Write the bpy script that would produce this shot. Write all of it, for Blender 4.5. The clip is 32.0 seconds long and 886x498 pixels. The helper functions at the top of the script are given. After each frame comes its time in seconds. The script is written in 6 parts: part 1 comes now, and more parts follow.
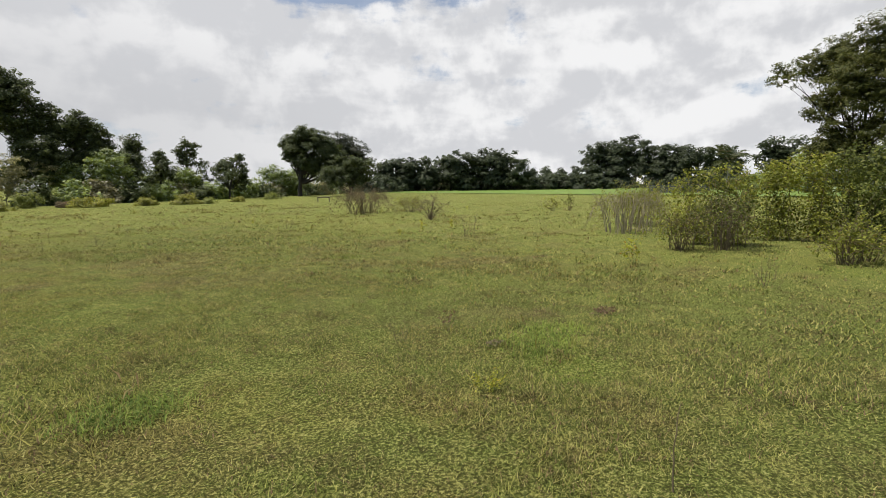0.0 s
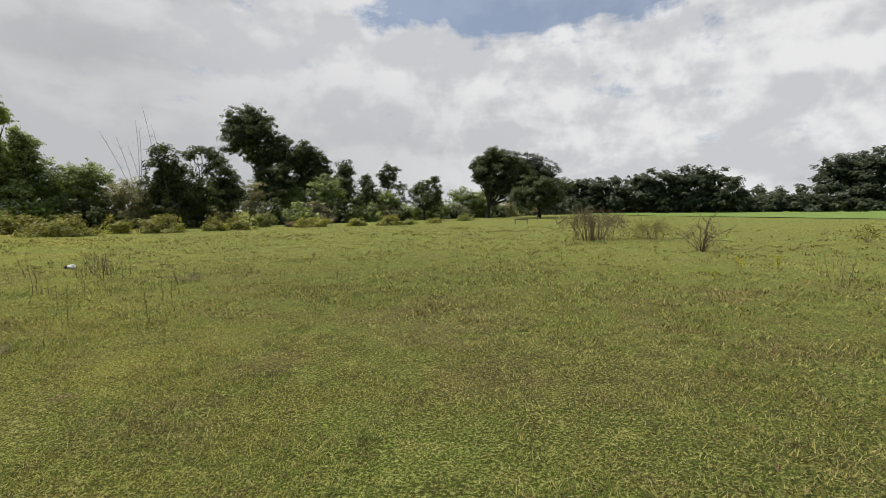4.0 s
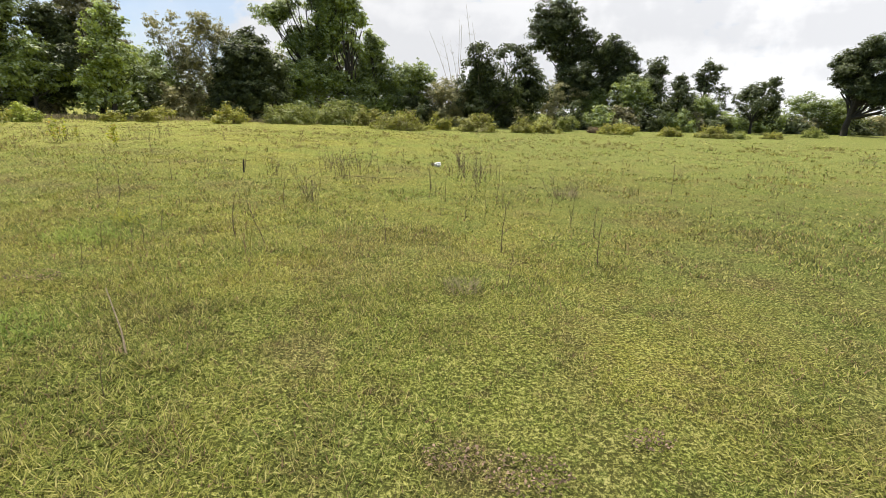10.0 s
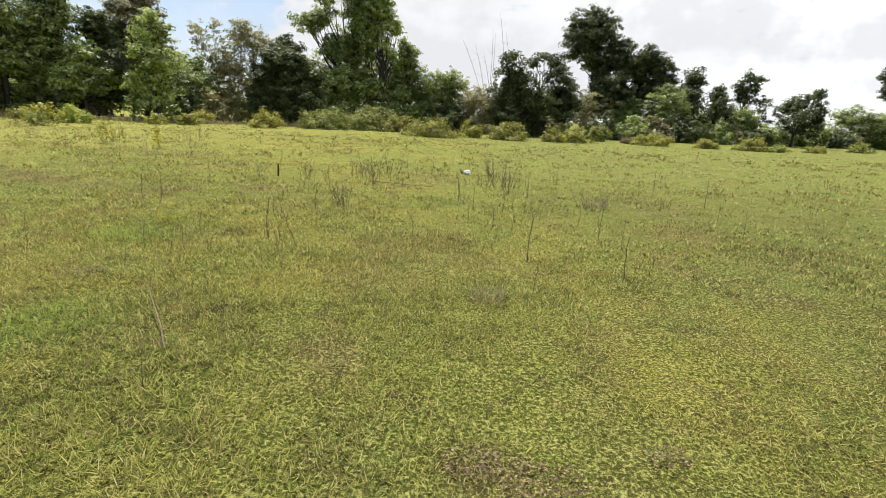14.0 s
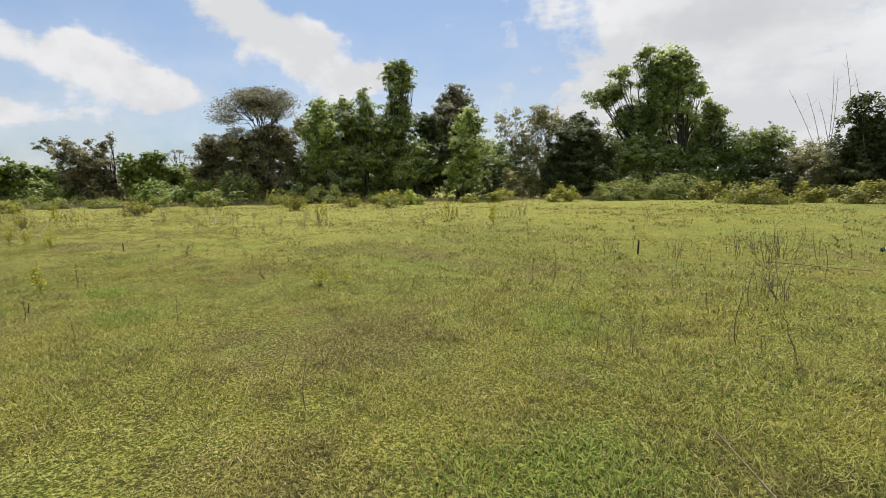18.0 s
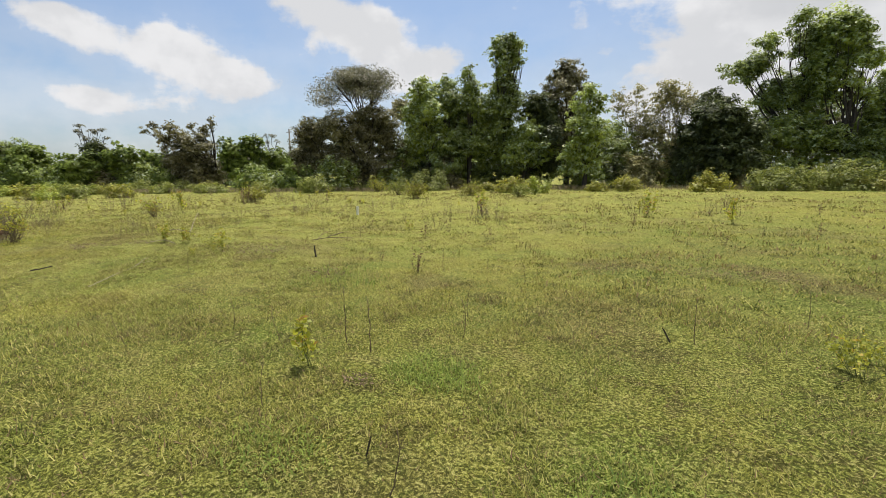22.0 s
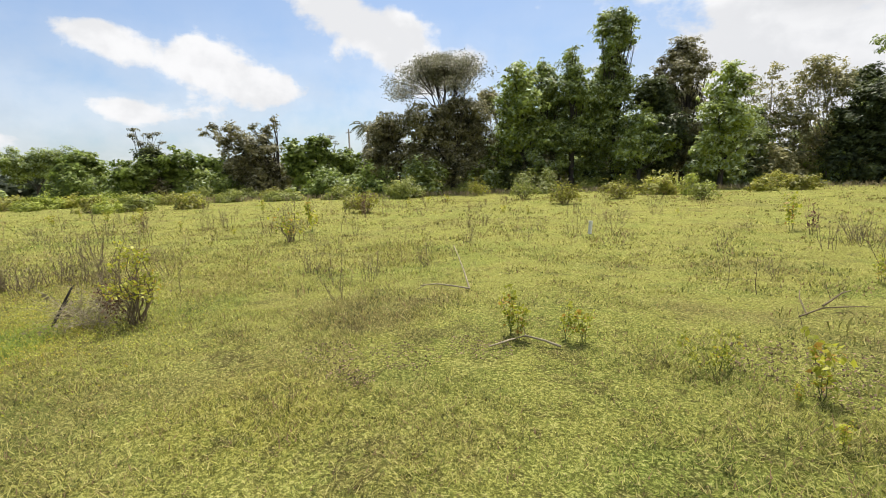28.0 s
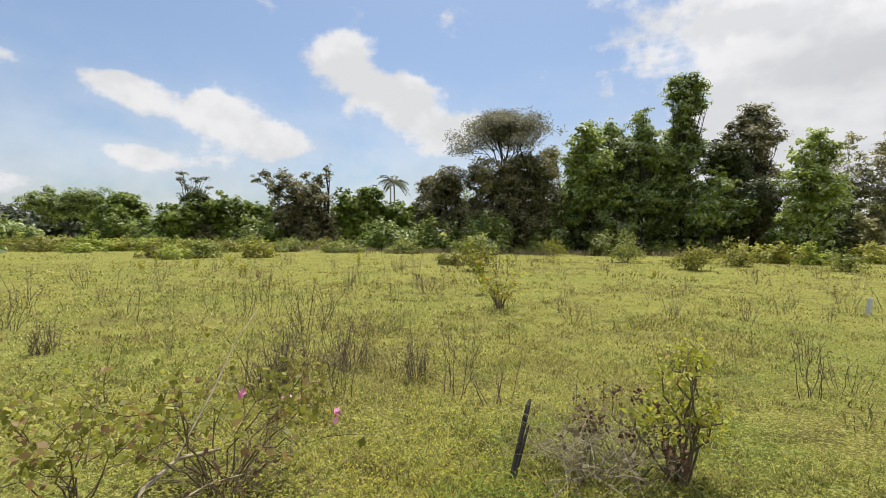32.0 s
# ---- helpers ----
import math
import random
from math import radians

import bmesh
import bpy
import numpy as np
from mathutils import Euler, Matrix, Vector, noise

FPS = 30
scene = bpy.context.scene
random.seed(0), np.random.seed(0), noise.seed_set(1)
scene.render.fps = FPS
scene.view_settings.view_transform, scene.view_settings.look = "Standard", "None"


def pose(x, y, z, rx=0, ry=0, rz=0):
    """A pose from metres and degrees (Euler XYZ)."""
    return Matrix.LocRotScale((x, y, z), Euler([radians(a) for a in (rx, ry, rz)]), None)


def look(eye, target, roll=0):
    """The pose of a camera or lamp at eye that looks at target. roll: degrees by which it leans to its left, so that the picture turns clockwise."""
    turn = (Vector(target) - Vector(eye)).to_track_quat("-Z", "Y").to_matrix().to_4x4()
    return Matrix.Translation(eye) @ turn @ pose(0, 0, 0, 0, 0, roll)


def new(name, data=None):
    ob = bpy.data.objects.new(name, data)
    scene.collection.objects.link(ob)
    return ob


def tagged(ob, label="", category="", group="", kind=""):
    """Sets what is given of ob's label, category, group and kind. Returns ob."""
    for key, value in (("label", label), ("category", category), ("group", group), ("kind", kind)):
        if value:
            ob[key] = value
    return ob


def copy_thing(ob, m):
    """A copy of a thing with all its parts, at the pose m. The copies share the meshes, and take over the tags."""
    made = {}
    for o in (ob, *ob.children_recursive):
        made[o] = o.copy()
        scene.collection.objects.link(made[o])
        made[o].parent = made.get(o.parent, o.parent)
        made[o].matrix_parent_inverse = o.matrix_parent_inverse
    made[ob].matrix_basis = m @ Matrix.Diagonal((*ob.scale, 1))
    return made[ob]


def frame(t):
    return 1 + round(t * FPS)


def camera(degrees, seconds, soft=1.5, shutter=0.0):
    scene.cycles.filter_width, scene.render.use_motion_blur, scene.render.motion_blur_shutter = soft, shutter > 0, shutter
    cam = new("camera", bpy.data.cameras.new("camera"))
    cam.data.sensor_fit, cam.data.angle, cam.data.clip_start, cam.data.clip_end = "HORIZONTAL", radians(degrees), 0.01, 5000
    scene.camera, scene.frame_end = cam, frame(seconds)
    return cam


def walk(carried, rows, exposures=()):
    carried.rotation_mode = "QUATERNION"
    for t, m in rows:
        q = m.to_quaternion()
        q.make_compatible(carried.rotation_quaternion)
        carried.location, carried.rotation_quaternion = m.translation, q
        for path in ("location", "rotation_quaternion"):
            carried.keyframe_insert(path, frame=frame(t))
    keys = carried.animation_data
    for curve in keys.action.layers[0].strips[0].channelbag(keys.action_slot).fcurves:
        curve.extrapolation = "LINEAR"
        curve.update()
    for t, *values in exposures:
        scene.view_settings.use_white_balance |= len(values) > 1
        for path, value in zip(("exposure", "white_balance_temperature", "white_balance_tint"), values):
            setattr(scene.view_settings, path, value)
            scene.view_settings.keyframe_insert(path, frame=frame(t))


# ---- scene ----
cam = camera(84.7, 32.0, soft=0.8)

# seconds, eye, turn to the left of +y, tilt up, lean
PATH = [
    (0, (1.746, 0.364, 1.555), -49.30, -7.43, -0.57),
    (0.5, (1.883, 1.003, 1.565), -52.72, -7.56, -0.44),
    (1, (2.004, 1.606, 1.534), -57.69, -7.36, -0.48),
    (1.5, (2.232, 2.189, 1.528), -60.65, -7.15, -0.45),
    (2, (2.369, 2.838, 1.530), -57.74, -6.91, -0.54),
    (2.5, (2.437, 3.410, 1.547), -50.96, -5.90, -1.18),
    (3, (2.467, 4.006, 1.576), -43.36, -5.04, -1.13),
    (3.5, (2.395, 4.595, 1.554), -35.97, -4.14, -1.04),
    (4, (2.295, 5.215, 1.556), -29.29, -4.70, -0.53),
    (4.5, (2.093, 5.805, 1.519), -23.62, -5.82, -0.09),
    (6.5, (0.949, 7.565, 1.571), -3.21, -11.13, 0.95),
    (7, (0.729, 7.805, 1.553), -1.32, -12.54, 1.03),
    (7.5, (0.565, 7.961, 1.546), -1.47, -13.62, 1.45),
    (8, (0.540, 8.005, 1.554), -1.11, -13.91, 1.54),
    (8.5, (0.536, 8.038, 1.560), -0.38, -14.18, 1.74),
    (9, (0.534, 8.052, 1.546), 0.34, -14.71, 1.87),
    (9.5, (0.524, 8.062, 1.538), 1.03, -15.40, 1.88),
    (10, (0.521, 8.057, 1.536), 1.46, -15.97, 1.91),
    (10.5, (0.518, 8.055, 1.533), 1.54, -16.31, 2.22),
    (11, (0.517, 8.050, 1.537), 1.59, -16.48, 2.44),
    (11.5, (0.509, 8.047, 1.537), 1.74, -16.50, 2.47),
    (12, (0.521, 8.038, 1.536), 2.14, -16.60, 2.31),
    (12.5, (0.523, 8.027, 1.532), 2.53, -16.78, 2.36),
    (13, (0.517, 8.026, 1.531), 2.84, -16.96, 2.51),
    (13.5, (0.534, 8.017, 1.536), 3.49, -16.53, 2.60),
    (15.5, (0.498, 7.953, 1.659), 13.79, -10.10, 2.29),
    (16, (0.273, 8.066, 1.632), 18.59, -8.73, 1.16),
    (16.5, (-0.054, 8.156, 1.602), 23.98, -7.42, 0.33),
    (17, (-0.537, 8.286, 1.594), 28.99, -7.14, -0.13),
    (17.5, (-1.051, 8.338, 1.566), 33.11, -7.24, -0.47),
    (18, (-1.605, 8.452, 1.532), 36.07, -7.56, -0.98),
    (18.5, (-2.255, 8.486, 1.536), 37.29, -7.77, -1.32),
    (19, (-2.831, 8.537, 1.552), 37.77, -7.86, -1.51),
    (19.5, (-3.512, 8.578, 1.552), 38.53, -7.99, -1.39),
    (20, (-4.171, 8.616, 1.540), 39.42, -8.48, -1.01),
    (20.5, (-4.897, 8.674, 1.554), 40.67, -8.66, -0.51),
    (21, (-5.544, 8.690, 1.558), 42.39, -8.32, -0.71),
    (21.5, (-6.220, 8.709, 1.554), 43.92, -8.34, -0.91),
    (22, (-6.868, 8.690, 1.544), 43.27, -9.03, -0.64),
    (22.5, (-7.513, 8.748, 1.525), 41.05, -9.40, 0.27),
    (23, (-8.120, 8.773, 1.534), 39.08, -8.75, 0.29),
    (23.5, (-8.776, 8.821, 1.504), 38.92, -8.55, -0.51),
    (24, (-9.450, 8.812, 1.493), 39.18, -9.29, -1.19),
    (24.5, (-10.064, 8.850, 1.467), 39.04, -9.86, -1.23),
    (26.5, (-12.723, 9.116, 1.501), 42.05, -7.80, -1.57),
    (27, (-13.468, 9.091, 1.518), 43.74, -7.71, -1.61),
    (27.5, (-14.101, 8.999, 1.522), 45.07, -8.20, -1.76),
    (28, (-14.764, 8.861, 1.544), 46.33, -8.72, -1.84),
    (28.5, (-15.376, 8.683, 1.545), 46.87, -8.38, -1.72),
    (29, (-16.022, 8.503, 1.584), 48.07, -7.27, -1.39),
    (29.5, (-16.585, 8.210, 1.588), 50.68, -6.59, -0.97),
    (30, (-17.226, 7.860, 1.543), 52.77, -6.72, -0.40),
    (30.5, (-17.786, 7.574, 1.552), 52.30, -5.32, -0.04),
    (31, (-18.349, 7.422, 1.601), 50.41, -3.04, 0.11),
    (31.5, (-18.809, 7.241, 1.584), 48.20, -1.74, 0.14),
    (32, (-19.313, 7.026, 1.564), 46.32, -2.14, 0.54),
]


def aim(eye, turn, tilt):
    a, b = radians(turn), radians(tilt)
    return (eye[0] - math.sin(a) * math.cos(b), eye[1] + math.cos(a) * math.cos(b), eye[2] + math.sin(b))


EXPOSURES = [(0, 0.02), (2.5, -0.04), (3.5, -0.14), (4.5, -0.14), (6.5, 0.26), (10, 0.50), (13.5, 0.56), (16, 0.32), (19, 0.25), (22, 0.25), (24, 0.31), (28, 0.47), (30, 0.40), (32, 0.28)]
walk(cam, [(t, look(eye, aim(eye, turn, tilt), lean)) for t, eye, turn, tilt, lean in PATH], EXPOSURES)

# ---- world, sun ----
SUN_TURN, SUN_HEIGHT = 38.0, 64.0


def nodes_of(tree):
    """Short ways of adding and joining nodes in a node tree."""
    tree.nodes.clear()

    def add(kind, **fields):
        n = tree.nodes.new(kind)
        for k, v in fields.items():
            if k == "operation":
                n.operation = v
            elif k == "blend_type":
                n.blend_type = v
            elif k == "data_type":
                n.data_type = v
            elif k == "interpolation_type":
                n.interpolation_type = v
        return n

    def put(socket, value):
        if isinstance(value, bpy.types.NodeSocket):
            tree.links.new(value, socket)
        else:
            socket.default_value = value

    def calc(op, a, b=0.0, c=0.0):
        n = add("ShaderNodeMath", operation=op)
        put(n.inputs[0], a)
        put(n.inputs[1], b)
        put(n.inputs[2], c)
        return n.outputs[0]

    def mix(f, a, b):
        n = add("ShaderNodeMixRGB", blend_type="MIX")
        put(n.inputs[0], f)
        put(n.inputs[1], a if isinstance(a, bpy.types.NodeSocket) else (*a, 1))
        put(n.inputs[2], b if isinstance(b, bpy.types.NodeSocket) else (*b, 1))
        return n.outputs[0]

    def cloudy(vector, scale, detail=4.0, rough=0.55, warp=0.0):
        n = add("ShaderNodeTexNoise")
        put(n.inputs["Vector"], vector)
        n.inputs["Scale"].default_value = scale
        n.inputs["Detail"].default_value = detail
        n.inputs["Roughness"].default_value = rough
        n.inputs["Distortion"].default_value = warp
        return n.outputs[0]

    def step(value, low, high):
        n = add("ShaderNodeMapRange", interpolation_type="SMOOTHSTEP")
        put(n.inputs[0], value)
        n.inputs[1].default_value, n.inputs[2].default_value = low, high
        return n.outputs[0]

    return add, put, calc, mix, cloudy, step


def make_sky():
    world = bpy.data.worlds.new("sky")
    world.use_nodes = True
    scene.world = world
    add, put, calc, mix, cloudy, step = nodes_of(world.node_tree)
    sky = add("ShaderNodeTexSky")
    sky.sky_type, sky.sun_disc = "NISHITA", False
    sky.sun_elevation, sky.sun_rotation = radians(SUN_HEIGHT), radians(-SUN_TURN)
    sky.dust_density, sky.ozone_density = 1.6, 2.0
    blue = add("ShaderNodeMixRGB", blend_type="MULTIPLY")
    blue.inputs[0].default_value = 1
    put(blue.inputs[1], sky.outputs[0])
    put(blue.inputs[2], (0.079, 0.091, 0.104, 1))
    way = add("ShaderNodeTexCoord").outputs["Generated"]
    split = add("ShaderNodeSeparateXYZ")
    put(split.inputs[0], way)
    x, y, z = split.outputs
    turn = calc("MULTIPLY", calc("ARCTAN2", calc("MULTIPLY", x, -1.0), y), 57.2958)
    height = calc("MULTIPLY", calc("ARCSINE", z), 57.2958)
    flat = add("ShaderNodeMapping")
    put(flat.inputs[0], way)
    flat.inputs["Scale"].default_value = (1, 1, 2.8)
    wisps = cloudy(flat.outputs[0], 5.5, 9, 0.58, 0.25)
    # half the sky is closed by cloud, the other half open with single heaps
    cover = calc("ADD", calc("MULTIPLY", step(turn, 30, 14), 0.64), 0.0)
    cover = calc("MULTIPLY", cover, step(turn, -150, -110))
    cover = calc("ADD", cover, calc("MULTIPLY", step(height, 24, 45), 0.15))
    for a, h, wa, wh, much in (
        (88.8, 14.9, 2.2, 1.2, 0.50), (91.2, 12.8, 1.7, 0.9, 0.45), (80.5, 14.2, 2.3, 1.2, 0.55), (77.6, 12.6, 2.8, 1.3, 0.60), (74.0, 11.2, 3.4, 1.4, 0.60), (71.2, 12.6, 1.8, 1.4, 0.45), (68.0, 10.9, 3.6, 1.8, 0.60), (63.8, 9.4, 3.4, 1.6, 0.55), (79.2, 7.1, 3.5, 1.3, 0.50),
        (71.5, 6.7, 3.2, 1.4, 0.45), (58.5, 19.0, 2.8, 2.0, 0.55), (55.7, 16.3, 3.4, 1.8, 0.55), (50.9, 15.7, 2.8, 2.0, 0.55), (48.4, 12.5, 4.0, 2.8, 0.55), (43.3, 12.3, 3.3, 1.7, 0.40), (91.9, 4.2, 3.9, 1.3, 0.40), (27.7, 14.7, 2.5, 1.7, 0.30), (30, 7, 9, 3, 0.3),
        (-40, 22.0, 14, 2.2, -1.05), (-64, 17.0, 7, 2.0, -0.20), (-58, 11.0, 6, 1.0, -0.14), (-64, 7.2, 6, 0.9, -0.16),
    ):
        u = calc("MULTIPLY", calc("SUBTRACT", turn, a), 1 / (wa * 1.2))
        v = calc("MULTIPLY", calc("SUBTRACT", height, h), 1 / (wh * 1.2))
        far = calc("ADD", calc("MULTIPLY", u, u), calc("MULTIPLY", v, v))
        cover = calc("ADD", cover, calc("MULTIPLY", calc("POWER", 2.718, calc("MULTIPLY", far, -1.0)), much))
    puffs = cloudy(way, 11.0, 9, 0.58, 0.1)
    above = add("ShaderNodeVectorMath")
    put(above.inputs[0], way)
    above.inputs[1].default_value = (0, 0, 0.035)
    open_sky = step(turn, 20, 40)
    rag = calc("ADD", calc("MULTIPLY", calc("SUBTRACT", wisps, 0.5), 1.1), calc("MULTIPLY", calc("SUBTRACT", puffs, 0.5), calc("ADD", 1.0, calc("MULTIPLY", open_sky, 0.2))))
    thick = calc("ADD", cover, rag)
    veil = calc("MULTIPLY", step(height, 22, 0), 0.55)
    mask = calc("MAXIMUM", step(thick, 0.16, 0.50), calc("MULTIPLY", veil, step(thick, -0.45, 0.3)))
    mask = calc("MAXIMUM", mask, calc("MULTIPLY", step(turn, 30, 8), 0.24))
    # heaps bright on top and dull below, broad ones and small ones
    lift = add("ShaderNodeVectorMath")
    put(lift.inputs[0], flat.outputs[0])
    lift.inputs[1].default_value = (0, 0, 0.13)
    broad = calc("SUBTRACT", cloudy(flat.outputs[0], 3.2, 6, 0.50, 0.2), cloudy(lift.outputs[0], 3.2, 4, 0.50, 0.2))
    small = calc("SUBTRACT", cloudy(way, 8.0, 7, 0.54, 0.15), cloudy(above.outputs[0], 8.0, 5, 0.54, 0.15))
    lit = step(calc("ADD", calc("MULTIPLY", broad, 0.8), calc("MULTIPLY", small, 0.8)), -0.11, 0.11)
    west = step(turn, 45, -20)
    dull = mix(west, (0.60, 0.605, 0.62), mix(step(turn, 34, 20), (0.62, 0.625, 0.645), (0.64, 0.648, 0.672)))
    tone = mix(lit, dull, mix(west, (0.70, 0.70, 0.71), mix(step(turn, -10, -35), (0.80, 0.80, 0.81), (0.885, 0.885, 0.89))))
    # greyer towards the horizon
    tone = mix(calc("MULTIPLY", calc("MULTIPLY", step(height, 17, 7), calc("MULTIPLY", step(turn, 40, 20), step(turn, -55, -15))), 0.55), tone, (0.53, 0.537, 0.556))
    # the grey undersides of the two heaviest banks
    for a, h, wa, wh in ((6.0, 15.0, 9.5, 3.4), (-3.0, 23.0, 9.0, 1.8)):
        u = calc("MULTIPLY", calc("SUBTRACT", turn, a), 1 / wa)
        v = calc("MULTIPLY", calc("SUBTRACT", height, calc("ADD", h, calc("MULTIPLY", calc("SUBTRACT", wisps, 0.5), 9.0))), 1 / wh)
        far = calc("ADD", calc("MULTIPLY", u, u), calc("MULTIPLY", v, v))
        tone = mix(calc("MULTIPLY", calc("POWER", 2.718, calc("MULTIPLY", far, -1.0)), 0.62), tone, (0.46, 0.468, 0.485))
    hazy = mix(0.2, blue.outputs[0], (0.44, 0.51, 0.57))
    out = mix(mask, hazy, tone)
    back = add("ShaderNodeBackground")
    put(back.inputs[0], out)
    back.inputs[1].default_value = 1.0
    put(add("ShaderNodeOutputWorld").inputs[0], back.outputs[0])


make_sky()
sun_data = bpy.data.lights.new("sun", "SUN")
sun_data.energy, sun_data.angle, sun_data.color = 5.0, radians(0.6), (1.0, 0.945, 0.85)
sun = new("sun", sun_data)
sun.matrix_world = look((0, 0, 60), (math.sin(radians(SUN_TURN)) * math.cos(radians(SUN_HEIGHT)), -math.cos(radians(SUN_TURN)) * math.cos(radians(SUN_HEIGHT)), 60 - math.sin(radians(SUN_HEIGHT))))


# ---- materials ----
def material(name):
    m = bpy.data.materials.new(name)
    m.use_nodes = True
    return m, nodes_of(m.node_tree)


def finish(m, kit, colour, rough=0.7, through_light=0.0, bump=None, shine=0.3, metal=0.0):
    add, put, calc, mix, cloudy, step = kit
    skin = add("ShaderNodeBsdfPrincipled")
    put(skin.inputs["Base Color"], colour if isinstance(colour, bpy.types.NodeSocket) else (*colour, 1))
    put(skin.inputs["Roughness"], rough)
    skin.inputs["Specular IOR Level"].default_value = shine
    skin.inputs["Metallic"].default_value = metal
    if bump is not None:
        b = add("ShaderNodeBump")
        b.inputs["Strength"].default_value = bump[1]
        b.inputs["Distance"].default_value = bump[2]
        put(b.inputs["Height"], bump[0])
        put(skin.inputs["Normal"], b.outputs[0])
    last = skin.outputs[0]
    if through_light:
        glow = add("ShaderNodeBsdfTranslucent")
        put(glow.inputs[0], colour)
        both = add("ShaderNodeMixShader")
        both.inputs[0].default_value = through_light
        put(both.inputs[1], last)
        put(both.inputs[2], glow.outputs[0])
        last = both.outputs[0]
    put(add("ShaderNodeOutputMaterial").inputs[0], last)
    return m


# stretches of other growth in the pasture: x, y, radius
DRY_MATS = [(8.2, 8.0, 0.8), (5.0, 8.8, 0.6), (3.1, 10.2, 0.5), (11.0, 10.2, 1.0), (6.0, 12.2, 0.8), (-4.9, 11.7, 1.1), (-5.6, 10.9, 0.6), (-11.2, 13.2, 0.5), (-9.9, 15.4, 0.7), (-18.6, 11.5, 0.8), (0.6, 9.9, 0.25), (-0.4, 10.8, 0.3), (10.4, 6.6, 1.2), (5.2, 3.8, 0.4), (3.2, 5.0, 0.4), (5.6, 11.1, 1.5), (2.0, 9.3, 0.5), (-14.9, 13.4, 0.5), (-14.3, 12.2, 0.4), (-8.1, 16.4, 0.8), (3.2, 13.1, 0.7), (8.5, 10.0, 1.2), (-6.2, 15.6, 0.6), (-5.0, 15.9, 0.6), (-7.3, 15.8, 0.5)]
GREEN_MATS = [(-7.7, 10.8, 0.5), (-3.4, 13.5, 0.8), (-2.3, 10.8, 0.6), (-12.5, 13.2, 0.4), (-10.9, 10.7, 0.35), (5.7, 2.3, 0.6), (-0.3, 16.8, 0.8), (-9.2, 11.1, 0.45)]
YELLOW_MATS = [(-20.9, 8.9, 1.0), (-20.5, 8.3, 0.5), (-1.2, 12.2, 0.7), (1.7, 10.8, 0.45), (-13.5, 9.6, 0.7), (-17.5, 9.9, 0.6)]


def turf_colour(kit):
    """Patchy pasture: yellow-green, fresh green, brown-purple worn spots and straw, the same on soil and blades."""
    add, put, calc, mix, cloudy, step = kit
    place = add("ShaderNodeNewGeometry").outputs["Position"]
    broad = cloudy(place, 0.16, 3, 0.6)
    mid = cloudy(place, 0.95, 4, 0.65, 0.4)
    small = cloudy(place, 2.6, 4, 0.6, 0.3)
    tiny = cloudy(place, 16.0, 3, 0.6)
    mats = cloudy(place, 0.42, 4, 0.6, 0.5)

    def spread(spots):
        """How much of a mat lies here, with ragged edges."""
        most = 0.0
        for x, y, r in spots:
            n = add("ShaderNodeVectorMath", operation="DISTANCE")
            put(n.inputs[0], place)
            n.inputs[1].default_value = (x, y, 0.05)
            ragged = calc("ADD", n.outputs["Value"], calc("MULTIPLY", calc("SUBTRACT", mid, 0.5), r * 2.2))
            most = calc("MAXIMUM", most, step(ragged, r * 1.25, r * 0.45))
        return most

    c = mix(step(broad, 0.36, 0.62), (0.295, 0.282, 0.050), (0.205, 0.235, 0.040))
    split = add("ShaderNodeSeparateXYZ")
    put(split.inputs[0], place)
    drift = calc("ADD", split.outputs[0], calc("MULTIPLY", mid, 8.0))
    across = calc("ADD", split.outputs[1], calc("MULTIPLY", calc("SUBTRACT", mats, 0.5), 9.0))
    # the west is yellower; away from the walked strip lit grass tops are painted in
    sunlit = calc("MULTIPLY", step(drift, 1, -15), calc("MAXIMUM", step(across, 10.5, 16.0), calc("MULTIPLY", step(split.outputs[0], -9.0, -13.0), 0.9)))
    # painted gap shade fades far out, where only lit tops would show
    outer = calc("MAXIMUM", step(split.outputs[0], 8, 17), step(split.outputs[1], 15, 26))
    even = calc("SUBTRACT", 1.0, calc("MULTIPLY", calc("MAXIMUM", sunlit, outer), 0.3))
    c = mix(calc("MULTIPLY", sunlit, 0.7), c, (0.375, 0.365, 0.088))
    # the east is greener and dimmer: a cloud's shade put into the turf colour
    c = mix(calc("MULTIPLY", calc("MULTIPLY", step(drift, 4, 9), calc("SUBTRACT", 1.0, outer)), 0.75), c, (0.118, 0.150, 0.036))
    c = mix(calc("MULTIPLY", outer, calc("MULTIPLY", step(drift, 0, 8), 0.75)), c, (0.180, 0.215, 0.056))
    # mats of other grasses, a few steps wide: dry olive-brown ones and fresh green ones
    dry, green, yellow = [spread(spots) for spots in (DRY_MATS, GREEN_MATS, YELLOW_MATS)]
    dry = calc("MAXIMUM", calc("MULTIPLY", step(mats, 0.47, 0.36), 0.45), calc("MULTIPLY", dry, 0.75))
    green = calc("MAXIMUM", calc("MULTIPLY", step(mats, 0.54, 0.66), 0.45), calc("MULTIPLY", green, 0.75))
    c = mix(calc("MULTIPLY", yellow, 0.4), c, (0.400, 0.360, 0.060))
    c = mix(dry, c, (0.180, 0.138, 0.058))
    c = mix(green, c, (0.185, 0.255, 0.036))
    c = mix(calc("MULTIPLY", calc("MULTIPLY", step(mid, 0.50, 0.62), 0.5), even), c, (0.180, 0.235, 0.044))
    c = mix(calc("MULTIPLY", step(small, 0.52, 0.68), 0.45), c, (0.385, 0.365, 0.105))
    c = mix(calc("MULTIPLY", calc("MULTIPLY", step(tiny, 0.52, 0.64), 0.42), even), c, (0.165, 0.222, 0.040))
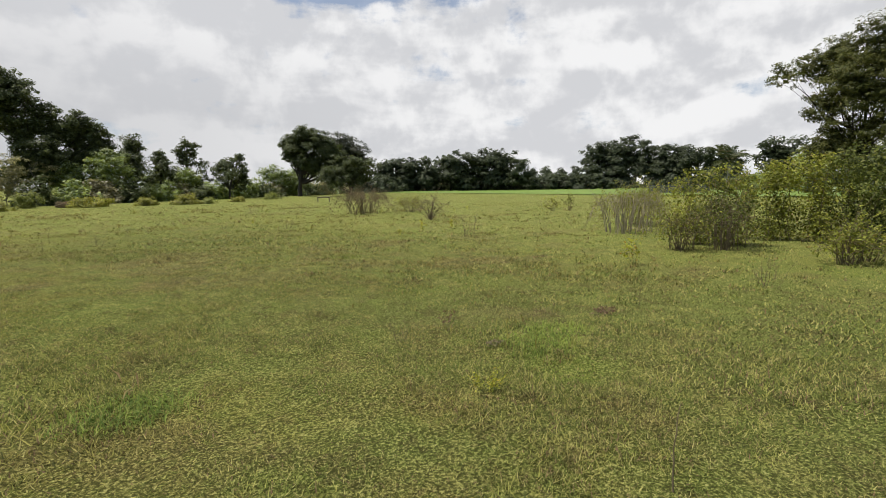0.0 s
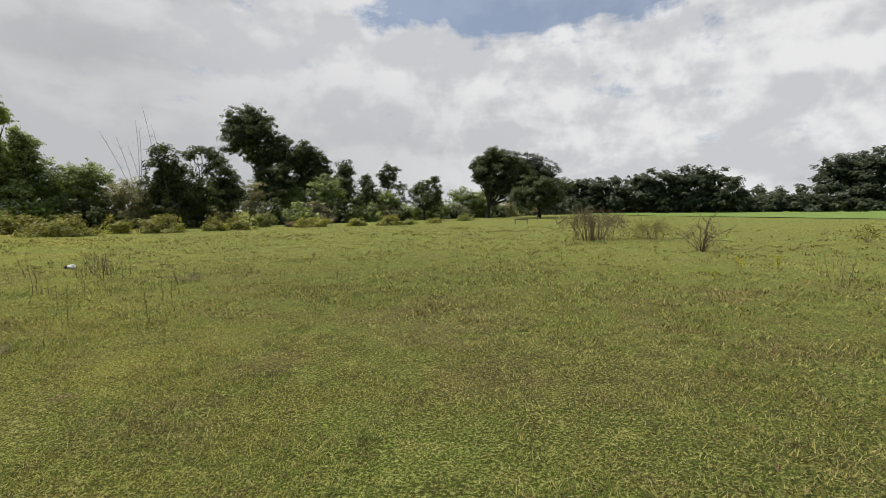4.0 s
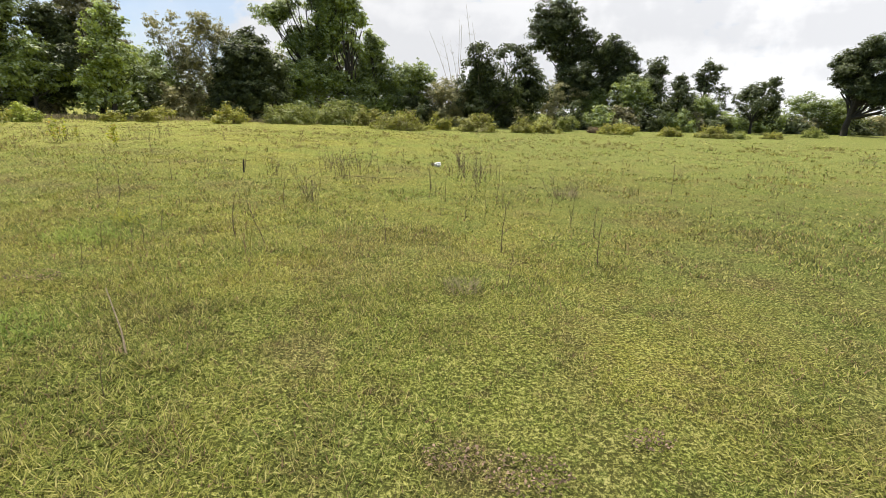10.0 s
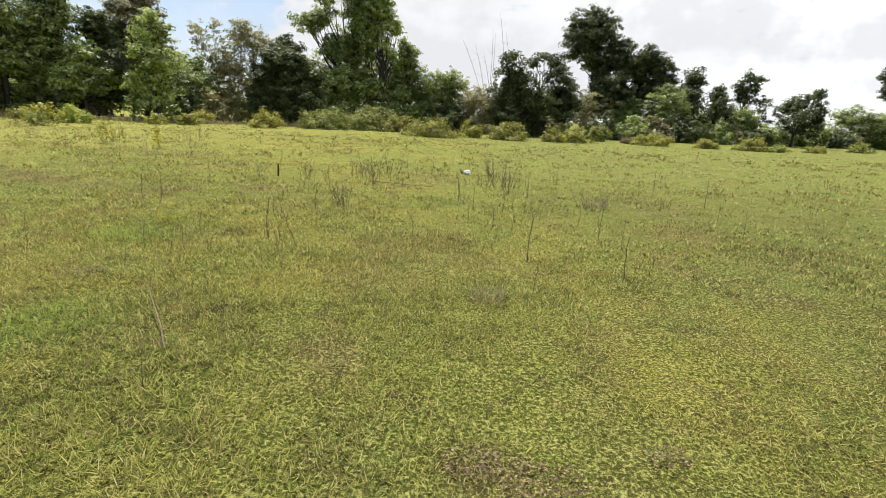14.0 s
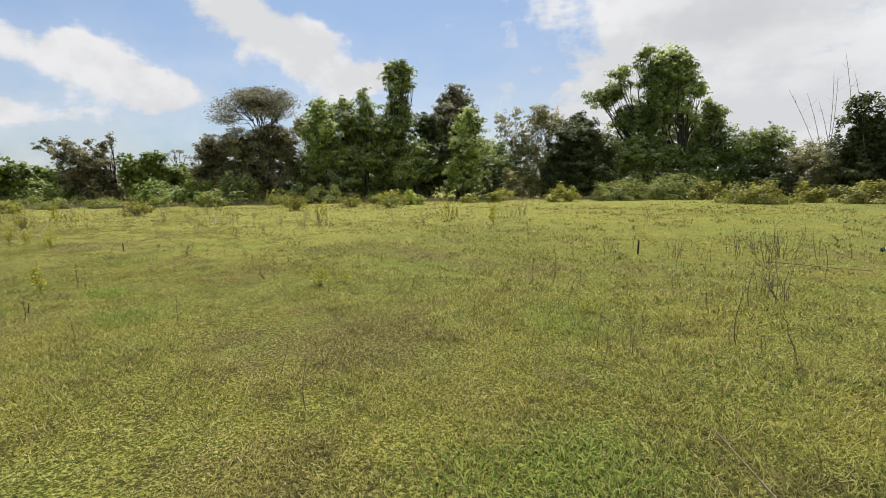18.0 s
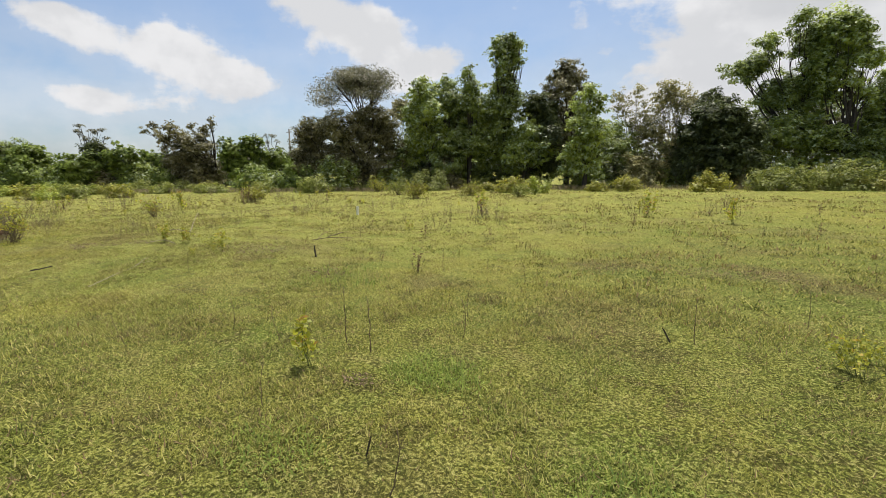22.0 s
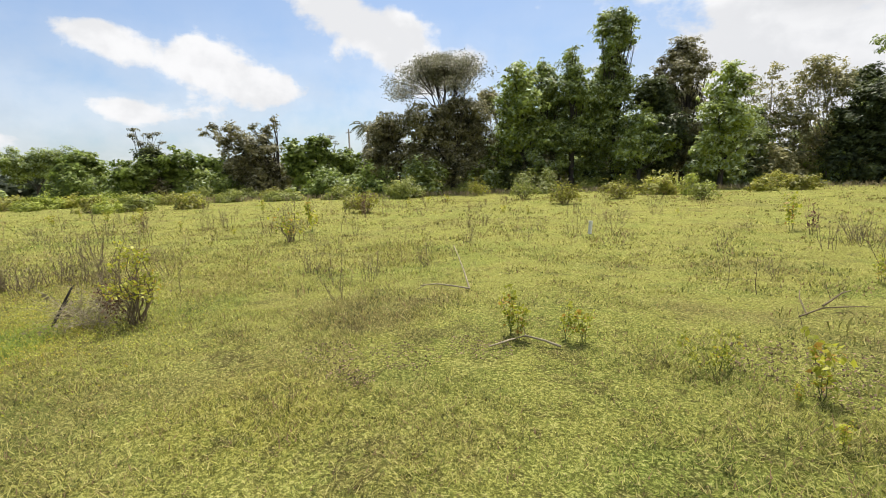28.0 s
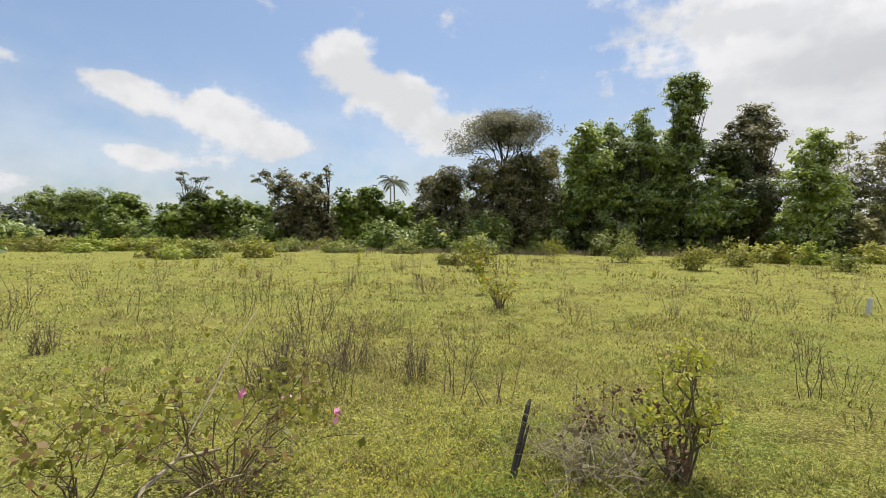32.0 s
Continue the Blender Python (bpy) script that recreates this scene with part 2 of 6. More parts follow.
    worn = calc("MULTIPLY", step(calc("ADD", mid, calc("MULTIPLY", tiny, 0.35)), 0.62, 0.52), 0.46)
    c = mix(calc("MULTIPLY", worn, even), c, (0.225, 0.172, 0.064))
    spots = step(calc("ADD", small, calc("MULTIPLY", tiny, 0.6)), 0.725, 0.645)
    c = mix(calc("MULTIPLY", spots, 0.62), c, (0.105, 0.088, 0.030))
    return c, tiny, even, place


def make_turf():
    m, kit = material("turf")
    add, put, calc, mix, cloudy, step = kit
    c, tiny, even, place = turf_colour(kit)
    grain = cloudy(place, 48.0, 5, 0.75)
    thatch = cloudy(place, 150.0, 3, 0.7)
    # dark soil and thatch in the gaps, with the shade between tufts painted in
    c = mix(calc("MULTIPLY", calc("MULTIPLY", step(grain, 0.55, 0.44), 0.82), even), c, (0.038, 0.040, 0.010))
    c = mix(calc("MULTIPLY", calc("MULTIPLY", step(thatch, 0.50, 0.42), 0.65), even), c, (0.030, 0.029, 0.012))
    c = mix(calc("MULTIPLY", step(calc("ADD", grain, calc("MULTIPLY", thatch, 0.4)), 0.72, 0.86), 0.75), c, (0.46, 0.43, 0.16))
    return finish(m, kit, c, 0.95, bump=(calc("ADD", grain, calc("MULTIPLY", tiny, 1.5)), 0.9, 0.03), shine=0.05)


def make_blade(name, straw):
    m, kit = material(name)
    add, put, calc, mix, cloudy, step = kit
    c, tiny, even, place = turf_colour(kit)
    one = add("ShaderNodeNewGeometry").outputs["Random Per Island"]
    # random tone; the darkest blades also carry painted shade from between blades
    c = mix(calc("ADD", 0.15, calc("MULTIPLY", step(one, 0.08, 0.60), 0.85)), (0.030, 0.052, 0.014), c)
    c = mix(calc("MULTIPLY", step(one, 0.62, 0.80), 0.6), c, (0.52, 0.49, 0.13))
    c = mix(calc("MULTIPLY", step(one, 0.13, 0.06), 0.8), c, (0.27, 0.165, 0.105))
    c = mix(calc("MULTIPLY", step(one, 0.80, 0.92), straw), c, (0.56, 0.48, 0.24))
    c = mix(0.05, c, (0.40, 0.32, 0.18))
    return finish(m, kit, c, 0.8, 0.35, shine=0.1)


def leaf(name, dark, light, odd, amount=0.12, rough=0.45, glow=0.42):
    m, kit = material(name)
    if light[1] > light[0]:
        dark, light = [(c[0] * f * 1.12, c[1] * f * 0.97, c[2] * f * 1.1) for c, f in ((dark, 1.2), (light, 1.7))]
    add, put, calc, mix, cloudy, step = kit
    geo = add("ShaderNodeNewGeometry")
    one, place = geo.outputs["Random Per Island"], geo.outputs["Position"]
    clumps = cloudy(place, 0.8, 3, 0.6)
    c = mix(calc("ADD", calc("MULTIPLY", calc("POWER", one, 1.6), 0.85), calc("MULTIPLY", step(clumps, 0.35, 0.65), 0.35)), dark, light)
    # single leaves of another colour; in tree crowns the pale ones are painted glints
    c = mix(calc("MULTIPLY", step(one, 1 - amount, 1 - amount * 0.6), 0.9), c, odd)
    return finish(m, kit, c, rough + 0.08, glow, shine=0.3)


def barky(name, a, b, scale=9.0):
    m, kit = material(name)
    add, put, calc, mix, cloudy, step = kit
    place = add("ShaderNodeNewGeometry").outputs["Position"]
    grain = cloudy(place, scale, 5, 0.65, 0.6)
    fine = cloudy(place, scale * 9, 3, 0.6)
    return finish(m, kit, mix(calc("ADD", calc("MULTIPLY", step(grain, 0.3, 0.7), 0.7), calc("MULTIPLY", fine, 0.3)), a, b), 0.85, bump=(grain, 0.6, 0.02), shine=0.15)


TURF = make_turf()
BLADE = make_blade("grass_blade", 0.4)
WEED_GREEN = leaf("weed_leaf", (0.15, 0.20, 0.018), (0.34, 0.38, 0.036), (0.40, 0.22, 0.05), 0.2, 0.45, 0.5)
WEED_YELLOW = leaf("yellow_weed_leaf", (0.15, 0.20, 0.018), (0.29, 0.32, 0.036), (0.48, 0.34, 0.05), 0.12)
STALK = barky("dry_stalk", (0.085, 0.066, 0.040), (0.22, 0.175, 0.105), 20)
STALK_PALE = barky("pale_stalk", (0.20, 0.17, 0.11), (0.42, 0.36, 0.25), 20)
STALK_GREEN = barky("green_stalk", (0.06, 0.08, 0.03), (0.15, 0.17, 0.06), 20)
BARK = barky("bark", (0.028, 0.024, 0.020), (0.085, 0.074, 0.060))
BARK_PALE = barky("pale_bark", (0.16, 0.145, 0.12), (0.38, 0.35, 0.30))
POST_WOOD = barky("weathered_post_wood", (0.018, 0.016, 0.014), (0.075, 0.065, 0.055), 14)
DRY_LEAF = leaf("dead_leaf", (0.075, 0.042, 0.028), (0.19, 0.105, 0.07), (0.30, 0.20, 0.13), 0.25, 0.7)
STRAW_LEAF = leaf("straw", (0.17, 0.14, 0.08), (0.36, 0.31, 0.18), (0.14, 0.11, 0.07), 0.2, 0.7)
PETAL = finish(*material("pink_petal"), (0.76, 0.33, 0.54), 0.5)
SHRUB_LEAF = leaf("shrub_leaf", (0.060, 0.080, 0.012), (0.215, 0.245, 0.034), (0.24, 0.14, 0.06), 0.25)
LEAVES = {
    # the palest odd colours, as of mid and teak, are painted glints of sky
    "dark": leaf("dark_tree_leaf", (0.018, 0.030, 0.010), (0.082, 0.112, 0.026), (0.19, 0.23, 0.13), 0.14),
    "mid": leaf("green_tree_leaf", (0.038, 0.066, 0.014), (0.26, 0.350, 0.065), (0.46, 0.54, 0.34), 0.26, 0.40, 0.5),
    "teak": leaf("bright_broad_leaf", (0.050, 0.090, 0.015), (0.35, 0.460, 0.085), (0.55, 0.63, 0.42), 0.28, 0.36, 0.5),
    "pale": leaf("pale_thin_leaf", (0.095, 0.115, 0.040), (0.30, 0.31, 0.12), (0.30, 0.30, 0.17), 0.2),
    "grey": leaf("grey_feather_leaf", (0.10, 0.10, 0.065), (0.30, 0.295, 0.185), (0.42, 0.39, 0.32), 0.2),
    "grey2": leaf("grey_green_leaf", (0.028, 0.042, 0.024), (0.068, 0.083, 0.045), (0.15, 0.15, 0.09), 0.15),
    "dusk": leaf("brownish_green_leaf", (0.042, 0.048, 0.020), (0.195, 0.205, 0.075), (0.36, 0.34, 0.24), 0.22),
    "far": leaf("distant_leaf", (0.026, 0.042, 0.018), (0.062, 0.085, 0.036), (0.11, 0.13, 0.07), 0.15),
    "acacia": leaf("fine_acacia_leaf", (0.026, 0.040, 0.010), (0.095, 0.115, 0.022), (0.20, 0.19, 0.06), 0.15),
    "vine": leaf("vine_leaf", (0.035, 0.065, 0.012), (0.17, 0.25, 0.038), (0.26, 0.30, 0.09)),
    "olive": leaf("olive_bush_leaf", (0.085, 0.095, 0.018), (0.225, 0.260, 0.034), (0.24, 0.19, 0.06), 0.12),
    "green": leaf("green_bush_leaf", (0.065, 0.095, 0.018), (0.20, 0.25, 0.040), (0.28, 0.29, 0.08), 0.12),
    "yellow": leaf("yellow_green_bush_leaf", (0.10, 0.125, 0.018), (0.28, 0.315, 0.036), (0.30, 0.22, 0.05), 0.12),
    "bright": leaf("bright_green_bush_leaf", (0.11, 0.165, 0.022), (0.26, 0.33, 0.04), (0.40, 0.45, 0.10), 0.12),
    "lantana": leaf("lantana_leaf", (0.050, 0.074, 0.012), (0.23, 0.275, 0.034), (0.26, 0.20, 0.06), 0.12),
    "dryb": leaf("dry_bush_leaf", (0.14, 0.11, 0.06), (0.27, 0.22, 0.12), (0.20, 0.12, 0.07), 0.2, 0.7),
    "hedge": leaf("dark_thicket_leaf", (0.022, 0.038, 0.010), (0.12, 0.16, 0.025), (0.22, 0.22, 0.05), 0.1),
    "palm": leaf("palm_leaf", (0.020, 0.034, 0.011), (0.065, 0.080, 0.026), (0.12, 0.10, 0.05), 0.12, 0.6),
}


# ---- mesh makers ----
rng = np.random.default_rng(7)


def quads_mesh(name, co, mat):
    """A mesh of loose blades from an array (n, corners, 3)."""
    n, k = co.shape[:2]
    me = bpy.data.meshes.new(name)
    me.vertices.add(k * n)
    me.vertices.foreach_set("co", np.ascontiguousarray(co, np.float32).ravel())
    me.loops.add(k * n)
    me.loops.foreach_set("vertex_index", np.arange(k * n, dtype=np.int32))
    me.polygons.add(n)
    me.polygons.foreach_set("loop_start", np.arange(0, k * n, k, dtype=np.int32))
    me.update(calc_edges=True)
    me.materials.append(mat)
    return me


def unit(v):
    return v / np.maximum(np.linalg.norm(v, axis=-1, keepdims=True), 1e-9)


def leaf_quads(at, facing, length, width, droop=0.25):
    """Pointed leaves at points (n, 3), each facing a direction, folded a little along the middle."""
    n = len(at)
    along = unit(np.cross(facing, rng.normal(size=(n, 3))))
    along[:, 2] -= droop
    along = unit(along)
    side = unit(np.cross(along, facing))
    length, width = np.broadcast_to(length, n)[:, None], np.broadcast_to(width, n)[:, None]
    lift = unit(facing) * width * 0.15
    a = at - along * length * 0.5
    b = at - along * length * 0.05 + side * width * 0.5 + lift
    c = at + along * length * 0.5
    d = at - along * length * 0.05 - side * width * 0.5 + lift
    return np.stack([a, b, c, d], 1)


def far_leaves(at, facing, length, width):
    """Three-cornered leaves, for crowns that stay far off."""
    co = leaf_quads(at, facing, length, width)
    half = (co[:, 1] - co[:, 3]) * 0.5
    return np.stack([co[:, 0] + half, co[:, 2], co[:, 0] - half], 1)


def scatter(n):
    return np.clip(rng.normal(size=(n, 3)), -1.5, 1.5)


def tubes(name, runs, mat, sides=5):
    """Tapered branches: each run is a list of (point, radius). One mesh."""
    verts, faces = [], []
    for run in runs:
        start = len(verts)
        pts = [Vector(p) for p, _ in run]
        for i, (p, r) in enumerate(run):
            d = (pts[min(i + 1, len(pts) - 1)] - pts[max(i - 1, 0)]).normalized()
            u = d.orthogonal().normalized()
            w = d.cross(u)
            for k in range(sides):
                a = 2 * math.pi * k / sides
                verts.append(pts[i] + (u * math.cos(a) + w * math.sin(a)) * r)
        for i in range(len(run) - 1):
            for k in range(sides):
                a, b = start + i * sides + k, start + i * sides + (k + 1) % sides
                faces.append((a, b, b + sides, a + sides))
        faces.append(tuple(range(start + (len(run) - 1) * sides, start + len(run) * sides)))
    me = bpy.data.meshes.new(name)
    me.from_pydata(verts, [], faces)
    me.materials.append(mat)
    for p in me.polygons:
        p.use_smooth = True
    return me


def part(name, me, parent, label=""):
    ob = new(name, me)
    ob.parent = parent
    if label:
        ob["label"] = label
    return ob


LATTICE = np.random.default_rng(11).uniform(-1, 1, (256, 256))


def swell(x, y, size, shift=0):
    """Smooth random swells of about that wavelength in metres, -1 to 1."""
    u, v = np.asarray(x, float) / size + 17.3 * shift, np.asarray(y, float) / size + 5.1 * shift
    i, j = np.floor(u).astype(int), np.floor(v).astype(int)
    f, g = u - i, v - j
    f, g = f * f * (3 - 2 * f), g * g * (3 - 2 * g)
    i, j, k, l = i & 255, j & 255, (i + 1) & 255, (j + 1) & 255
    return (LATTICE[i, j] * (1 - f) + LATTICE[k, j] * f) * (1 - g) + (LATTICE[i, l] * (1 - f) + LATTICE[k, l] * f) * g


def ground_z(x, y):
    """Low swells and hummocks of the pasture, which die away with distance."""
    x, y = np.asarray(x, float), np.asarray(y, float)
    z = 0.030 * swell(x, y, 2.3) + 0.024 * swell(x, y, 1.1, 1) + 0.015 * swell(x, y, 0.5, 2)
    # a broad step, a low bank and a shallow hollow
    z = z + 0.12 / (1 + np.exp((x + 1) / 1.5)) + 0.17 * np.exp(-(((x + 16.5) / 4.5) ** 2 + ((y - 11.5) / 2.5) ** 2)) - 0.18 * np.exp(-(((x - 9) / 3.2) ** 2 + ((y - 2.8) / 3.0) ** 2))
    far = np.hypot(x + 7, y - 10)
    return z * np.clip((60 - far) / 30, 0, 1)


def bend(a, b, sag, radii, n=4, wobble=0.0):
    """A run from a to b that bows sideways."""
    a, b = Vector(a), Vector(b)
    run = []
    for i in range(n + 1):
        f = i / n
        p = a.lerp(b, f) + Vector(sag) * (4 * f * (1 - f))
        if 0 < i < n and wobble:
            p += Vector(rng.normal(size=3) * wobble)
        run.append((p, radii[0] + (radii[1] - radii[0]) * f))
    return run


# ---- the ground ----
def make_ground():
    gx = np.r_[-2500, -900, -400, -200, -120, -80, -60, -45, np.arange(-38, -27, 0.5), np.arange(-27, 12, 0.16), np.arange(12, 26, 0.4), 30, 45, 60, 90, 150, 300, 700, 2500]
    gy = np.r_[-2500, -700, -200, -80, -30, -14, -6, np.arange(-2, 0, 0.4), np.arange(0, 19, 0.16), np.arange(19, 34.01, 0.4), 42, 52, 66, 90, 140, 260, 600, 2500]
    gx, gy = np.unique(gx), np.unique(gy)
    xs, ys = np.meshgrid(gx, gy)
    zs = ground_z(xs, ys)
    nx, nyy = len(gx), len(gy)
    verts = np.stack([xs, ys, zs], -1).reshape(-1, 3)
    i = np.arange(nx * nyy).reshape(nyy, nx)
    faces = np.stack([i[:-1, :-1], i[:-1, 1:], i[1:, 1:], i[1:, :-1]], -1).reshape(-1, 4)
    me = bpy.data.meshes.new("ground")
    me.from_pydata(verts.tolist(), [], faces.tolist())
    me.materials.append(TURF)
    for p in me.polygons:
        p.use_smooth = True
    tagged(new("ground", me), "uneven pasture of short yellow-green grass with worn brown patches", "field", kind="structure")


make_ground()

# the line along which the pasture is walked, and the strip of sward ahead of it
TRACK = np.array([(1.7, 0.4), (2.5, 4.0), (0.9, 7.6), (0.5, 8.1), (-0.1, 8.2), (-4.2, 8.6), (-9.4, 8.8), (-13.5, 9.1), (-16.0, 8.5), (-17.8, 7.6), (-19.3, 7.0)])
STRIP = np.array([(4.4, 1.2), (4.3, 5.0), (3.0, 7.4), (1.5, 9.6), (0.0, 10.6), (-4.0, 10.7), (-9.0, 10.8), (-15.0, 10.8), (-18.5, 10.2), (-20.6, 8.8)])


def from_track(x, y, line=TRACK):
    best = np.full(len(x), 1e9)
    for a, b in zip(line[:-1], line[1:]):
        d = b - a
        f = np.clip(((x - a[0]) * d[0] + (y - a[1]) * d[1]) / (d @ d), 0, 1)
        best = np.minimum(best, np.hypot(x - a[0] - f * d[0], y - a[1] - f * d[1]))
    return best


def grass_blades(x, y, tall, wide, lean):
    n = len(x)
    root = np.stack([x, y, ground_z(x, y) - 0.004], 1)
    a = rng.uniform(0, 2 * np.pi, n)
    out = np.stack([np.cos(a), np.sin(a), np.zeros(n)], 1)
    side = np.stack([-np.sin(a), np.cos(a), np.zeros(n)], 1)
    tall = tall * rng.uniform(0.5, 1.4, n)
    lean = lean * rng.uniform(0.3, 1.3, n)
    up = np.array([0, 0, 1.0])
    midp = root + up * (tall * 0.62)[:, None] + out * (tall * lean * 0.4)[:, None]
    tip = root + up * (tall * (1 - 0.25 * lean))[:, None] + out * (tall * lean * 1.3)[:, None]
    w = side * (wide * rng.uniform(0.6, 1.3, n))[:, None] * 0.5
    return np.stack([root, midp + w, tip, midp - w], 1)


def patchy(x, y):
    """Where the sward stands thicker, 0 to 1."""
    return np.clip(0.5 + 0.45 * swell(x, y, 0.42, 3) + 0.40 * swell(x, y, 1.3, 4) + 0.25 * swell(x, y, 4.0, 5), 0.0, 1.0)


def make_grass():
    lots = []
    for tufts, low, high, each, tall, wide, lean, loose in ((660, 0.0, 1.5, 11, 0.033, 0.0066, 1.0, 0.026), (420, 1.5, 3.4, 8, 0.036, 0.0095, 0.95, 0.034), (140, 3.4, 6.5, 8, 0.046, 0.0165, 0.9, 0.05), (38, 6.5, 12.0, 8, 0.052, 0.024, 0.9, 0.08), (7, 12.0, 24.0, 8, 0.060, 0.038, 0.9, 0.14), (1.2, 24.0, 40.0, 8, 0.085, 0.070, 0.9, 0.25)):
        x0, x1, y0, y1 = STRIP[:, 0].min() - high, STRIP[:, 0].max() + high, -0.5, STRIP[:, 1].max() + high
        n = int(tufts * (x1 - x0) * (y1 - y0))
        x, y = rng.uniform(x0, x1, n), rng.uniform(y0, y1, n)
        d = from_track(x, y, STRIP)
        behind = (y < 8.6) & (x > -17) & (x < 1.2)
        keep = (d >= low) & (d < high) & ~behind & (rng.uniform(size=n) < 0.30 + 0.70 * patchy(x, y))
        x, y = np.repeat(x[keep], each), np.repeat(y[keep], each)
        m = len(x)
        size = np.repeat(np.minimum(0.5 + rng.gamma(2.0, 0.19, m // each), 1.15), each)
        x, y = x + rng.normal(size=m) * loose * size, y + rng.normal(size=m) * loose * size
        co = grass_blades(x, y, tall * size * (0.55 + 0.95 * patchy(x, y)), wide, lean)
        half = (co[:, 1] - co[:, 3]) * 0.5
        co = np.stack([co[:, 0] - half, co[:, 0] + half, co[:, 2]], 1)
        if low == 0.0:
            tagged(new("grass", quads_mesh("grass", co, BLADE)), "short yellow-green pasture grass with straw blades", "grass", kind="stuff")
        else:
            lots.append(co)
    me = quads_mesh("grass", np.concatenate(lots), BLADE)
    tagged(new("grass", me), "short yellow-green pasture grass further off", "grass", kind="stuff")


make_grass()

# ---- trees ----
# leaf length and width, leaves to a square metre of spray, radius of a spray of leaves, how closely the sprays cover the crown, bark
SPECIES = {
    "dark": (0.27, 0.155, 58, 0.46, 1.15, BARK), "mid": (0.23, 0.125, 74, 0.40, 1.1, BARK), "teak": (0.26, 0.165, 58, 0.42, 1.05, BARK),
    "pale": (0.22, 0.11, 70, 0.34, 1.0, BARK_PALE), "grey": (0.17, 0.075, 120, 0.25, 1.5, BARK), "grey2": (0.34, 0.15, 44, 0.42, 0.9, BARK),
    "dusk": (0.24, 0.12, 80, 0.38, 1.1, BARK), "far": (0.85, 0.50, 9, 0.80, 1.0, BARK), "acacia": (0.20, 0.08, 130, 0.30, 1.0, BARK), "vine": (0.34, 0.25, 46, 0.48, 1.15, BARK),
}
TREE_LABELS = {
    "umbrella_tree": "grey-green feathery tree with a flat spreading top", "dense_tree": "dense brownish-green tree with foliage down to the ground",
    "teak_tree": "bright broad-leaved tree in full leaf", "tall_tree": "tall narrow green tree rising above its neighbours",
    "broad_tree": "rounded green tree behind the bushes", "slender_tree": "slender pale tree with thin see-through foliage",
    "big_tree": "large many-lobed green tree with open crown", "young_tree": "young green tree with an oval crown",
    "scrub_tree": "low green scrub tree at the field's edge", "pale_thicket": "pale thicket of tall reedy leaves",
    "vine_covered_tree": "dark tree smothered in hanging vines", "small_tree": "small dark tree with a rounded crown",
    "spreading_tree": "dark spreading tree on a forked trunk", "distant_wood": "distant wood of mixed green trees",
    "distant_tree": "distant dark rounded tree", "acacia_tree": "tall fine-leaved tree with a ragged spreading crown",
    "dark_bush": "large dark leafy bush", "vine_mound": "scrub buried under bright green vines", "sparse_tree": "sparse grey tree with few leaves",
    "feathery_tree": "feathery brownish-green tree with thin branches",
    "hedge": "long dark hedge across the far field",
}


def sprays(r, kind, much):
    """The leaves of one rounded mass: sprays that face up and outwards round a shaded heart. Places, facings, sizes."""
    length, width, per, clump, cover, bark = SPECIES[kind]
    clump *= 0.72 + 0.28 * r
    m = max(5, int(cover * much * 3.6 * (r / clump) ** 2))
    out = unit(rng.normal(size=(m, 3)) + (0, 0, 0.22))
    hubs = out * r * (0.40 + 0.82 * rng.uniform(0, 1, (m, 1)) ** 0.75)
    size = clump * (0.45 + rng.gamma(2.0, 0.27, m))
    pick = np.repeat(np.arange(m), np.maximum(4, (per * 3.1 * size ** 2 * rng.uniform(0.6, 1.2, m)).astype(int)))
    n = len(pick)
    d = unit(rng.normal(size=(n, 3)))
    p = hubs[pick] + d * (rng.uniform(0, 1, (n, 1)) ** 0.5) * size[pick][:, None] * (1.0, 1.0, 0.58)
    face = unit(out[pick] * 0.55 + d * 0.55 + rng.normal(size=(n, 3)) * 0.30 + (0, 0, 0.75))
    big = rng.uniform(0.6, 1.3, n)
    # the heart: fewer, larger leaves that close the crown
    k = int((9 if kind in ("pale", "grey", "acacia") else 16) * r * r * per / 50) if much > 0.55 else 0
    q = unit(rng.normal(size=(k, 3))) * r * 0.62 * rng.uniform(0, 1, (k, 1)) ** 0.5
    p, face = np.concatenate([p, q]), np.concatenate([face, unit(rng.normal(size=(k, 3)) + (0, 0, 0.4))])
    return p, face, np.r_[big, np.full(k, 1.9)]


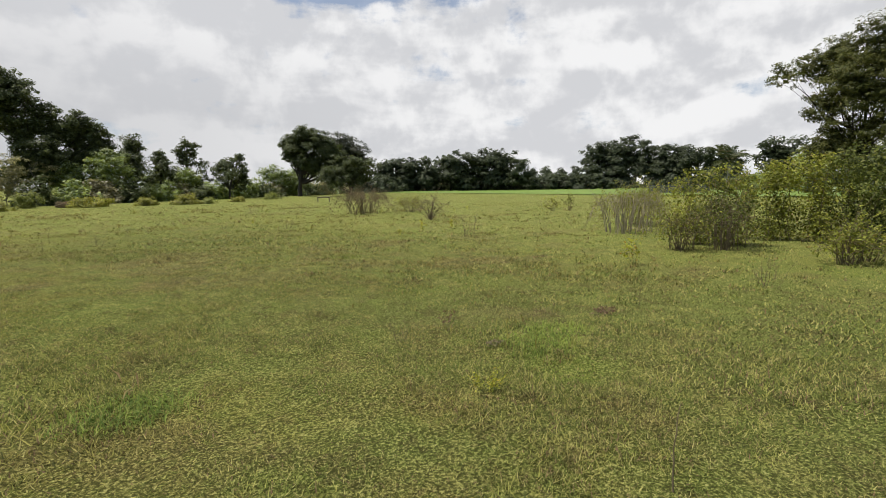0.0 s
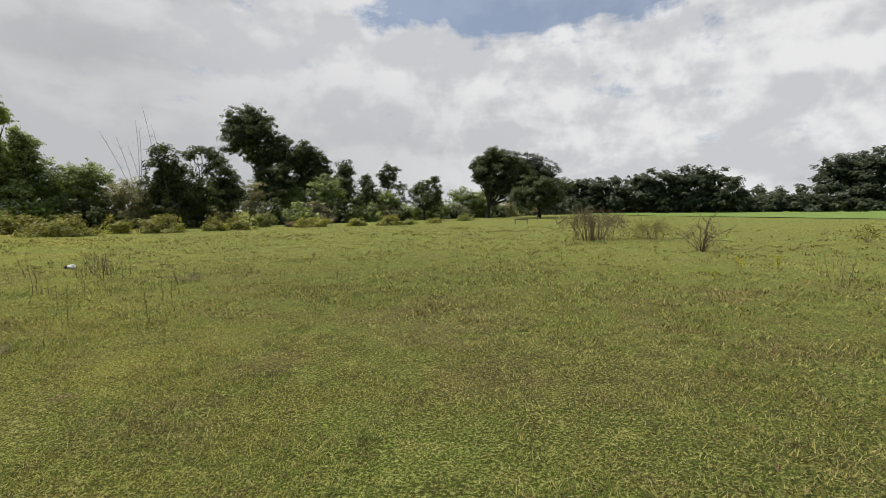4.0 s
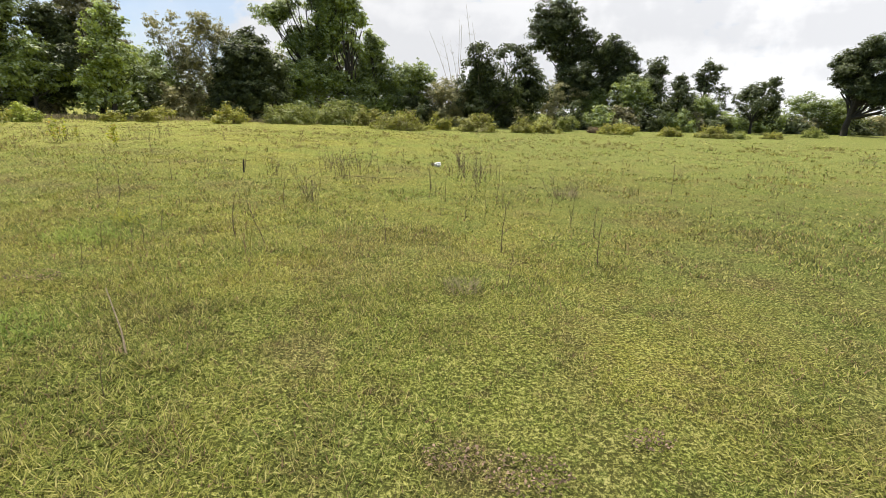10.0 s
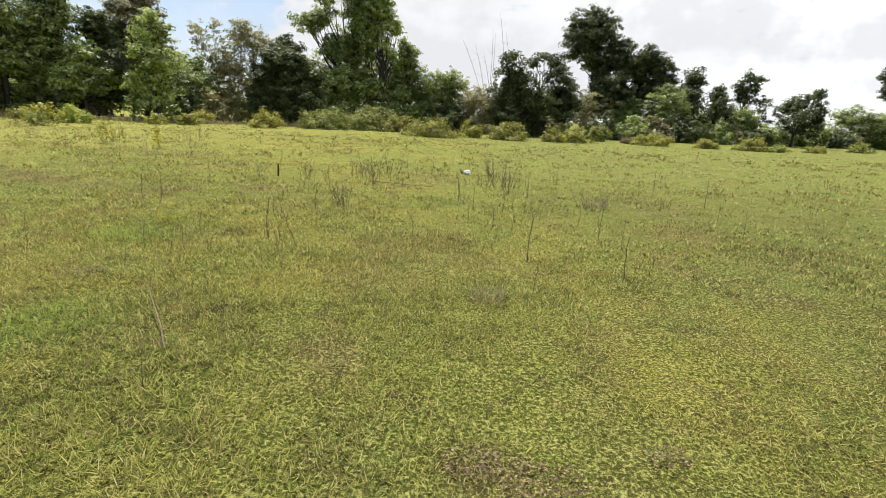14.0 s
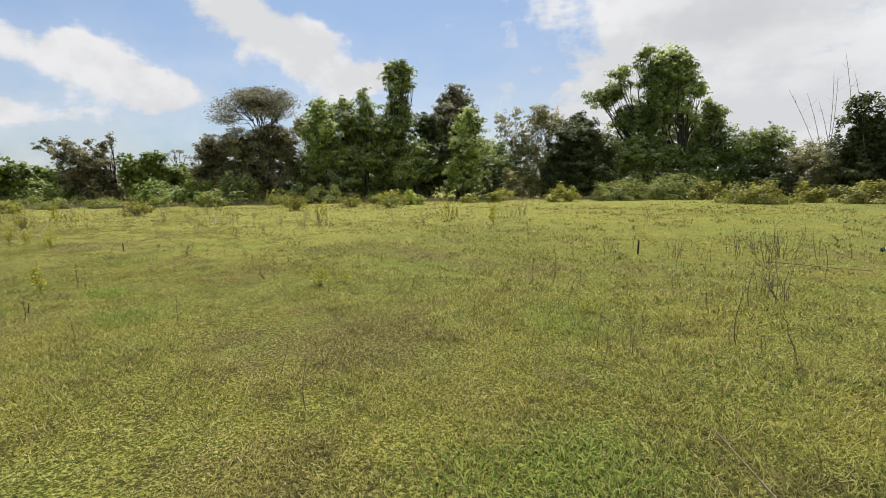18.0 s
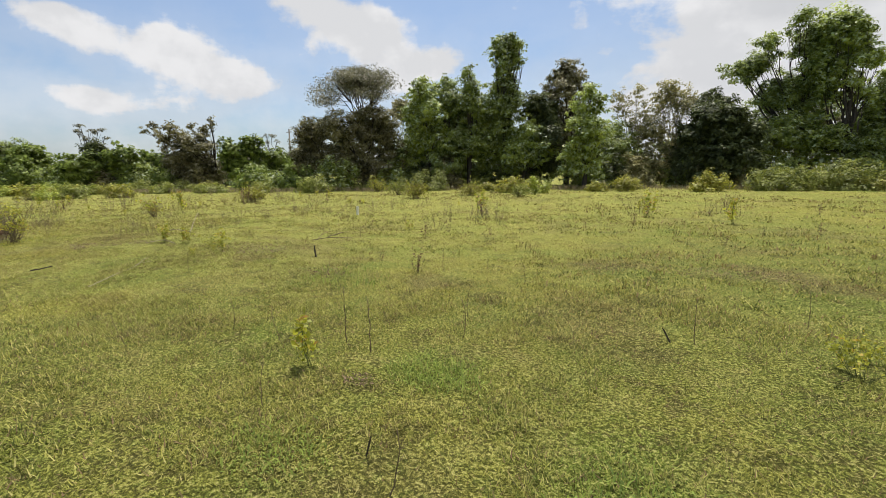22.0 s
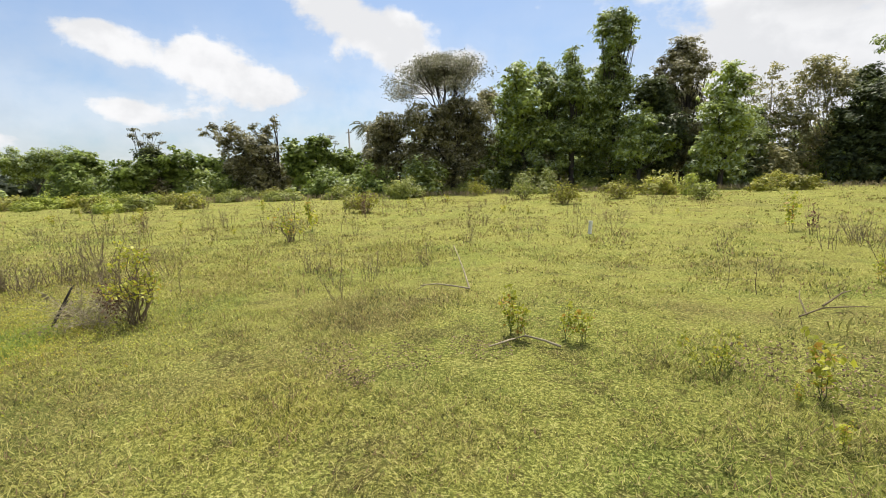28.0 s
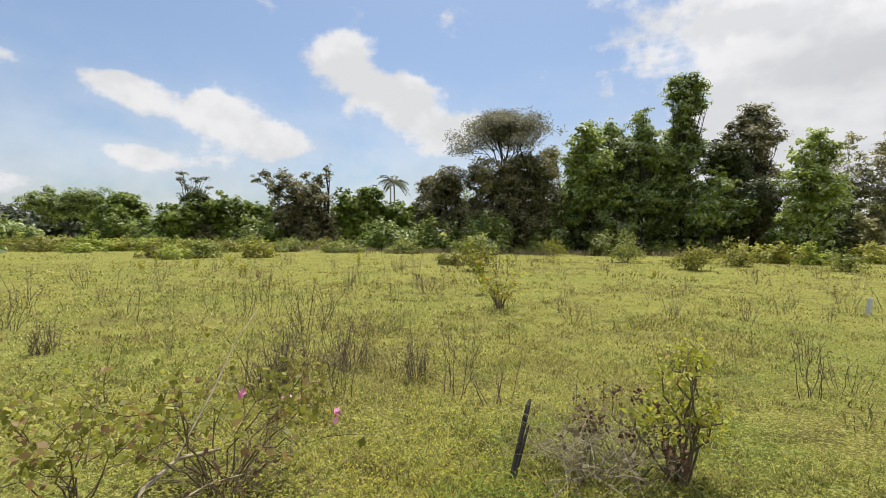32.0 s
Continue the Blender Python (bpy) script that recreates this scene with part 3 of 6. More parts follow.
def tree(name, kind, lobes, much=1.0, foot=None):
    length, width, per, clump, cover, bark = SPECIES[kind]
    L = np.array(lobes)
    base = Vector((float(np.average(L[:, 0], weights=L[:, 3])), float(np.average(L[:, 1], weights=L[:, 3])), 0)) if foot is None else Vector((foot[0], foot[1], 0))
    home = new(name)
    base.z = float(ground_z(base.x, base.y))
    home.location = base
    tagged(home, TREE_LABELS[name], "tree")
    # the masses stand before and behind one another
    view = unit(np.array([base.x + 8, base.y - 8.5]))
    deep = rng.normal(size=len(L)) * L[:, 3] * 0.75
    L[:, 0] += view[0] * deep
    L[:, 1] += view[1] * deep
    masses = [tuple(l) for l in L]
    # foliage also fills the room between neighbouring masses
    for i in range(len(L)):
        for j in range(i):
            gap = np.linalg.norm(L[i, :3] - L[j, :3])
            if gap < 1.35 * (L[i, 3] + L[j, 3]) and rng.uniform() < (0.15 if kind in ("grey", "pale") or name == "vine_covered_tree" else 0.45):
                masses.append((*((L[i, :3] + L[j, :3]) / 2 + rng.normal(size=3) * 0.15), min(L[i, 3], L[j, 3]) * 0.8))
    if kind == "far":
        masses += [(x, y, z * 0.5, r) for x, y, z, r in L]
    made = []
    for x, y, z, r in masses:
        r *= 1.18 if kind != "far" else 1.3
        p, face, big = sprays(r, kind, much)
        p[:, 2] *= 0.95 if kind != "grey" else 0.6
        p += (x - base.x, y - base.y, z)
        p[:, 2] = np.maximum(p[:, 2], 0.1)
        made.append(far_leaves(p, face, length * big, width * big * rng.uniform(0.8, 1.2, len(p))))
    part("crown", quads_mesh("crown", np.concatenate(made), LEAVES[kind]), home)
    top = L[:, 2].max()
    thick = (0.016 * top + 0.05) * (0.45 if kind == "pale" else 1.5 if name == "spreading_tree" else 1.0)
    # a leader through the crown, limbs that leave it at a slant, and twigs
    peak = L[L[:, 2].argmax()]
    crest = Vector((peak[0] - base.x, peak[1] - base.y, top))
    leader = bend((0, 0, -0.1), crest, (crest.x * -0.25, crest.y * -0.25, 0), (thick * 1.2, 0.012), 9, 0.10)
    runs = [leader]
    split = 0.62 if kind == "grey" else 0.5
    for x, y, z, r in L:
        end = Vector((x - base.x, y - base.y, z + r * 0.2))
        if end.z < top * 0.3:
            continue
        k = int(np.clip(9 * split * end.z / top + rng.normal() * 0.7, 2, 8))
        limb = bend(leader[k][0], end, (end.x * 0.05, end.y * 0.05, -0.03 * end.z), (leader[k][1] * 0.55, 0.010), 6, 0.10)
        runs.append(limb)
        for _ in range(3):
            tip = end + Vector(unit(rng.normal(size=3) + (0, 0, 0.4)) * r * 0.95)
            runs.append(bend(limb[rng.integers(3, 6)][0], tip, (0, 0, 0.08), (0.022, 0.008), 3, 0.05))
    part("trunk", tubes("trunk", runs, bark, 4), home)
    return home


def crown_tree(name, kind, x, y, lobes, much=1.0, foot=0.0):
    """A tree of the line round the pasture. Its masses of foliage, seen from the field: metres to the side, height, radius."""
    view = unit(np.array([x + 8, y - 8.5]))
    side = np.array([view[1], -view[0]])
    return tree(name, kind, [(x + side[0] * u, y + side[1] * u, h, r) for u, h, r in lobes], much, (x + side[0] * foot, y + side[1] * foot))


def umbrella_tree(x, y, fork, rim, top, reach):
    """A bare trunk that forks into a fan of limbs below a flat dome of thin grey foliage."""
    home = new("umbrella_tree")
    home.location = (x, y, float(ground_z(x, y)))
    tagged(home, TREE_LABELS["umbrella_tree"], "tree")
    stem = bend((0, 0, -0.1), (0.2, 0.1, fork), (0.15, 0.1, 0), (0.24, 0.13), 8, 0.06)
    runs, tips = [stem], []

    def dome(a, d):
        return Vector((math.cos(a) * d * reach, math.sin(a) * d * reach, rim + (top - rim) * (1 - d ** 2.2) ** 0.6))

    for k in range(11):
        a = 6.28 * k / 11 + rng.normal() * 0.15
        d = (0.72, 0.5, 0.28)[k % 3]
        mid_point = dome(a, d) - Vector((0, 0, 0.75))
        limb = bend(stem[rng.integers(6, 9)][0], mid_point, (math.cos(a) * -0.3, math.sin(a) * -0.3, -0.1), (0.065, 0.026), 5, 0.10)
        runs.append(limb)
        for _ in range(5):
            end = dome(a + rng.normal() * 0.34, float(np.clip(d + rng.normal() * 0.26, 0.08, 1.0))) - Vector((0, 0, 0.15))
            bough = bend(limb[rng.integers(3, 6)][0], end, (0, 0, -0.08), (0.030, 0.014), 4, 0.06)
            runs.append(bough)
            for _ in range(6):
                tip = bough[rng.integers(2, 5)][0] + Vector((rng.normal() * 0.5, rng.normal() * 0.5, rng.uniform(-0.05, 0.35)))
                runs.append(bend(bough[rng.integers(1, 4)][0], tip, (0, 0, 0.05), (0.014, 0.006), 3, 0.04))
                tips.append(tip)
    part("trunk", tubes("trunk", runs, BARK, 4), home)
    tips = np.array([tuple(t) for t in tips])
    n = 24000
    p = tips[rng.integers(0, len(tips), n)] + scatter(n) * (0.40, 0.40, 0.22)
    face = unit(rng.normal(size=(n, 3)) * 0.7 + (0, 0, 1))
    part("crown", quads_mesh("crown", far_leaves(p, face, 0.17 * rng.uniform(0.6, 1.3, n), 0.080 * rng.uniform(0.7, 1.3, n)), LEAVES["grey"]), home)


umbrella_tree(-44.05, 37.15, 6.1, 7.9, 10.5, 4.0)
crown_tree("dense_tree", "dusk", -41.9, 36.0, [(-2.3, 5.5, 1.09), (-0.8, 5.9, 0.93), (0.7, 6.5, 0.84), (1.7, 6.0, 0.85), (-2.0, 4.0, 1.32), (0.0, 4.4, 1.45), (1.9, 4.4, 1.24), (-2.9, 2.5, 1.06), (-1.0, 2.3, 1.34), (1.0, 2.2, 1.35), (2.7, 2.7, 1.13), (-3.1, 6.0, 0.54)])
crown_tree("scrub_tree", "dusk", -46.5, 34.6, [(-1.3, 5.6, 0.78), (-0.6, 5.3, 0.88), (0.0, 5.7, 0.58), (-1.6, 4.4, 0.97), (-0.3, 4.1, 0.97), (-1.2, 3.0, 1.04), (0.0, 2.5, 0.94), (-2.3, 2.8, 0.81)])
crown_tree("slender_tree", "pale", -41.0, 41.2, [(-1.6, 7.6, 0.62), (-0.9, 7.8, 0.52), (-1.3, 6.8, 0.67), (-2.0, 6.9, 0.43), (-0.7, 6.4, 0.48)], 0.85)
crown_tree("teak_tree", "teak", -37.8, 40.0, [(-0.5, 9.2, 0.53), (-1.0, 8.3, 0.84), (-0.0, 8.2, 0.75), (-1.0, 7.0, 0.93), (0.3, 6.9, 0.94), (-1.3, 5.9, 0.85), (-0.2, 5.5, 1.12), (-1.3, 4.4, 0.99), (0.3, 4.2, 1.08), (-0.6, 3.2, 1.13), (-1.8, 2.7, 1.02), (0.2, 2.3, 1.09)])
crown_tree("teak_tree", "mid", -37.0, 41.5, [(-0.4, 9.6, 0.45), (-0.1, 8.9, 0.76), (0.5, 8.1, 0.86), (-0.3, 7.4, 0.99), (1.0, 7.0, 0.95), (0.1, 6.0, 1.18), (1.2, 5.4, 1.09), (0.1, 4.1, 1.26), (1.3, 3.6, 1.19), (-0.2, 2.3, 1.27), (1.4, 2.0, 1.27)])
crown_tree("teak_tree", "mid", -35.4, 42.4, [(0.1, 10.3, 0.33), (-0.2, 9.8, 0.44), (0.3, 9.4, 0.49), (-0.0, 8.7, 0.67), (0.6, 8.2, 0.72), (0.0, 7.3, 0.85), (0.9, 6.9, 0.85), (0.4, 5.6, 1.08), (0.3, 4.0, 1.14)])
crown_tree("tall_tree", "mid", -33.3, 45.1, [(-0.5, 12.9, 0.40), (0.4, 12.8, 0.45), (1.2, 12.4, 0.31), (-1.0, 12.3, 0.45), (-0.0, 12.1, 0.63), (0.8, 11.7, 0.49), (-0.9, 11.5, 0.45), (-0.1, 11.1, 0.59), (0.6, 10.9, 0.50), (1.4, 10.9, 0.22), (-0.6, 10.3, 0.54), (0.3, 10.1, 0.59), (-0.4, 9.4, 0.64), (0.5, 9.0, 0.59), (-1.2, 8.6, 0.68), (-0.2, 8.3, 0.87), (0.8, 8.0, 0.77), (-1.1, 7.1, 1.01), (0.0, 6.5, 1.15), (-1.6, 5.6, 1.15), (-0.5, 4.7, 1.27), (-1.9, 3.8, 1.16), (-0.5, 2.9, 1.28), (-1.9, 2.0, 1.17)])
crown_tree("teak_tree", "dark", -31.8, 46.6, [(0.9, 7.7, 0.87), (-0.1, 7.2, 0.83), (1.8, 6.8, 0.92), (0.6, 6.3, 1.06), (1.8, 5.5, 1.06), (0.2, 2.5, 1.29), (1.6, 2.1, 1.21), (2.1, 3.9, 1.16)])
crown_tree("teak_tree", "teak", -31.0, 44.6, [(0.0, 5.3, 0.75), (-0.7, 4.4, 0.75), (0.8, 4.8, 0.71), (1.4, 4.1, 0.79), (0.3, 3.6, 0.98), (-0.9, 3.2, 0.89), (1.9, 3.1, 0.80), (0.3, 2.2, 0.98), (-1.0, 1.9, 0.90)])
crown_tree("broad_tree", "dusk", -30.0, 50.2, [(0.4, 10.8, 0.60), (-0.4, 10.6, 0.60), (1.0, 9.8, 0.71), (-0.1, 9.6, 0.87), (-1.0, 9.9, 0.49), (-1.2, 8.7, 0.72), (0.6, 8.5, 0.87), (1.4, 8.7, 0.49), (-0.4, 7.9, 0.99), (-1.6, 9.9, 0.27), (-2.0, 9.0, 0.39), (-0.4, 6.3, 1.11), (1.0, 6.8, 0.99), (-1.5, 6.9, 0.94), (0.2, 4.6, 1.17), (-1.2, 4.7, 1.12), (-0.3, 2.7, 1.23), (1.0, 2.7, 1.11)])
crown_tree("slender_tree", "teak", -25.8, 45.6, [(0.3, 7.6, 0.57), (-0.2, 7.0, 0.66), (0.9, 6.8, 0.61), (-0.6, 6.1, 0.67), (0.5, 5.7, 0.81), (1.3, 5.0, 0.66), (-0.4, 4.7, 0.86), (0.8, 3.9, 0.91), (-0.7, 3.3, 0.92), (1.2, 2.5, 0.91), (-0.1, 2.1, 0.97), (-1.3, 1.7, 0.88), (1.4, 1.2, 0.82)], 0.7)
crown_tree("slender_tree", "pale", -24.5, 53.2, [(-1.9, 8.0, 0.65), (-1.5, 6.7, 0.65), (-0.3, 8.0, 0.64), (0.2, 6.9, 0.70), (-0.7, 5.9, 0.65), (0.5, 5.5, 0.75), (0.0, 4.2, 0.87), (-1.3, 2.6, 0.99), (0.3, 2.6, 1.03), (-0.6, 1.2, 1.05)], 0.85)
crown_tree("slender_tree", "pale", -21.0, 53.0, [(-1.2, 8.1, 0.66), (-1.8, 7.6, 0.62), (-0.5, 7.9, 0.66), (0.3, 7.6, 0.61), (-1.3, 6.9, 0.77), (-0.1, 6.7, 0.76), (0.7, 6.6, 0.61), (-1.8, 5.7, 0.88), (-0.6, 5.2, 0.87), (-2.3, 4.3, 0.89), (-1.0, 3.8, 0.99), (-2.2, 2.5, 1.05), (-0.7, 2.2, 1.04), (-1.9, 1.1, 0.95)], 0.9)
crown_tree("small_tree", "dark", -18.4, 56.0, [(-1.5, 7.7, 0.52), (-0.7, 7.5, 0.57), (-1.9, 7.0, 0.58), (-0.9, 6.8, 0.68), (0.2, 6.9, 0.57)])
crown_tree("dense_tree", "dark", -16.6, 52.3, [(-2.7, 5.3, 0.87), (-1.7, 5.6, 0.86), (-0.5, 5.4, 0.85), (0.4, 4.9, 0.79), (1.2, 4.1, 0.70), (-3.5, 4.3, 0.84), (-2.2, 4.1, 1.11), (-0.7, 4.1, 1.14), (0.5, 3.4, 0.99), (-3.2, 2.9, 1.18), (-1.5, 2.6, 1.26), (0.2, 2.2, 1.14), (-3.4, 1.4, 1.19), (-1.4, 1.1, 1.21), (1.2, 2.2, 0.84)])
crown_tree("big_tree", "mid", -13.4, 58.3, [(-5.2, 9.9, 0.65), (-4.5, 9.4, 0.71), (-3.9, 9.9, 0.63), (-3.3, 10.5, 0.68), (-2.8, 11.3, 0.62), (-2.4, 12.1, 0.49), (-2.5, 10.7, 0.56), (-3.0, 9.8, 0.68), (-3.9, 8.8, 0.57), (-1.4, 12.4, 0.49), (-0.8, 12.8, 0.54), (-0.2, 13.6, 0.44), (-0.3, 13.1, 0.54), (0.5, 12.4, 0.77), (-0.1, 11.8, 0.83), (1.1, 11.3, 0.88), (-0.3, 10.8, 0.72), (0.5, 10.3, 0.83), (-1.4, 8.4, 0.99), (-2.1, 7.6, 1.00), (-0.8, 7.7, 1.04), (0.1, 8.7, 0.90), (0.3, 7.3, 1.09), (-0.9, 6.5, 1.17), (-2.6, 6.9, 1.07)])
crown_tree("big_tree", "teak", -10.2, 57.6, [(-1.7, 12.2, 0.74), (-1.1, 12.3, 0.73), (-0.4, 12.3, 0.67), (-0.1, 11.3, 0.73), (-0.8, 11.2, 0.85), (-1.5, 10.6, 0.87), (0.3, 10.4, 0.72), (0.8, 9.6, 0.61), (1.2, 9.1, 0.44), (0.5, 9.2, 0.61), (-0.5, 9.8, 0.85), (-2.0, 9.4, 0.76), (-0.8, 8.7, 0.57), (0.3, 8.2, 0.45), (-2.4, 8.9, 0.71), (-2.0, 6.2, 1.00), (-3.1, 5.0, 1.15), (-4.5, 4.7, 1.11), (-2.4, 3.6, 1.32), (-3.8, 3.7, 1.22), (-5.3, 3.8, 1.18), (-1.0, 4.0, 1.05), (-1.5, 2.4, 1.18), (-1.4, 8.0, 0.63), (-0.0, 7.4, 0.57), (-0.2, 6.5, 0.68), (-1.9, 7.6, 0.76), (0.9, 6.9, 0.56)])
crown_tree("young_tree", "mid", -8.0, 58.6, [(-0.5, 8.5, 0.51), (-0.1, 7.7, 0.64), (-0.6, 7.1, 0.69), (0.3, 6.9, 0.68), (-1.0, 6.2, 0.75), (-0.1, 5.8, 0.92), (-1.4, 5.0, 0.90), (-0.3, 4.5, 1.03), (0.5, 4.5, 0.92), (-1.7, 3.8, 0.96), (-0.6, 3.2, 1.08), (0.5, 2.9, 1.02), (-2.4, 3.0, 0.87)], 0.9)
crown_tree("vine_mound", "vine", -70.8, 16.4, [(-0.1, 4.1, 0.71), (-0.7, 3.6, 0.75), (0.6, 3.6, 0.77), (-1.2, 2.7, 0.75), (-0.1, 2.8, 0.96), (1.1, 2.9, 0.72), (-0.7, 1.7, 0.90), (0.5, 1.7, 0.97), (1.4, 1.8, 0.72)])
crown_tree("sparse_tree", "grey", -65.2, 20.6, [(-0.7, 6.4, 0.34), (-1.0, 5.7, 0.34), (0.2, 5.8, 0.30), (0.9, 5.9, 0.25), (1.2, 5.2, 0.30), (-0.4, 5.1, 0.29), (0.4, 5.1, 0.25)], 0.6)
crown_tree("dark_bush", "dark", -64.6, 20.9, [(-0.8, 4.1, 0.58), (-0.2, 4.4, 0.49), (0.4, 3.9, 0.54), (-0.5, 3.4, 0.68), (0.5, 3.4, 0.54)])
crown_tree("vine_mound", "vine", -62.0, 24.0, [(-5.5, 2.7, 0.79), (-4.3, 2.6, 0.80), (-5.1, 1.8, 0.79), (-3.8, 1.8, 0.85), (-1.9, 4.2, 0.48), (-2.1, 3.4, 0.72), (-1.0, 3.4, 0.64), (0.7, 3.4, 0.60), (1.7, 3.2, 0.55), (2.4, 2.6, 0.46), (0.2, 2.6, 0.84), (1.3, 2.0, 0.85), (-1.9, 2.2, 0.87), (-0.5, 1.7, 0.84), (-6.3, 2.0, 0.65)])
crown_tree("feathery_tree", "dusk", -56.5, 28.9, [(-5.2, 6.0, 0.42), (-5.9, 5.6, 0.32), (-4.7, 5.3, 0.47), (-3.7, 6.0, 0.47), (-3.0, 5.4, 0.57), (-1.9, 6.0, 0.43), (-0.9, 6.1, 0.39), (-0.2, 6.7, 0.34), (0.0, 6.0, 0.29), (-1.1, 5.3, 0.58), (-4.3, 4.4, 0.66), (-2.7, 4.4, 0.81), (-1.3, 4.2, 0.77), (-0.3, 4.0, 0.49), (-3.8, 3.2, 0.85), (-2.2, 3.1, 0.96), (-0.8, 3.0, 0.82), (-3.6, 2.0, 0.85), (-2.0, 1.9, 0.91), (-0.6, 1.9, 0.83)], 0.85)
crown_tree("vine_mound", "vine", -53.5, 32.0, [(-3.1, 4.2, 0.62), (-2.2, 3.8, 0.67), (-1.0, 4.2, 0.58), (-0.2, 4.6, 0.44), (-2.8, 3.0, 0.81), (-1.2, 2.9, 0.82), (0.1, 3.3, 0.68), (1.3, 3.3, 0.64), (2.5, 2.8, 0.74), (-2.2, 1.8, 0.86), (-0.5, 1.7, 0.87), (1.2, 2.0, 0.84), (2.7, 1.7, 0.74)])
crown_tree("small_tree", "dusk", -53.0, 37.6, [(-0.2, 6.0, 0.53), (-1.0, 5.5, 0.47), (0.6, 5.7, 0.42), (-0.6, 4.8, 0.68), (0.5, 4.7, 0.63), (-0.9, 3.6, 0.74), (0.4, 3.5, 0.79), (-0.4, 2.4, 0.84), (0.9, 2.3, 0.69)], 0.9)
crown_tree("sparse_tree", "grey", -65.4, 39.7, [(-1.5, 5.9, 0.32), (-0.7, 6.2, 0.32), (0.1, 6.2, 0.32), (0.6, 5.6, 0.28), (-0.5, 5.5, 0.32)], 0.5)
crown_tree("vine_covered_tree", "dark", 3.0, 57.5, [(-1.0, 7.1, 0.56), (-1.3, 6.2, 0.74), (-0.1, 6.0, 0.62), (-1.4, 5.0, 1.00), (0.1, 4.7, 1.12), (-1.8, 3.6, 1.13), (-0.2, 3.4, 1.32), (1.5, 4.0, 1.12), (-1.1, 2.3, 1.26), (1.1, 2.3, 1.32), (2.8, 2.8, 0.87), (-2.3, 2.4, 0.89)])
crown_tree("vine_covered_tree", "dark", 5.6, 62.0, [(-1.7, 7.3, 0.51), (-0.9, 7.7, 0.54), (0.0, 7.7, 0.50), (0.9, 7.5, 0.57), (1.5, 6.8, 0.67), (2.0, 6.0, 0.74), (1.2, 5.6, 0.81), (2.4, 5.1, 0.81), (1.5, 4.3, 0.95), (2.8, 4.0, 0.94), (1.9, 3.0, 1.02), (3.2, 2.8, 0.95)])
crown_tree("big_tree", "dark", 14.5, 71.2, [(-4.7, 13.2, 0.91), (-3.4, 13.6, 1.08), (-1.7, 13.1, 1.08), (-0.6, 12.3, 0.80), (-5.1, 11.6, 1.01), (-3.4, 11.7, 1.36), (-1.2, 11.4, 1.26), (0.6, 10.8, 0.72), (-4.7, 9.9, 1.01), (-2.9, 9.7, 1.37), (-0.5, 9.4, 1.36), (1.6, 9.3, 1.16), (3.1, 9.4, 1.06), (4.7, 8.7, 1.06), (6.2, 8.1, 0.79), (-1.3, 7.8, 1.37), (1.2, 7.6, 1.54), (3.7, 7.4, 1.52), (5.8, 6.9, 1.06), (-1.6, 6.3, 1.01), (0.8, 5.7, 1.64), (3.5, 5.3, 1.62), (-0.3, 4.1, 1.75), (2.3, 3.6, 1.73), (5.0, 5.7, 1.25), (-1.8, 3.2, 1.59)])
crown_tree("small_tree", "mid", 19.0, 66.5, [(0.3, 5.4, 0.81), (1.7, 5.0, 0.88), (-0.2, 4.3, 0.97), (1.3, 3.6, 1.18), (-0.1, 2.8, 1.12), (2.4, 2.9, 1.03), (-3.1, 3.7, 0.76), (-2.3, 2.8, 0.91), (-3.4, 2.2, 0.92)])
crown_tree("small_tree", "dark", 22.7, 67.8, [(0.2, 7.4, 0.64), (-0.5, 6.8, 0.64), (0.7, 6.6, 0.60), (-0.0, 5.7, 0.91), (-0.5, 4.4, 0.99), (0.7, 4.3, 0.98), (0.3, 3.0, 1.14)])
crown_tree("small_tree", "dark", 26.2, 68.6, [(-0.3, 6.0, 0.42), (0.1, 5.3, 0.61), (-0.6, 4.7, 0.62), (0.5, 4.4, 0.69), (-0.1, 3.8, 0.93), (0.9, 3.1, 0.77), (-0.7, 2.9, 0.78)])
crown_tree("small_tree", "dark", 31.0, 73.0, [(0.1, 7.7, 0.69), (1.0, 7.2, 0.65), (-0.7, 6.8, 0.62), (-0.2, 5.8, 0.70), (0.9, 6.2, 0.57), (1.8, 5.1, 0.49), (-0.6, 5.1, 0.50), (0.3, 4.9, 0.41)])
crown_tree("small_tree", "mid", 29.6, 70.5, [(0.2, 3.2, 0.96), (1.3, 2.8, 0.79), (-0.7, 2.6, 0.80), (0.7, 2.2, 1.04)])
crown_tree("small_tree", "dark", 34.0, 67.0, [(1.5, 5.7, 0.52), (0.8, 4.9, 0.74), (-0.3, 4.7, 0.75), (1.8, 4.5, 0.59), (-1.2, 3.8, 0.76), (0.3, 3.4, 1.05), (1.7, 3.3, 0.82), (-0.7, 2.3, 0.99), (1.2, 2.2, 1.05)])
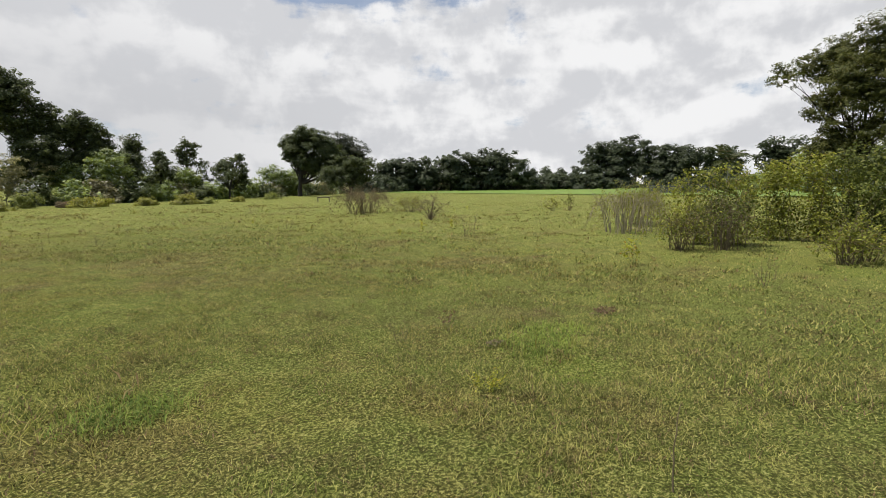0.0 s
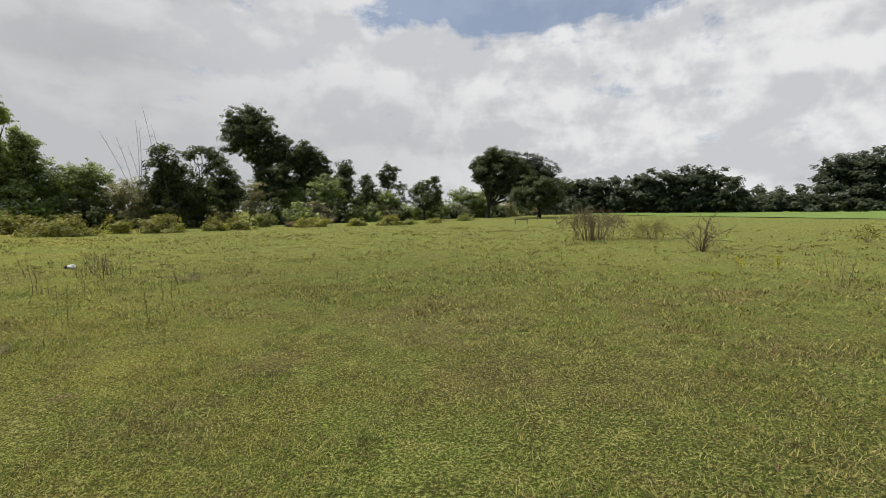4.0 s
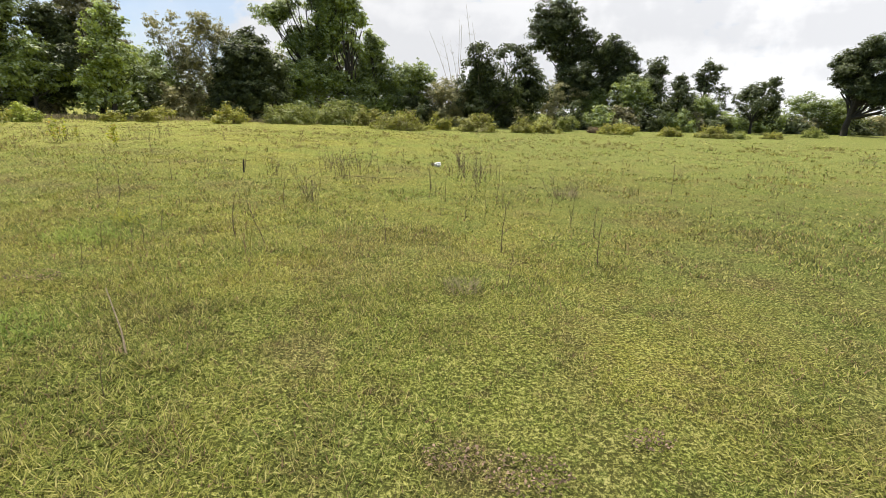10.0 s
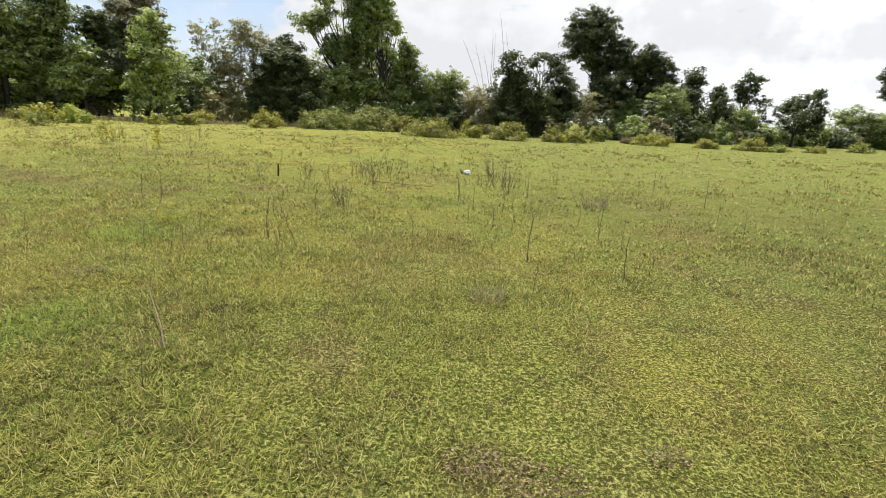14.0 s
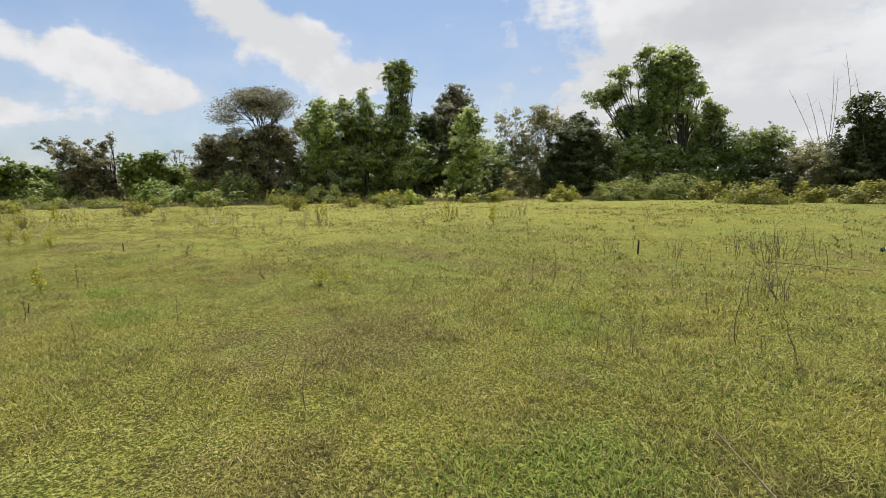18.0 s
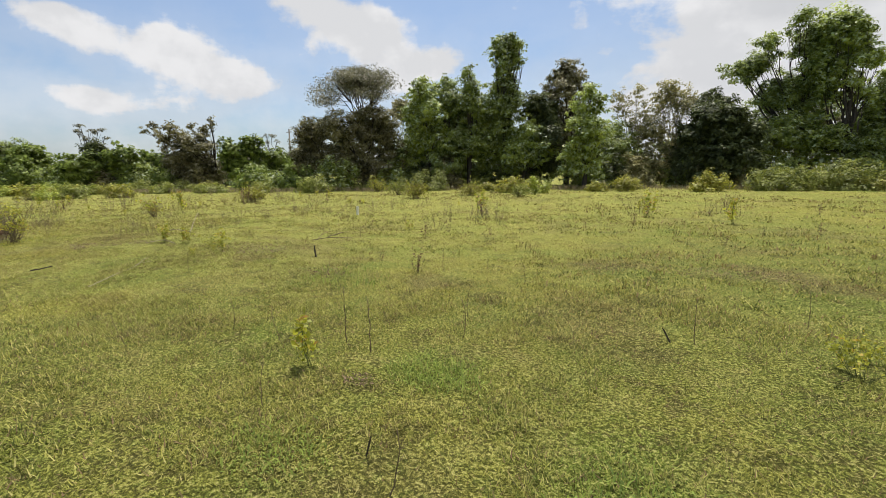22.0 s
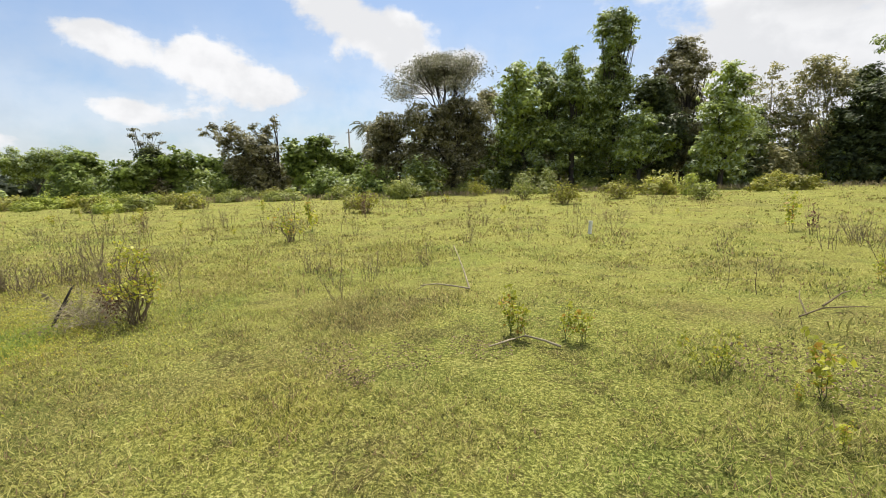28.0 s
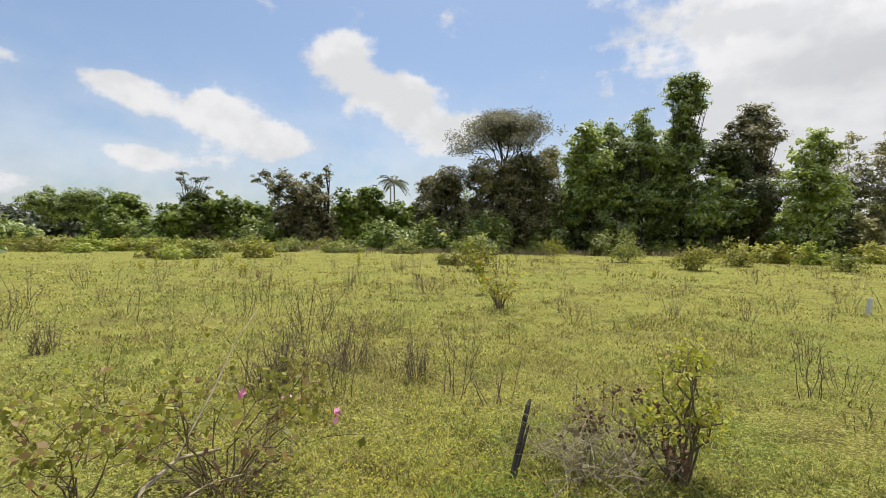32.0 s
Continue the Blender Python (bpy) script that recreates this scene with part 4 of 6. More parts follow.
crown_tree("spreading_tree", "dark", 50.0, 71.0, [(-4.2, 8.4, 0.76), (-3.3, 9.1, 0.90), (-2.1, 9.8, 0.99), (-0.8, 10.4, 0.96), (0.3, 10.4, 0.87), (1.5, 9.8, 1.04), (-0.4, 9.3, 1.26), (-2.0, 8.7, 1.18), (-3.4, 7.7, 0.90), (-4.0, 6.5, 0.61), (-1.3, 7.5, 1.18), (0.6, 8.2, 1.34), (2.5, 8.4, 1.32), (3.7, 7.9, 1.12), (1.6, 6.7, 1.24), (3.5, 6.6, 1.42), (4.6, 6.3, 1.21), (4.4, 4.7, 1.32), (5.3, 4.3, 1.11), (-0.8, 6.5, 1.09), (-2.3, 7.5, 0.89), (0.6, 5.7, 1.17), (2.5, 5.1, 1.24), (3.3, 3.6, 1.33), (-1.4, 5.6, 1.10), (-0.2, 4.9, 1.20), (1.2, 4.2, 1.20), (-2.6, 6.2, 0.95)], 1.2, -1.9)
crown_tree("scrub_tree", "mid", -26.3, 50.8, [(-1.2, 2.2, 1.2), (0.3, 2.5, 1.3), (-0.8, 4.4, 1.2), (0.6, 4.8, 1.1), (1.4, 3.6, 1.0)])
crown_tree("scrub_tree", "mid", -21.0, 57.0, [(-1.6, 2.0, 1.2), (-0.6, 4.2, 1.0), (0.6, 2.4, 1.3), (1.2, 5.0, 1.1), (2.2, 3.2, 1.3), (3.0, 5.2, 1.0), (3.6, 2.4, 1.3), (4.6, 4.2, 1.1), (5.4, 2.6, 1.2), (-2.4, 3.2, 0.9)])
tree("scrub_tree", "mid", [(-6.1, 59.1, 4.6, 1.24), (-4.1, 59.3, 4.1, 1.36), (-4.7, 59.3, 2.1, 1.59), (-6.5, 59.0, 1.8, 1.46), (-3.8, 59.3, 5.5, 0.68)])
tree("pale_thicket", "pale", [(-1.7, 57.5, 3.0, 1.21), (-0.1, 57.6, 2.7, 1.21), (-0.9, 57.5, 1.6, 1.21), (-2.9, 57.4, 1.8, 1.20)])
tree("small_tree", "dark", [(48.5, 64.5, 3.5, 1.08), (50.5, 62.9, 3.0, 1.26), (52.6, 61.2, 3.4, 1.26), (53.6, 60.3, 4.7, 1.09), (51.6, 62.0, 5.2, 1.26), (49.2, 64.0, 2.0, 0.92), (51.9, 61.8, 1.9, 0.92)])
tree("scrub_tree", "mid", [(46.3, 79.5, 3.0, 1.47), (47.7, 78.5, 3.6, 1.45), (49.3, 77.5, 2.8, 1.43), (50.4, 76.7, 3.2, 1.42), (51.8, 75.7, 3.1, 1.40)])
tree("spreading_tree", "grey2", [(57.2, 72.6, 8.9, 1.78), (58.6, 71.4, 8.4, 1.75), (59.7, 70.3, 7.7, 1.58), (57.5, 72.3, 5.9, 2.22), (59.3, 70.7, 5.5, 2.17), (58.7, 71.3, 3.0, 2.19), (60.6, 69.5, 5.1, 1.42)])
tree("distant_wood", "far", [(98.0, 105.1, 5.2, 2.24), (100.2, 103.0, 6.8, 2.25), (103.4, 99.7, 6.3, 2.27), (106.6, 96.3, 6.3, 2.29), (109.2, 93.4, 7.2, 2.30), (112.0, 89.9, 8.0, 2.61), (114.6, 86.5, 7.0, 2.62), (117.4, 82.6, 7.8, 2.63), (120.1, 78.6, 7.9, 2.79), (122.2, 75.2, 6.4, 2.17), (101.7, 101.5, 3.7, 2.11), (107.0, 95.8, 3.6, 2.13), (113.1, 88.5, 4.0, 2.15), (118.7, 80.7, 3.9, 2.16)])
tree("distant_wood", "far", [(201.9, 117.2, 6.9, 2.03), (205.1, 111.4, 6.8, 2.03), (208.1, 105.6, 6.2, 2.02), (211.0, 99.7, 6.7, 2.27), (213.6, 93.8, 6.1, 2.26)])
tree("distant_tree", "far", [(168.1, 73.1, 10.7, 3.14), (170.3, 67.6, 12.2, 3.32), (172.3, 62.1, 12.9, 3.68), (174.0, 57.1, 11.4, 3.08), (171.0, 65.7, 7.6, 3.50)])
tree("distant_tree", "far", [(173.6, 51.3, 9.8, 3.21), (174.7, 47.4, 10.4, 2.62), (175.7, 43.3, 9.6, 2.79), (174.6, 47.6, 6.2, 3.00), (172.6, 54.9, 6.7, 2.84)])
tree("distant_tree", "far", [(169.0, 36.4, 9.4, 2.28), (169.8, 32.3, 9.7, 2.26), (169.5, 34.2, 6.7, 2.44), (170.2, 29.7, 7.5, 1.90)])
tree("distant_tree", "far", [(121.7, 15.2, 7.4, 1.78), (122.0, 11.9, 7.5, 1.75), (121.9, 13.4, 5.2, 1.65), (122.2, 9.2, 6.0, 1.39)])
tree("acacia_tree", "acacia", [(47.3, 5.4, 9.5, 0.88), (47.4, 4.1, 10.1, 1.04), (47.4, 2.9, 10.5, 1.02), (47.4, 1.6, 10.5, 1.17), (47.3, 0.3, 11.0, 1.23), (47.2, -1.0, 11.0, 1.20), (47.1, -2.3, 10.9, 1.02), (47.0, -3.2, 10.1, 0.84), (47.0, -2.9, 8.7, 1.00), (47.1, -1.8, 8.6, 1.18), (47.3, -0.2, 8.8, 1.29), (47.3, 1.5, 8.6, 1.24), (47.4, 2.9, 8.0, 1.10), (47.4, 3.2, 6.6, 0.93), (47.3, 0.7, 6.7, 1.22), (47.2, -1.0, 6.6, 0.95), (47.4, 2.5, 4.9, 1.00), (47.3, 0.9, 4.8, 1.14), (47.3, -0.4, 4.9, 0.96), (47.3, 1.5, 3.5, 1.15), (47.4, 3.0, 4.0, 0.76), (47.3, 1.2, 2.6, 1.20), (47.3, -0.6, 2.8, 1.00), (47.4, 2.8, 2.4, 1.00)], 0.95)
tree("feathery_tree", "grey", [(29.3, -2.2, 8.8, 0.32), (29.0, -2.6, 8.2, 0.41), (29.0, -2.5, 6.4, 0.32), (28.7, -3.0, 6.5, 0.40), (28.4, -3.4, 7.2, 0.66), (28.4, -3.5, 9.2, 1.07), (27.7, -4.4, 8.1, 1.23), (27.5, -4.7, 6.2, 1.21), (26.9, -5.6, 7.2, 1.52), (26.8, -5.7, 5.2, 1.34), (29.0, -2.6, 10.1, 0.67)], 0.4, (40.0, -11.1))
tree("distant_tree", "grey2", [(61.8, -5.3, 6.5, 1.11), (61.6, -6.4, 6.8, 1.09), (61.5, -7.3, 5.5, 1.27), (61.3, -8.5, 5.9, 1.44), (61.4, -7.9, 7.2, 1.17), (61.0, -9.8, 5.6, 1.41)])
tree("scrub_tree", "mid", [(72.3, 5.4, 4.6, 0.93), (72.4, 3.6, 4.7, 0.85), (72.1, -3.5, 4.5, 0.86), (71.9, -5.2, 4.5, 0.96), (71.7, -6.9, 4.3, 1.06), (71.4, -8.7, 4.2, 1.03), (71.1, -10.4, 4.1, 1.12)])
tree("dark_bush", "mid", [(-44.7, 5.2, 3.2, 0.8), (-44.7, 4.4, 2.6, 1.0), (-44.8, 6.2, 2.3, 0.8), (-44.7, 5.6, 1.6, 1.0), (-44.6, 6.6, 1.1, 0.8), (-44.7, 4.6, 1.0, 1.0), (-44.7, 5.8, 0.6, 0.8)])
tree("distant_wood", "far", [(-137.7, 3.8, 4.0, 1.48), (-137.8, 5.9, 4.3, 1.50), (-137.8, 8.1, 4.1, 1.40), (-137.8, 10.3, 3.9, 1.29), (-137.6, 1.8, 4.3, 1.46), (-137.5, -0.2, 4.3, 1.44), (-137.3, -3.2, 4.5, 1.41), (-137.0, -6.1, 4.5, 1.37)])
tree("scrub_tree", "mid", [(-87.7, 11.1, 4.1, 1.00), (-87.6, 12.5, 4.4, 1.17), (-87.5, 13.8, 4.2, 1.26), (-87.3, 15.5, 4.7, 1.12), (-87.1, 17.3, 4.8, 1.05), (-87.6, 13.2, 3.0, 1.25), (-87.3, 15.8, 3.2, 1.28)])
tree("hedge", "far", [(110.0, 107.4, 2.8, 1.46), (111.8, 105.4, 2.6, 1.46), (113.6, 103.5, 2.9, 1.47), (115.4, 101.5, 2.6, 1.47), (117.2, 99.4, 2.4, 1.48), (118.9, 97.3, 2.7, 1.48), (120.6, 95.2, 2.4, 1.48), (122.3, 93.0, 2.7, 1.49), (123.9, 90.8, 2.4, 1.49), (125.5, 88.5, 2.7, 1.49), (127.0, 86.2, 2.4, 1.49), (128.6, 83.9, 2.2, 1.49), (130.0, 81.6, 2.5, 1.49), (131.5, 79.2, 2.2, 1.49), (132.9, 76.8, 2.5, 1.49), (134.2, 74.4, 2.2, 1.49), (135.5, 72.0, 2.5, 1.49), (136.7, 69.5, 2.2, 1.48), (137.9, 67.1, 2.5, 1.48), (139.1, 64.6, 2.3, 1.48), (140.2, 62.1, 2.0, 1.47), (141.2, 59.6, 2.3, 1.47), (142.2, 57.2, 2.0, 1.46)])

# the second row of trees that closes the wood behind the single crowns: from, to, how many, height, kinds
for x0, y0, x1, y1, many, top, kinds in ((-48, 44, -32, 55, 7, 6.6, ("mid", "dusk", "teak")), (-21, 60, -9, 63, 5, 6.2, ("mid", "dusk")), (-66, 34, -50, 42, 4, 4.0, ("dusk", "mid")), (-31, 54, -20, 57, 4, 3.0, ("pale", "teak")), (-6, 60, 12, 66, 5, 4.4, ("mid", "pale", "dark")), (14, 70, 34, 74, 4, 4.0, ("mid", "dark"))):
    for k in range(many):
        f = (k + 0.5) / many
        x, y, h = x0 + (x1 - x0) * f, y0 + (y1 - y0) * f, top * rng.uniform(0.8, 1.12)
        lobes = [(x + rng.normal() * 1.3, y + rng.normal() * 0.8, z * h, rng.uniform(0.95, 1.35)) for z in (0.2, 0.25, 0.4, 0.45, 0.6, 0.65, 0.75, 0.85)]
        tree("broad_tree", kinds[k % len(kinds)], lobes, 0.5)

BUSH_LABELS = {
    "olive": "olive-green bush with brownish stems at the field's edge", "green": "green leafy bush at the field's edge", "yellow": "yellow-green bush in the sun",
    "bright": "bright green broad-leaved bush", "vine": "scrub hung with bright green vines", "mid": "dense green undergrowth below the trees", "dusk": "dense dull green undergrowth below the trees",
    "far": "distant belt of green undergrowth", "dark": "dark green undergrowth below the trees", "pale": "pale green undergrowth below the trees", "dryb": "dry brown low bush",
}


def bush(kind, x, y, width, height, leafy=1.0, fine=1.0):
    if fine == 1.0:
        width, height = width * 0.98, height * 0.82
    home = new("bush")
    home.location = (x, y, float(ground_z(x, y)))
    tagged(home, BUSH_LABELS[kind], "bush", "bushes along the field's edge" if fine == 1.0 else "undergrowth of the tree line")
    n = int((250 if fine == 1.0 else 170) * (width * (width * 0.8 + height)) ** 0.9 * leafy / fine ** 1.3)
    m = max(6, int(14 * width))
    hubs = unit(rng.normal(size=(m, 3))) * rng.uniform(0.35, 1.0, (m, 1))
    hubs[:, 2] = np.abs(hubs[:, 2])
    hubs *= (width * 0.5, width * 0.42, height * 0.82)
    pick = rng.integers(0, m, n)
    p = hubs[pick] + scatter(n) * (0.14, 0.14, 0.12) * np.array([width * 0.5, width * 0.5, height]) ** 0.6
    p[:, 2] = np.abs(p[:, 2]) + 0.02
    face = unit(unit(rng.normal(size=(n, 3))) * 0.45 + unit(p - hubs[pick]) * 0.7 + unit(p) * 0.4 + (0, 0, 0.7))
    part("foliage", quads_mesh("foliage", far_leaves(p, face, (0.16 if fine == 1.0 else 0.19 * fine) * rng.uniform(0.6, 1.4, n), (0.095 if fine == 1.0 else 0.12 * fine) * rng.uniform(0.6, 1.4, n)), LEAVES[kind]), home)
    runs = []
    for h in hubs[: 5 + int(2 * width)]:
        foot = Vector((h[0] * 0.35, h[1] * 0.35, -0.03))
        runs.append(bend(foot, Vector(h) * 1.05, (0, 0, 0.12 * height), (0.016, 0.004), 4, 0.03))
    tagged(part("framework", tubes("framework", runs, STALK, 3), home), kind="stuff")
    return home


bush("olive", -20.2, 40.9, 1.79, 1.37)
bush("yellow", -21.8, 39.9, 1.77, 1.27)
bush("olive", -3.7, 43.7, 4.59, 1.97)
bush("yellow", -0.9, 46.3, 1.98, 1.95)
bush("olive", 1.7, 46.4, 4.17, 2.08)
bush("olive", 5.3, 47.4, 2.42, 1.73)
bush("olive", 7.4, 48.3, 2.38, 1.82)
bush("green", 10.3, 53.7, 2.17, 2.16)
bush("yellow", 14.0, 50.6, 3.55, 1.44)
bush("olive", 18.0, 50.3, 2.63, 1.21)
bush("olive", 21.4, 49.9, 3.02, 1.46)
bush("green", 23.5, 50.0, 2.02, 1.00)
bush("olive", 27.6, 52.2, 2.13, 0.81)
bush("green", 35.7, 58.9, 2.46, 1.36)
bush("olive", -7.2, 49.1, 2.87, 2.14)
bush("olive", -9.6, 49.5, 2.88, 1.98)
bush("dryb", 12.2, 52.2, 2.10, 0.89)
bush("olive", -34.3, 21.8, 1.66, 0.84)
bush("green", -43.9, 27.1, 2.78, 1.34)
bush("green", -38.6, 34.1, 3.34, 1.29)
bush("olive", -29.4, 37.6, 2.26, 0.88)
bush("green", -33.0, 41.2, 3.05, 1.38)
bush("yellow", -44.6, 17.7, 2.25, 1.30)
bush("green", -46.1, 15.4, 2.82, 1.39)
bush("olive", -47.4, 13.7, 2.77, 1.46)
bush("bright", -45.4, 13.8, 1.76, 1.24)
bush("green", -50.6, 22.1, 3.24, 1.36)
bush("green", -47.4, 24.7, 3.63, 1.05)
bush("bright", -58.5, 12.4, 2.45, 1.60)
bush("yellow", -57.3, 14.0, 2.45, 1.52)
bush("bright", -56.9, 15.8, 2.51, 1.52)
bush("yellow", -55.5, 17.4, 2.50, 1.48)
bush("bright", -55.6, 11.2, 1.87, 1.30)
bush("olive", -54.1, 18.8, 2.48, 1.35)
bush("green", -56.1, 22.1, 3.19, 1.42)
bush("dryb", -52.7, 22.5, 2.56, 1.17)
bush("green", -54.7, 25.3, 3.26, 1.51)
bush("olive", -53.0, 26.5, 2.75, 1.23)
bush("bright", -57.4, 13.1, 2.42, 1.36)
bush("bright", -57.1, 14.9, 2.48, 1.36)
bush("bright", -55.8, 16.5, 2.47, 1.35)
bush("bright", -54.3, 18.0, 2.05, 1.35)
bush("olive", -59.7, 10.2, 4.44, 1.52)
bush("olive", -52.0, 18.9, 2.37, 1.20)
bush("olive", -61.8, 8.7, 2.47, 1.44)
bush("green", -63.8, 7.3, 2.53, 1.19)
bush("green", -39.4, 29.1, 3.40, 2.00)
bush("green", -34.4, 36.4, 4.20, 2.40)
bush("yellow", -25.2, 34.8, 2.40, 1.90)
bush("bright", -23.9, 35.5, 1.90, 1.60)
bush("yellow", -16.0, 43.2, 3.00, 2.00)
bush("green", -12.6, 46.5, 4.60, 2.70)
bush("green", -9.7, 50.0, 5.60, 3.00)
bush("olive", -28.4, 40.5, 2.00, 1.20)
bush("green", -30.5, 42.0, 2.20, 1.30)
bush("yellow", -22.5, 46.5, 2.60, 1.60)

# undergrowth that closes the tree line below the crowns: from, to, how many, width, height, kinds, leaf scale
NEAR_BELT = (
    (-70, 15, -56, 28, 8, 4.6, 3.4, ("vine", "mid", "vine", "dusk"), 1.5), (-51, 28, -42, 33, 4, 4.2, 3.2, ("vine", "mid"), 1.5),
    (-43, 36, -31, 47, 7, 4.0, 3.4, ("dusk", "mid", "dark"), 1.5), (-28, 48, -13, 53.5, 7, 4.0, 3.4, ("mid", "dark", "pale"), 1.5),
    (-10, 57, 8, 60, 8, 4.2, 3.3, ("mid", "vine", "dark", "pale"), 1.6), (10, 60, 34, 69, 8, 4.6, 3.0, ("dark", "mid", "dusk"), 1.8),
)
FAR_BELT = (
    (37, 72, 72, 90, 9, 6.5, 3.6, ("mid", "dark", "pale"), 2.2), (-78, -2, -71, 11, 4, 5.5, 2.6, ("olive", "mid"), 2.0),
    (80, 96, 125, 108, 8, 11, 6.0, ("far",), 4.5), (130, 104, 172, 62, 10, 12, 6.5, ("far",), 5.0), (174, 56, 160, 10, 8, 12, 6.0, ("far",), 5.0),
    (125, 20, 70, -12, 9, 10, 4.8, ("far", "mid"), 3.5), (64, -12, 40, -14, 5, 7, 3.4, ("mid", "dusk"), 2.4),
    (-95, 20, -120, -20, 7, 12, 5.0, ("far",), 4.5), (-92, 26, -75, 40, 5, 8, 4.5, ("mid", "dusk"), 3.0),
)
for x0, y0, x1, y1, many, width, height, kinds, fine in NEAR_BELT + FAR_BELT:
    for k in range(many):
        f = (k + 0.5) / many
        bush(kinds[k % len(kinds)], x0 + (x1 - x0) * f + rng.normal() * 0.6, y0 + (y1 - y0) * f + rng.normal() * 0.6, width * rng.uniform(0.85, 1.3), height * rng.uniform(0.75, 1.2), 1.05, fine)


# ---- shrubs, brush and thickets in the field ----
def shrub(name, label, x, y, width, height, leaf_mat, stem_mat, stems=14, leaves=300, size=0.09, thick=0.012, low=0.35, twigs=3, category="bush", arch=0.25, group="", base=0.12):
    """Curved stems from one foot, twigs along them and leaves on the twigs."""
    home = new(name)
    home.location = (x, y, float(ground_z(x, y)))
    home.rotation_euler = (0, 0, rng.uniform(0, 6.28))
    tagged(home, label, category, group)
    runs, spots = [], []
    for k in range(stems):
        a = 2 * math.pi * k / stems + rng.normal() * 0.4
        out = width * 0.5 * rng.uniform(0.25, 1.0)
        top = height * rng.uniform(0.55, 1.0) * (1 - 0.75 * (2 * out / width) ** 2)
        foot = Vector((math.cos(a), math.sin(a), 0)) * rng.uniform(0, base) * width
        foot.z = -0.03
        end = Vector((math.cos(a) * out, math.sin(a) * out, top))
        run = bend(foot, end, (0, 0, arch * height), (thick * rng.uniform(0.7, 1.2), thick * 0.25), 6, 0.02 * height)
        mine = [run]
        for _ in range(twigs):
            i = rng.integers(2, 7)
            p = run[i][0]
            tip = p + Vector(rng.normal(size=3) * (0.16 * min(width, 1.4) + 0.04)) + Vector((0, 0, 0.10 * height))
            tip.z = max(tip.z, 0.03)
            tw = bend(p, tip, (0, 0, 0.02), (thick * 0.4, thick * 0.15), 3, 0.01)
            mine.append(tw)
            spots += [q for q, _ in tw[1:]]
        if stems <= 26:
            part("stem", tubes("stem", mine, stem_mat, 5), home)
        runs += mine
        spots += [q for q, _ in run[int(2 + 4 * low):]]
    if stems > 26:
        tagged(part("framework", tubes("framework", runs, stem_mat, 5), home), kind="stuff")
    if leaves:
        s = np.array([tuple(q) for q in spots])
        s = s[s[:, 2] > height * low * 0.6]
        p = s[rng.integers(0, len(s), leaves)] + scatter(leaves) * size * 0.8
        p[:, 2] = np.maximum(p[:, 2], 0.02)
        face = unit(rng.normal(size=(leaves, 3)) + (0, 0, 1.0))
        part("leaves", quads_mesh("leaves", leaf_quads(p, face, size * rng.uniform(0.6, 1.3, leaves), size * 0.6 * rng.uniform(0.6, 1.3, leaves)), leaf_mat), home)
    return home


def thicket(name, label, kind, lobes, size=0.075, per=760, stem_mat=STALK, stems=3):
    """A wide thicket out of rounded masses of small leaves with stems showing below."""
    L = np.array(lobes)
    base = Vector((float(L[:, 0].mean()), float(L[:, 1].mean()), 0))
    home = new(name)
    home.location = base
    tagged(home, label, "thicket")
    made, runs = [], []
    for x, y, z, r in L:
        n = int(per * 4 * math.pi * r * r)
        m = max(8, int(26 * r))
        hubs = unit(rng.normal(size=(m, 3))) * r * rng.uniform(0.4, 1.05, (m, 1))
        p = hubs[rng.integers(0, m, n)] + scatter(n) * (0.20 * r + 0.02)
        p += (x - base.x, y - base.y, z)
        p[:, 2] = np.maximum(p[:, 2], 0.04)
        face = unit(rng.normal(size=(n, 3)) * 0.7 + unit(p - (x - base.x, y - base.y, z)) * 0.7 + (0, 0, 0.8))
        k = n // 3
        p[:k, 2] = rng.uniform(0.04, np.maximum(z, 0.1), k)
        made.append(leaf_quads(p, face, size * rng.uniform(0.6, 1.4, n), size * 0.62 * rng.uniform(0.6, 1.3, n)))
        for h in hubs[:stems]:
            foot = Vector((x - base.x + rng.normal() * r * 0.4, y - base.y + rng.normal() * r * 0.4, -0.05))
            runs.append(bend(foot, Vector((x - base.x, y - base.y, z)) + Vector(h) * 1.15, (0, 0, 0.15), (0.011, 0.003), 5, 0.05))
    part("foliage", quads_mesh("foliage", np.concatenate(made), LEAVES[kind]), home)
    tagged(part("framework", tubes("framework", runs, stem_mat, 4), home), kind="stuff")
    return home


thicket("thicket", "yellow-green lantana thicket with brown stems", "lantana", [(15.5, 3.8, 1.5, 0.35), (15.6, 3.3, 1.7, 0.37), (15.7, 2.9, 1.6, 0.37), (15.5, 3.8, 0.9, 0.41), (15.6, 3.2, 1.1, 0.43), (15.7, 2.7, 1.0, 0.37), (15.6, 3.5, 0.4, 0.35), (15.7, 2.9, 0.5, 0.34), (15.7, 2.5, 1.3, 0.31)], per=330)
thicket("thicket", "tall yellow-green lantana thicket", "lantana", [(17.5, 2.3, 1.7, 0.46), (17.5, 1.6, 1.9, 0.48), (17.5, 1.0, 1.8, 0.44), (17.5, 2.1, 1.2, 0.53), (17.5, 1.4, 1.2, 0.54), (17.5, 0.8, 1.2, 0.47), (17.5, 2.2, 0.5, 0.47), (17.5, 1.4, 0.5, 0.49), (17.5, 0.8, 0.5, 0.41), (17.5, 2.7, 1.2, 0.38), (17.5, 1.9, 1.5, 0.43), (17.5, 3.0, 1.7, 0.32)], per=330)
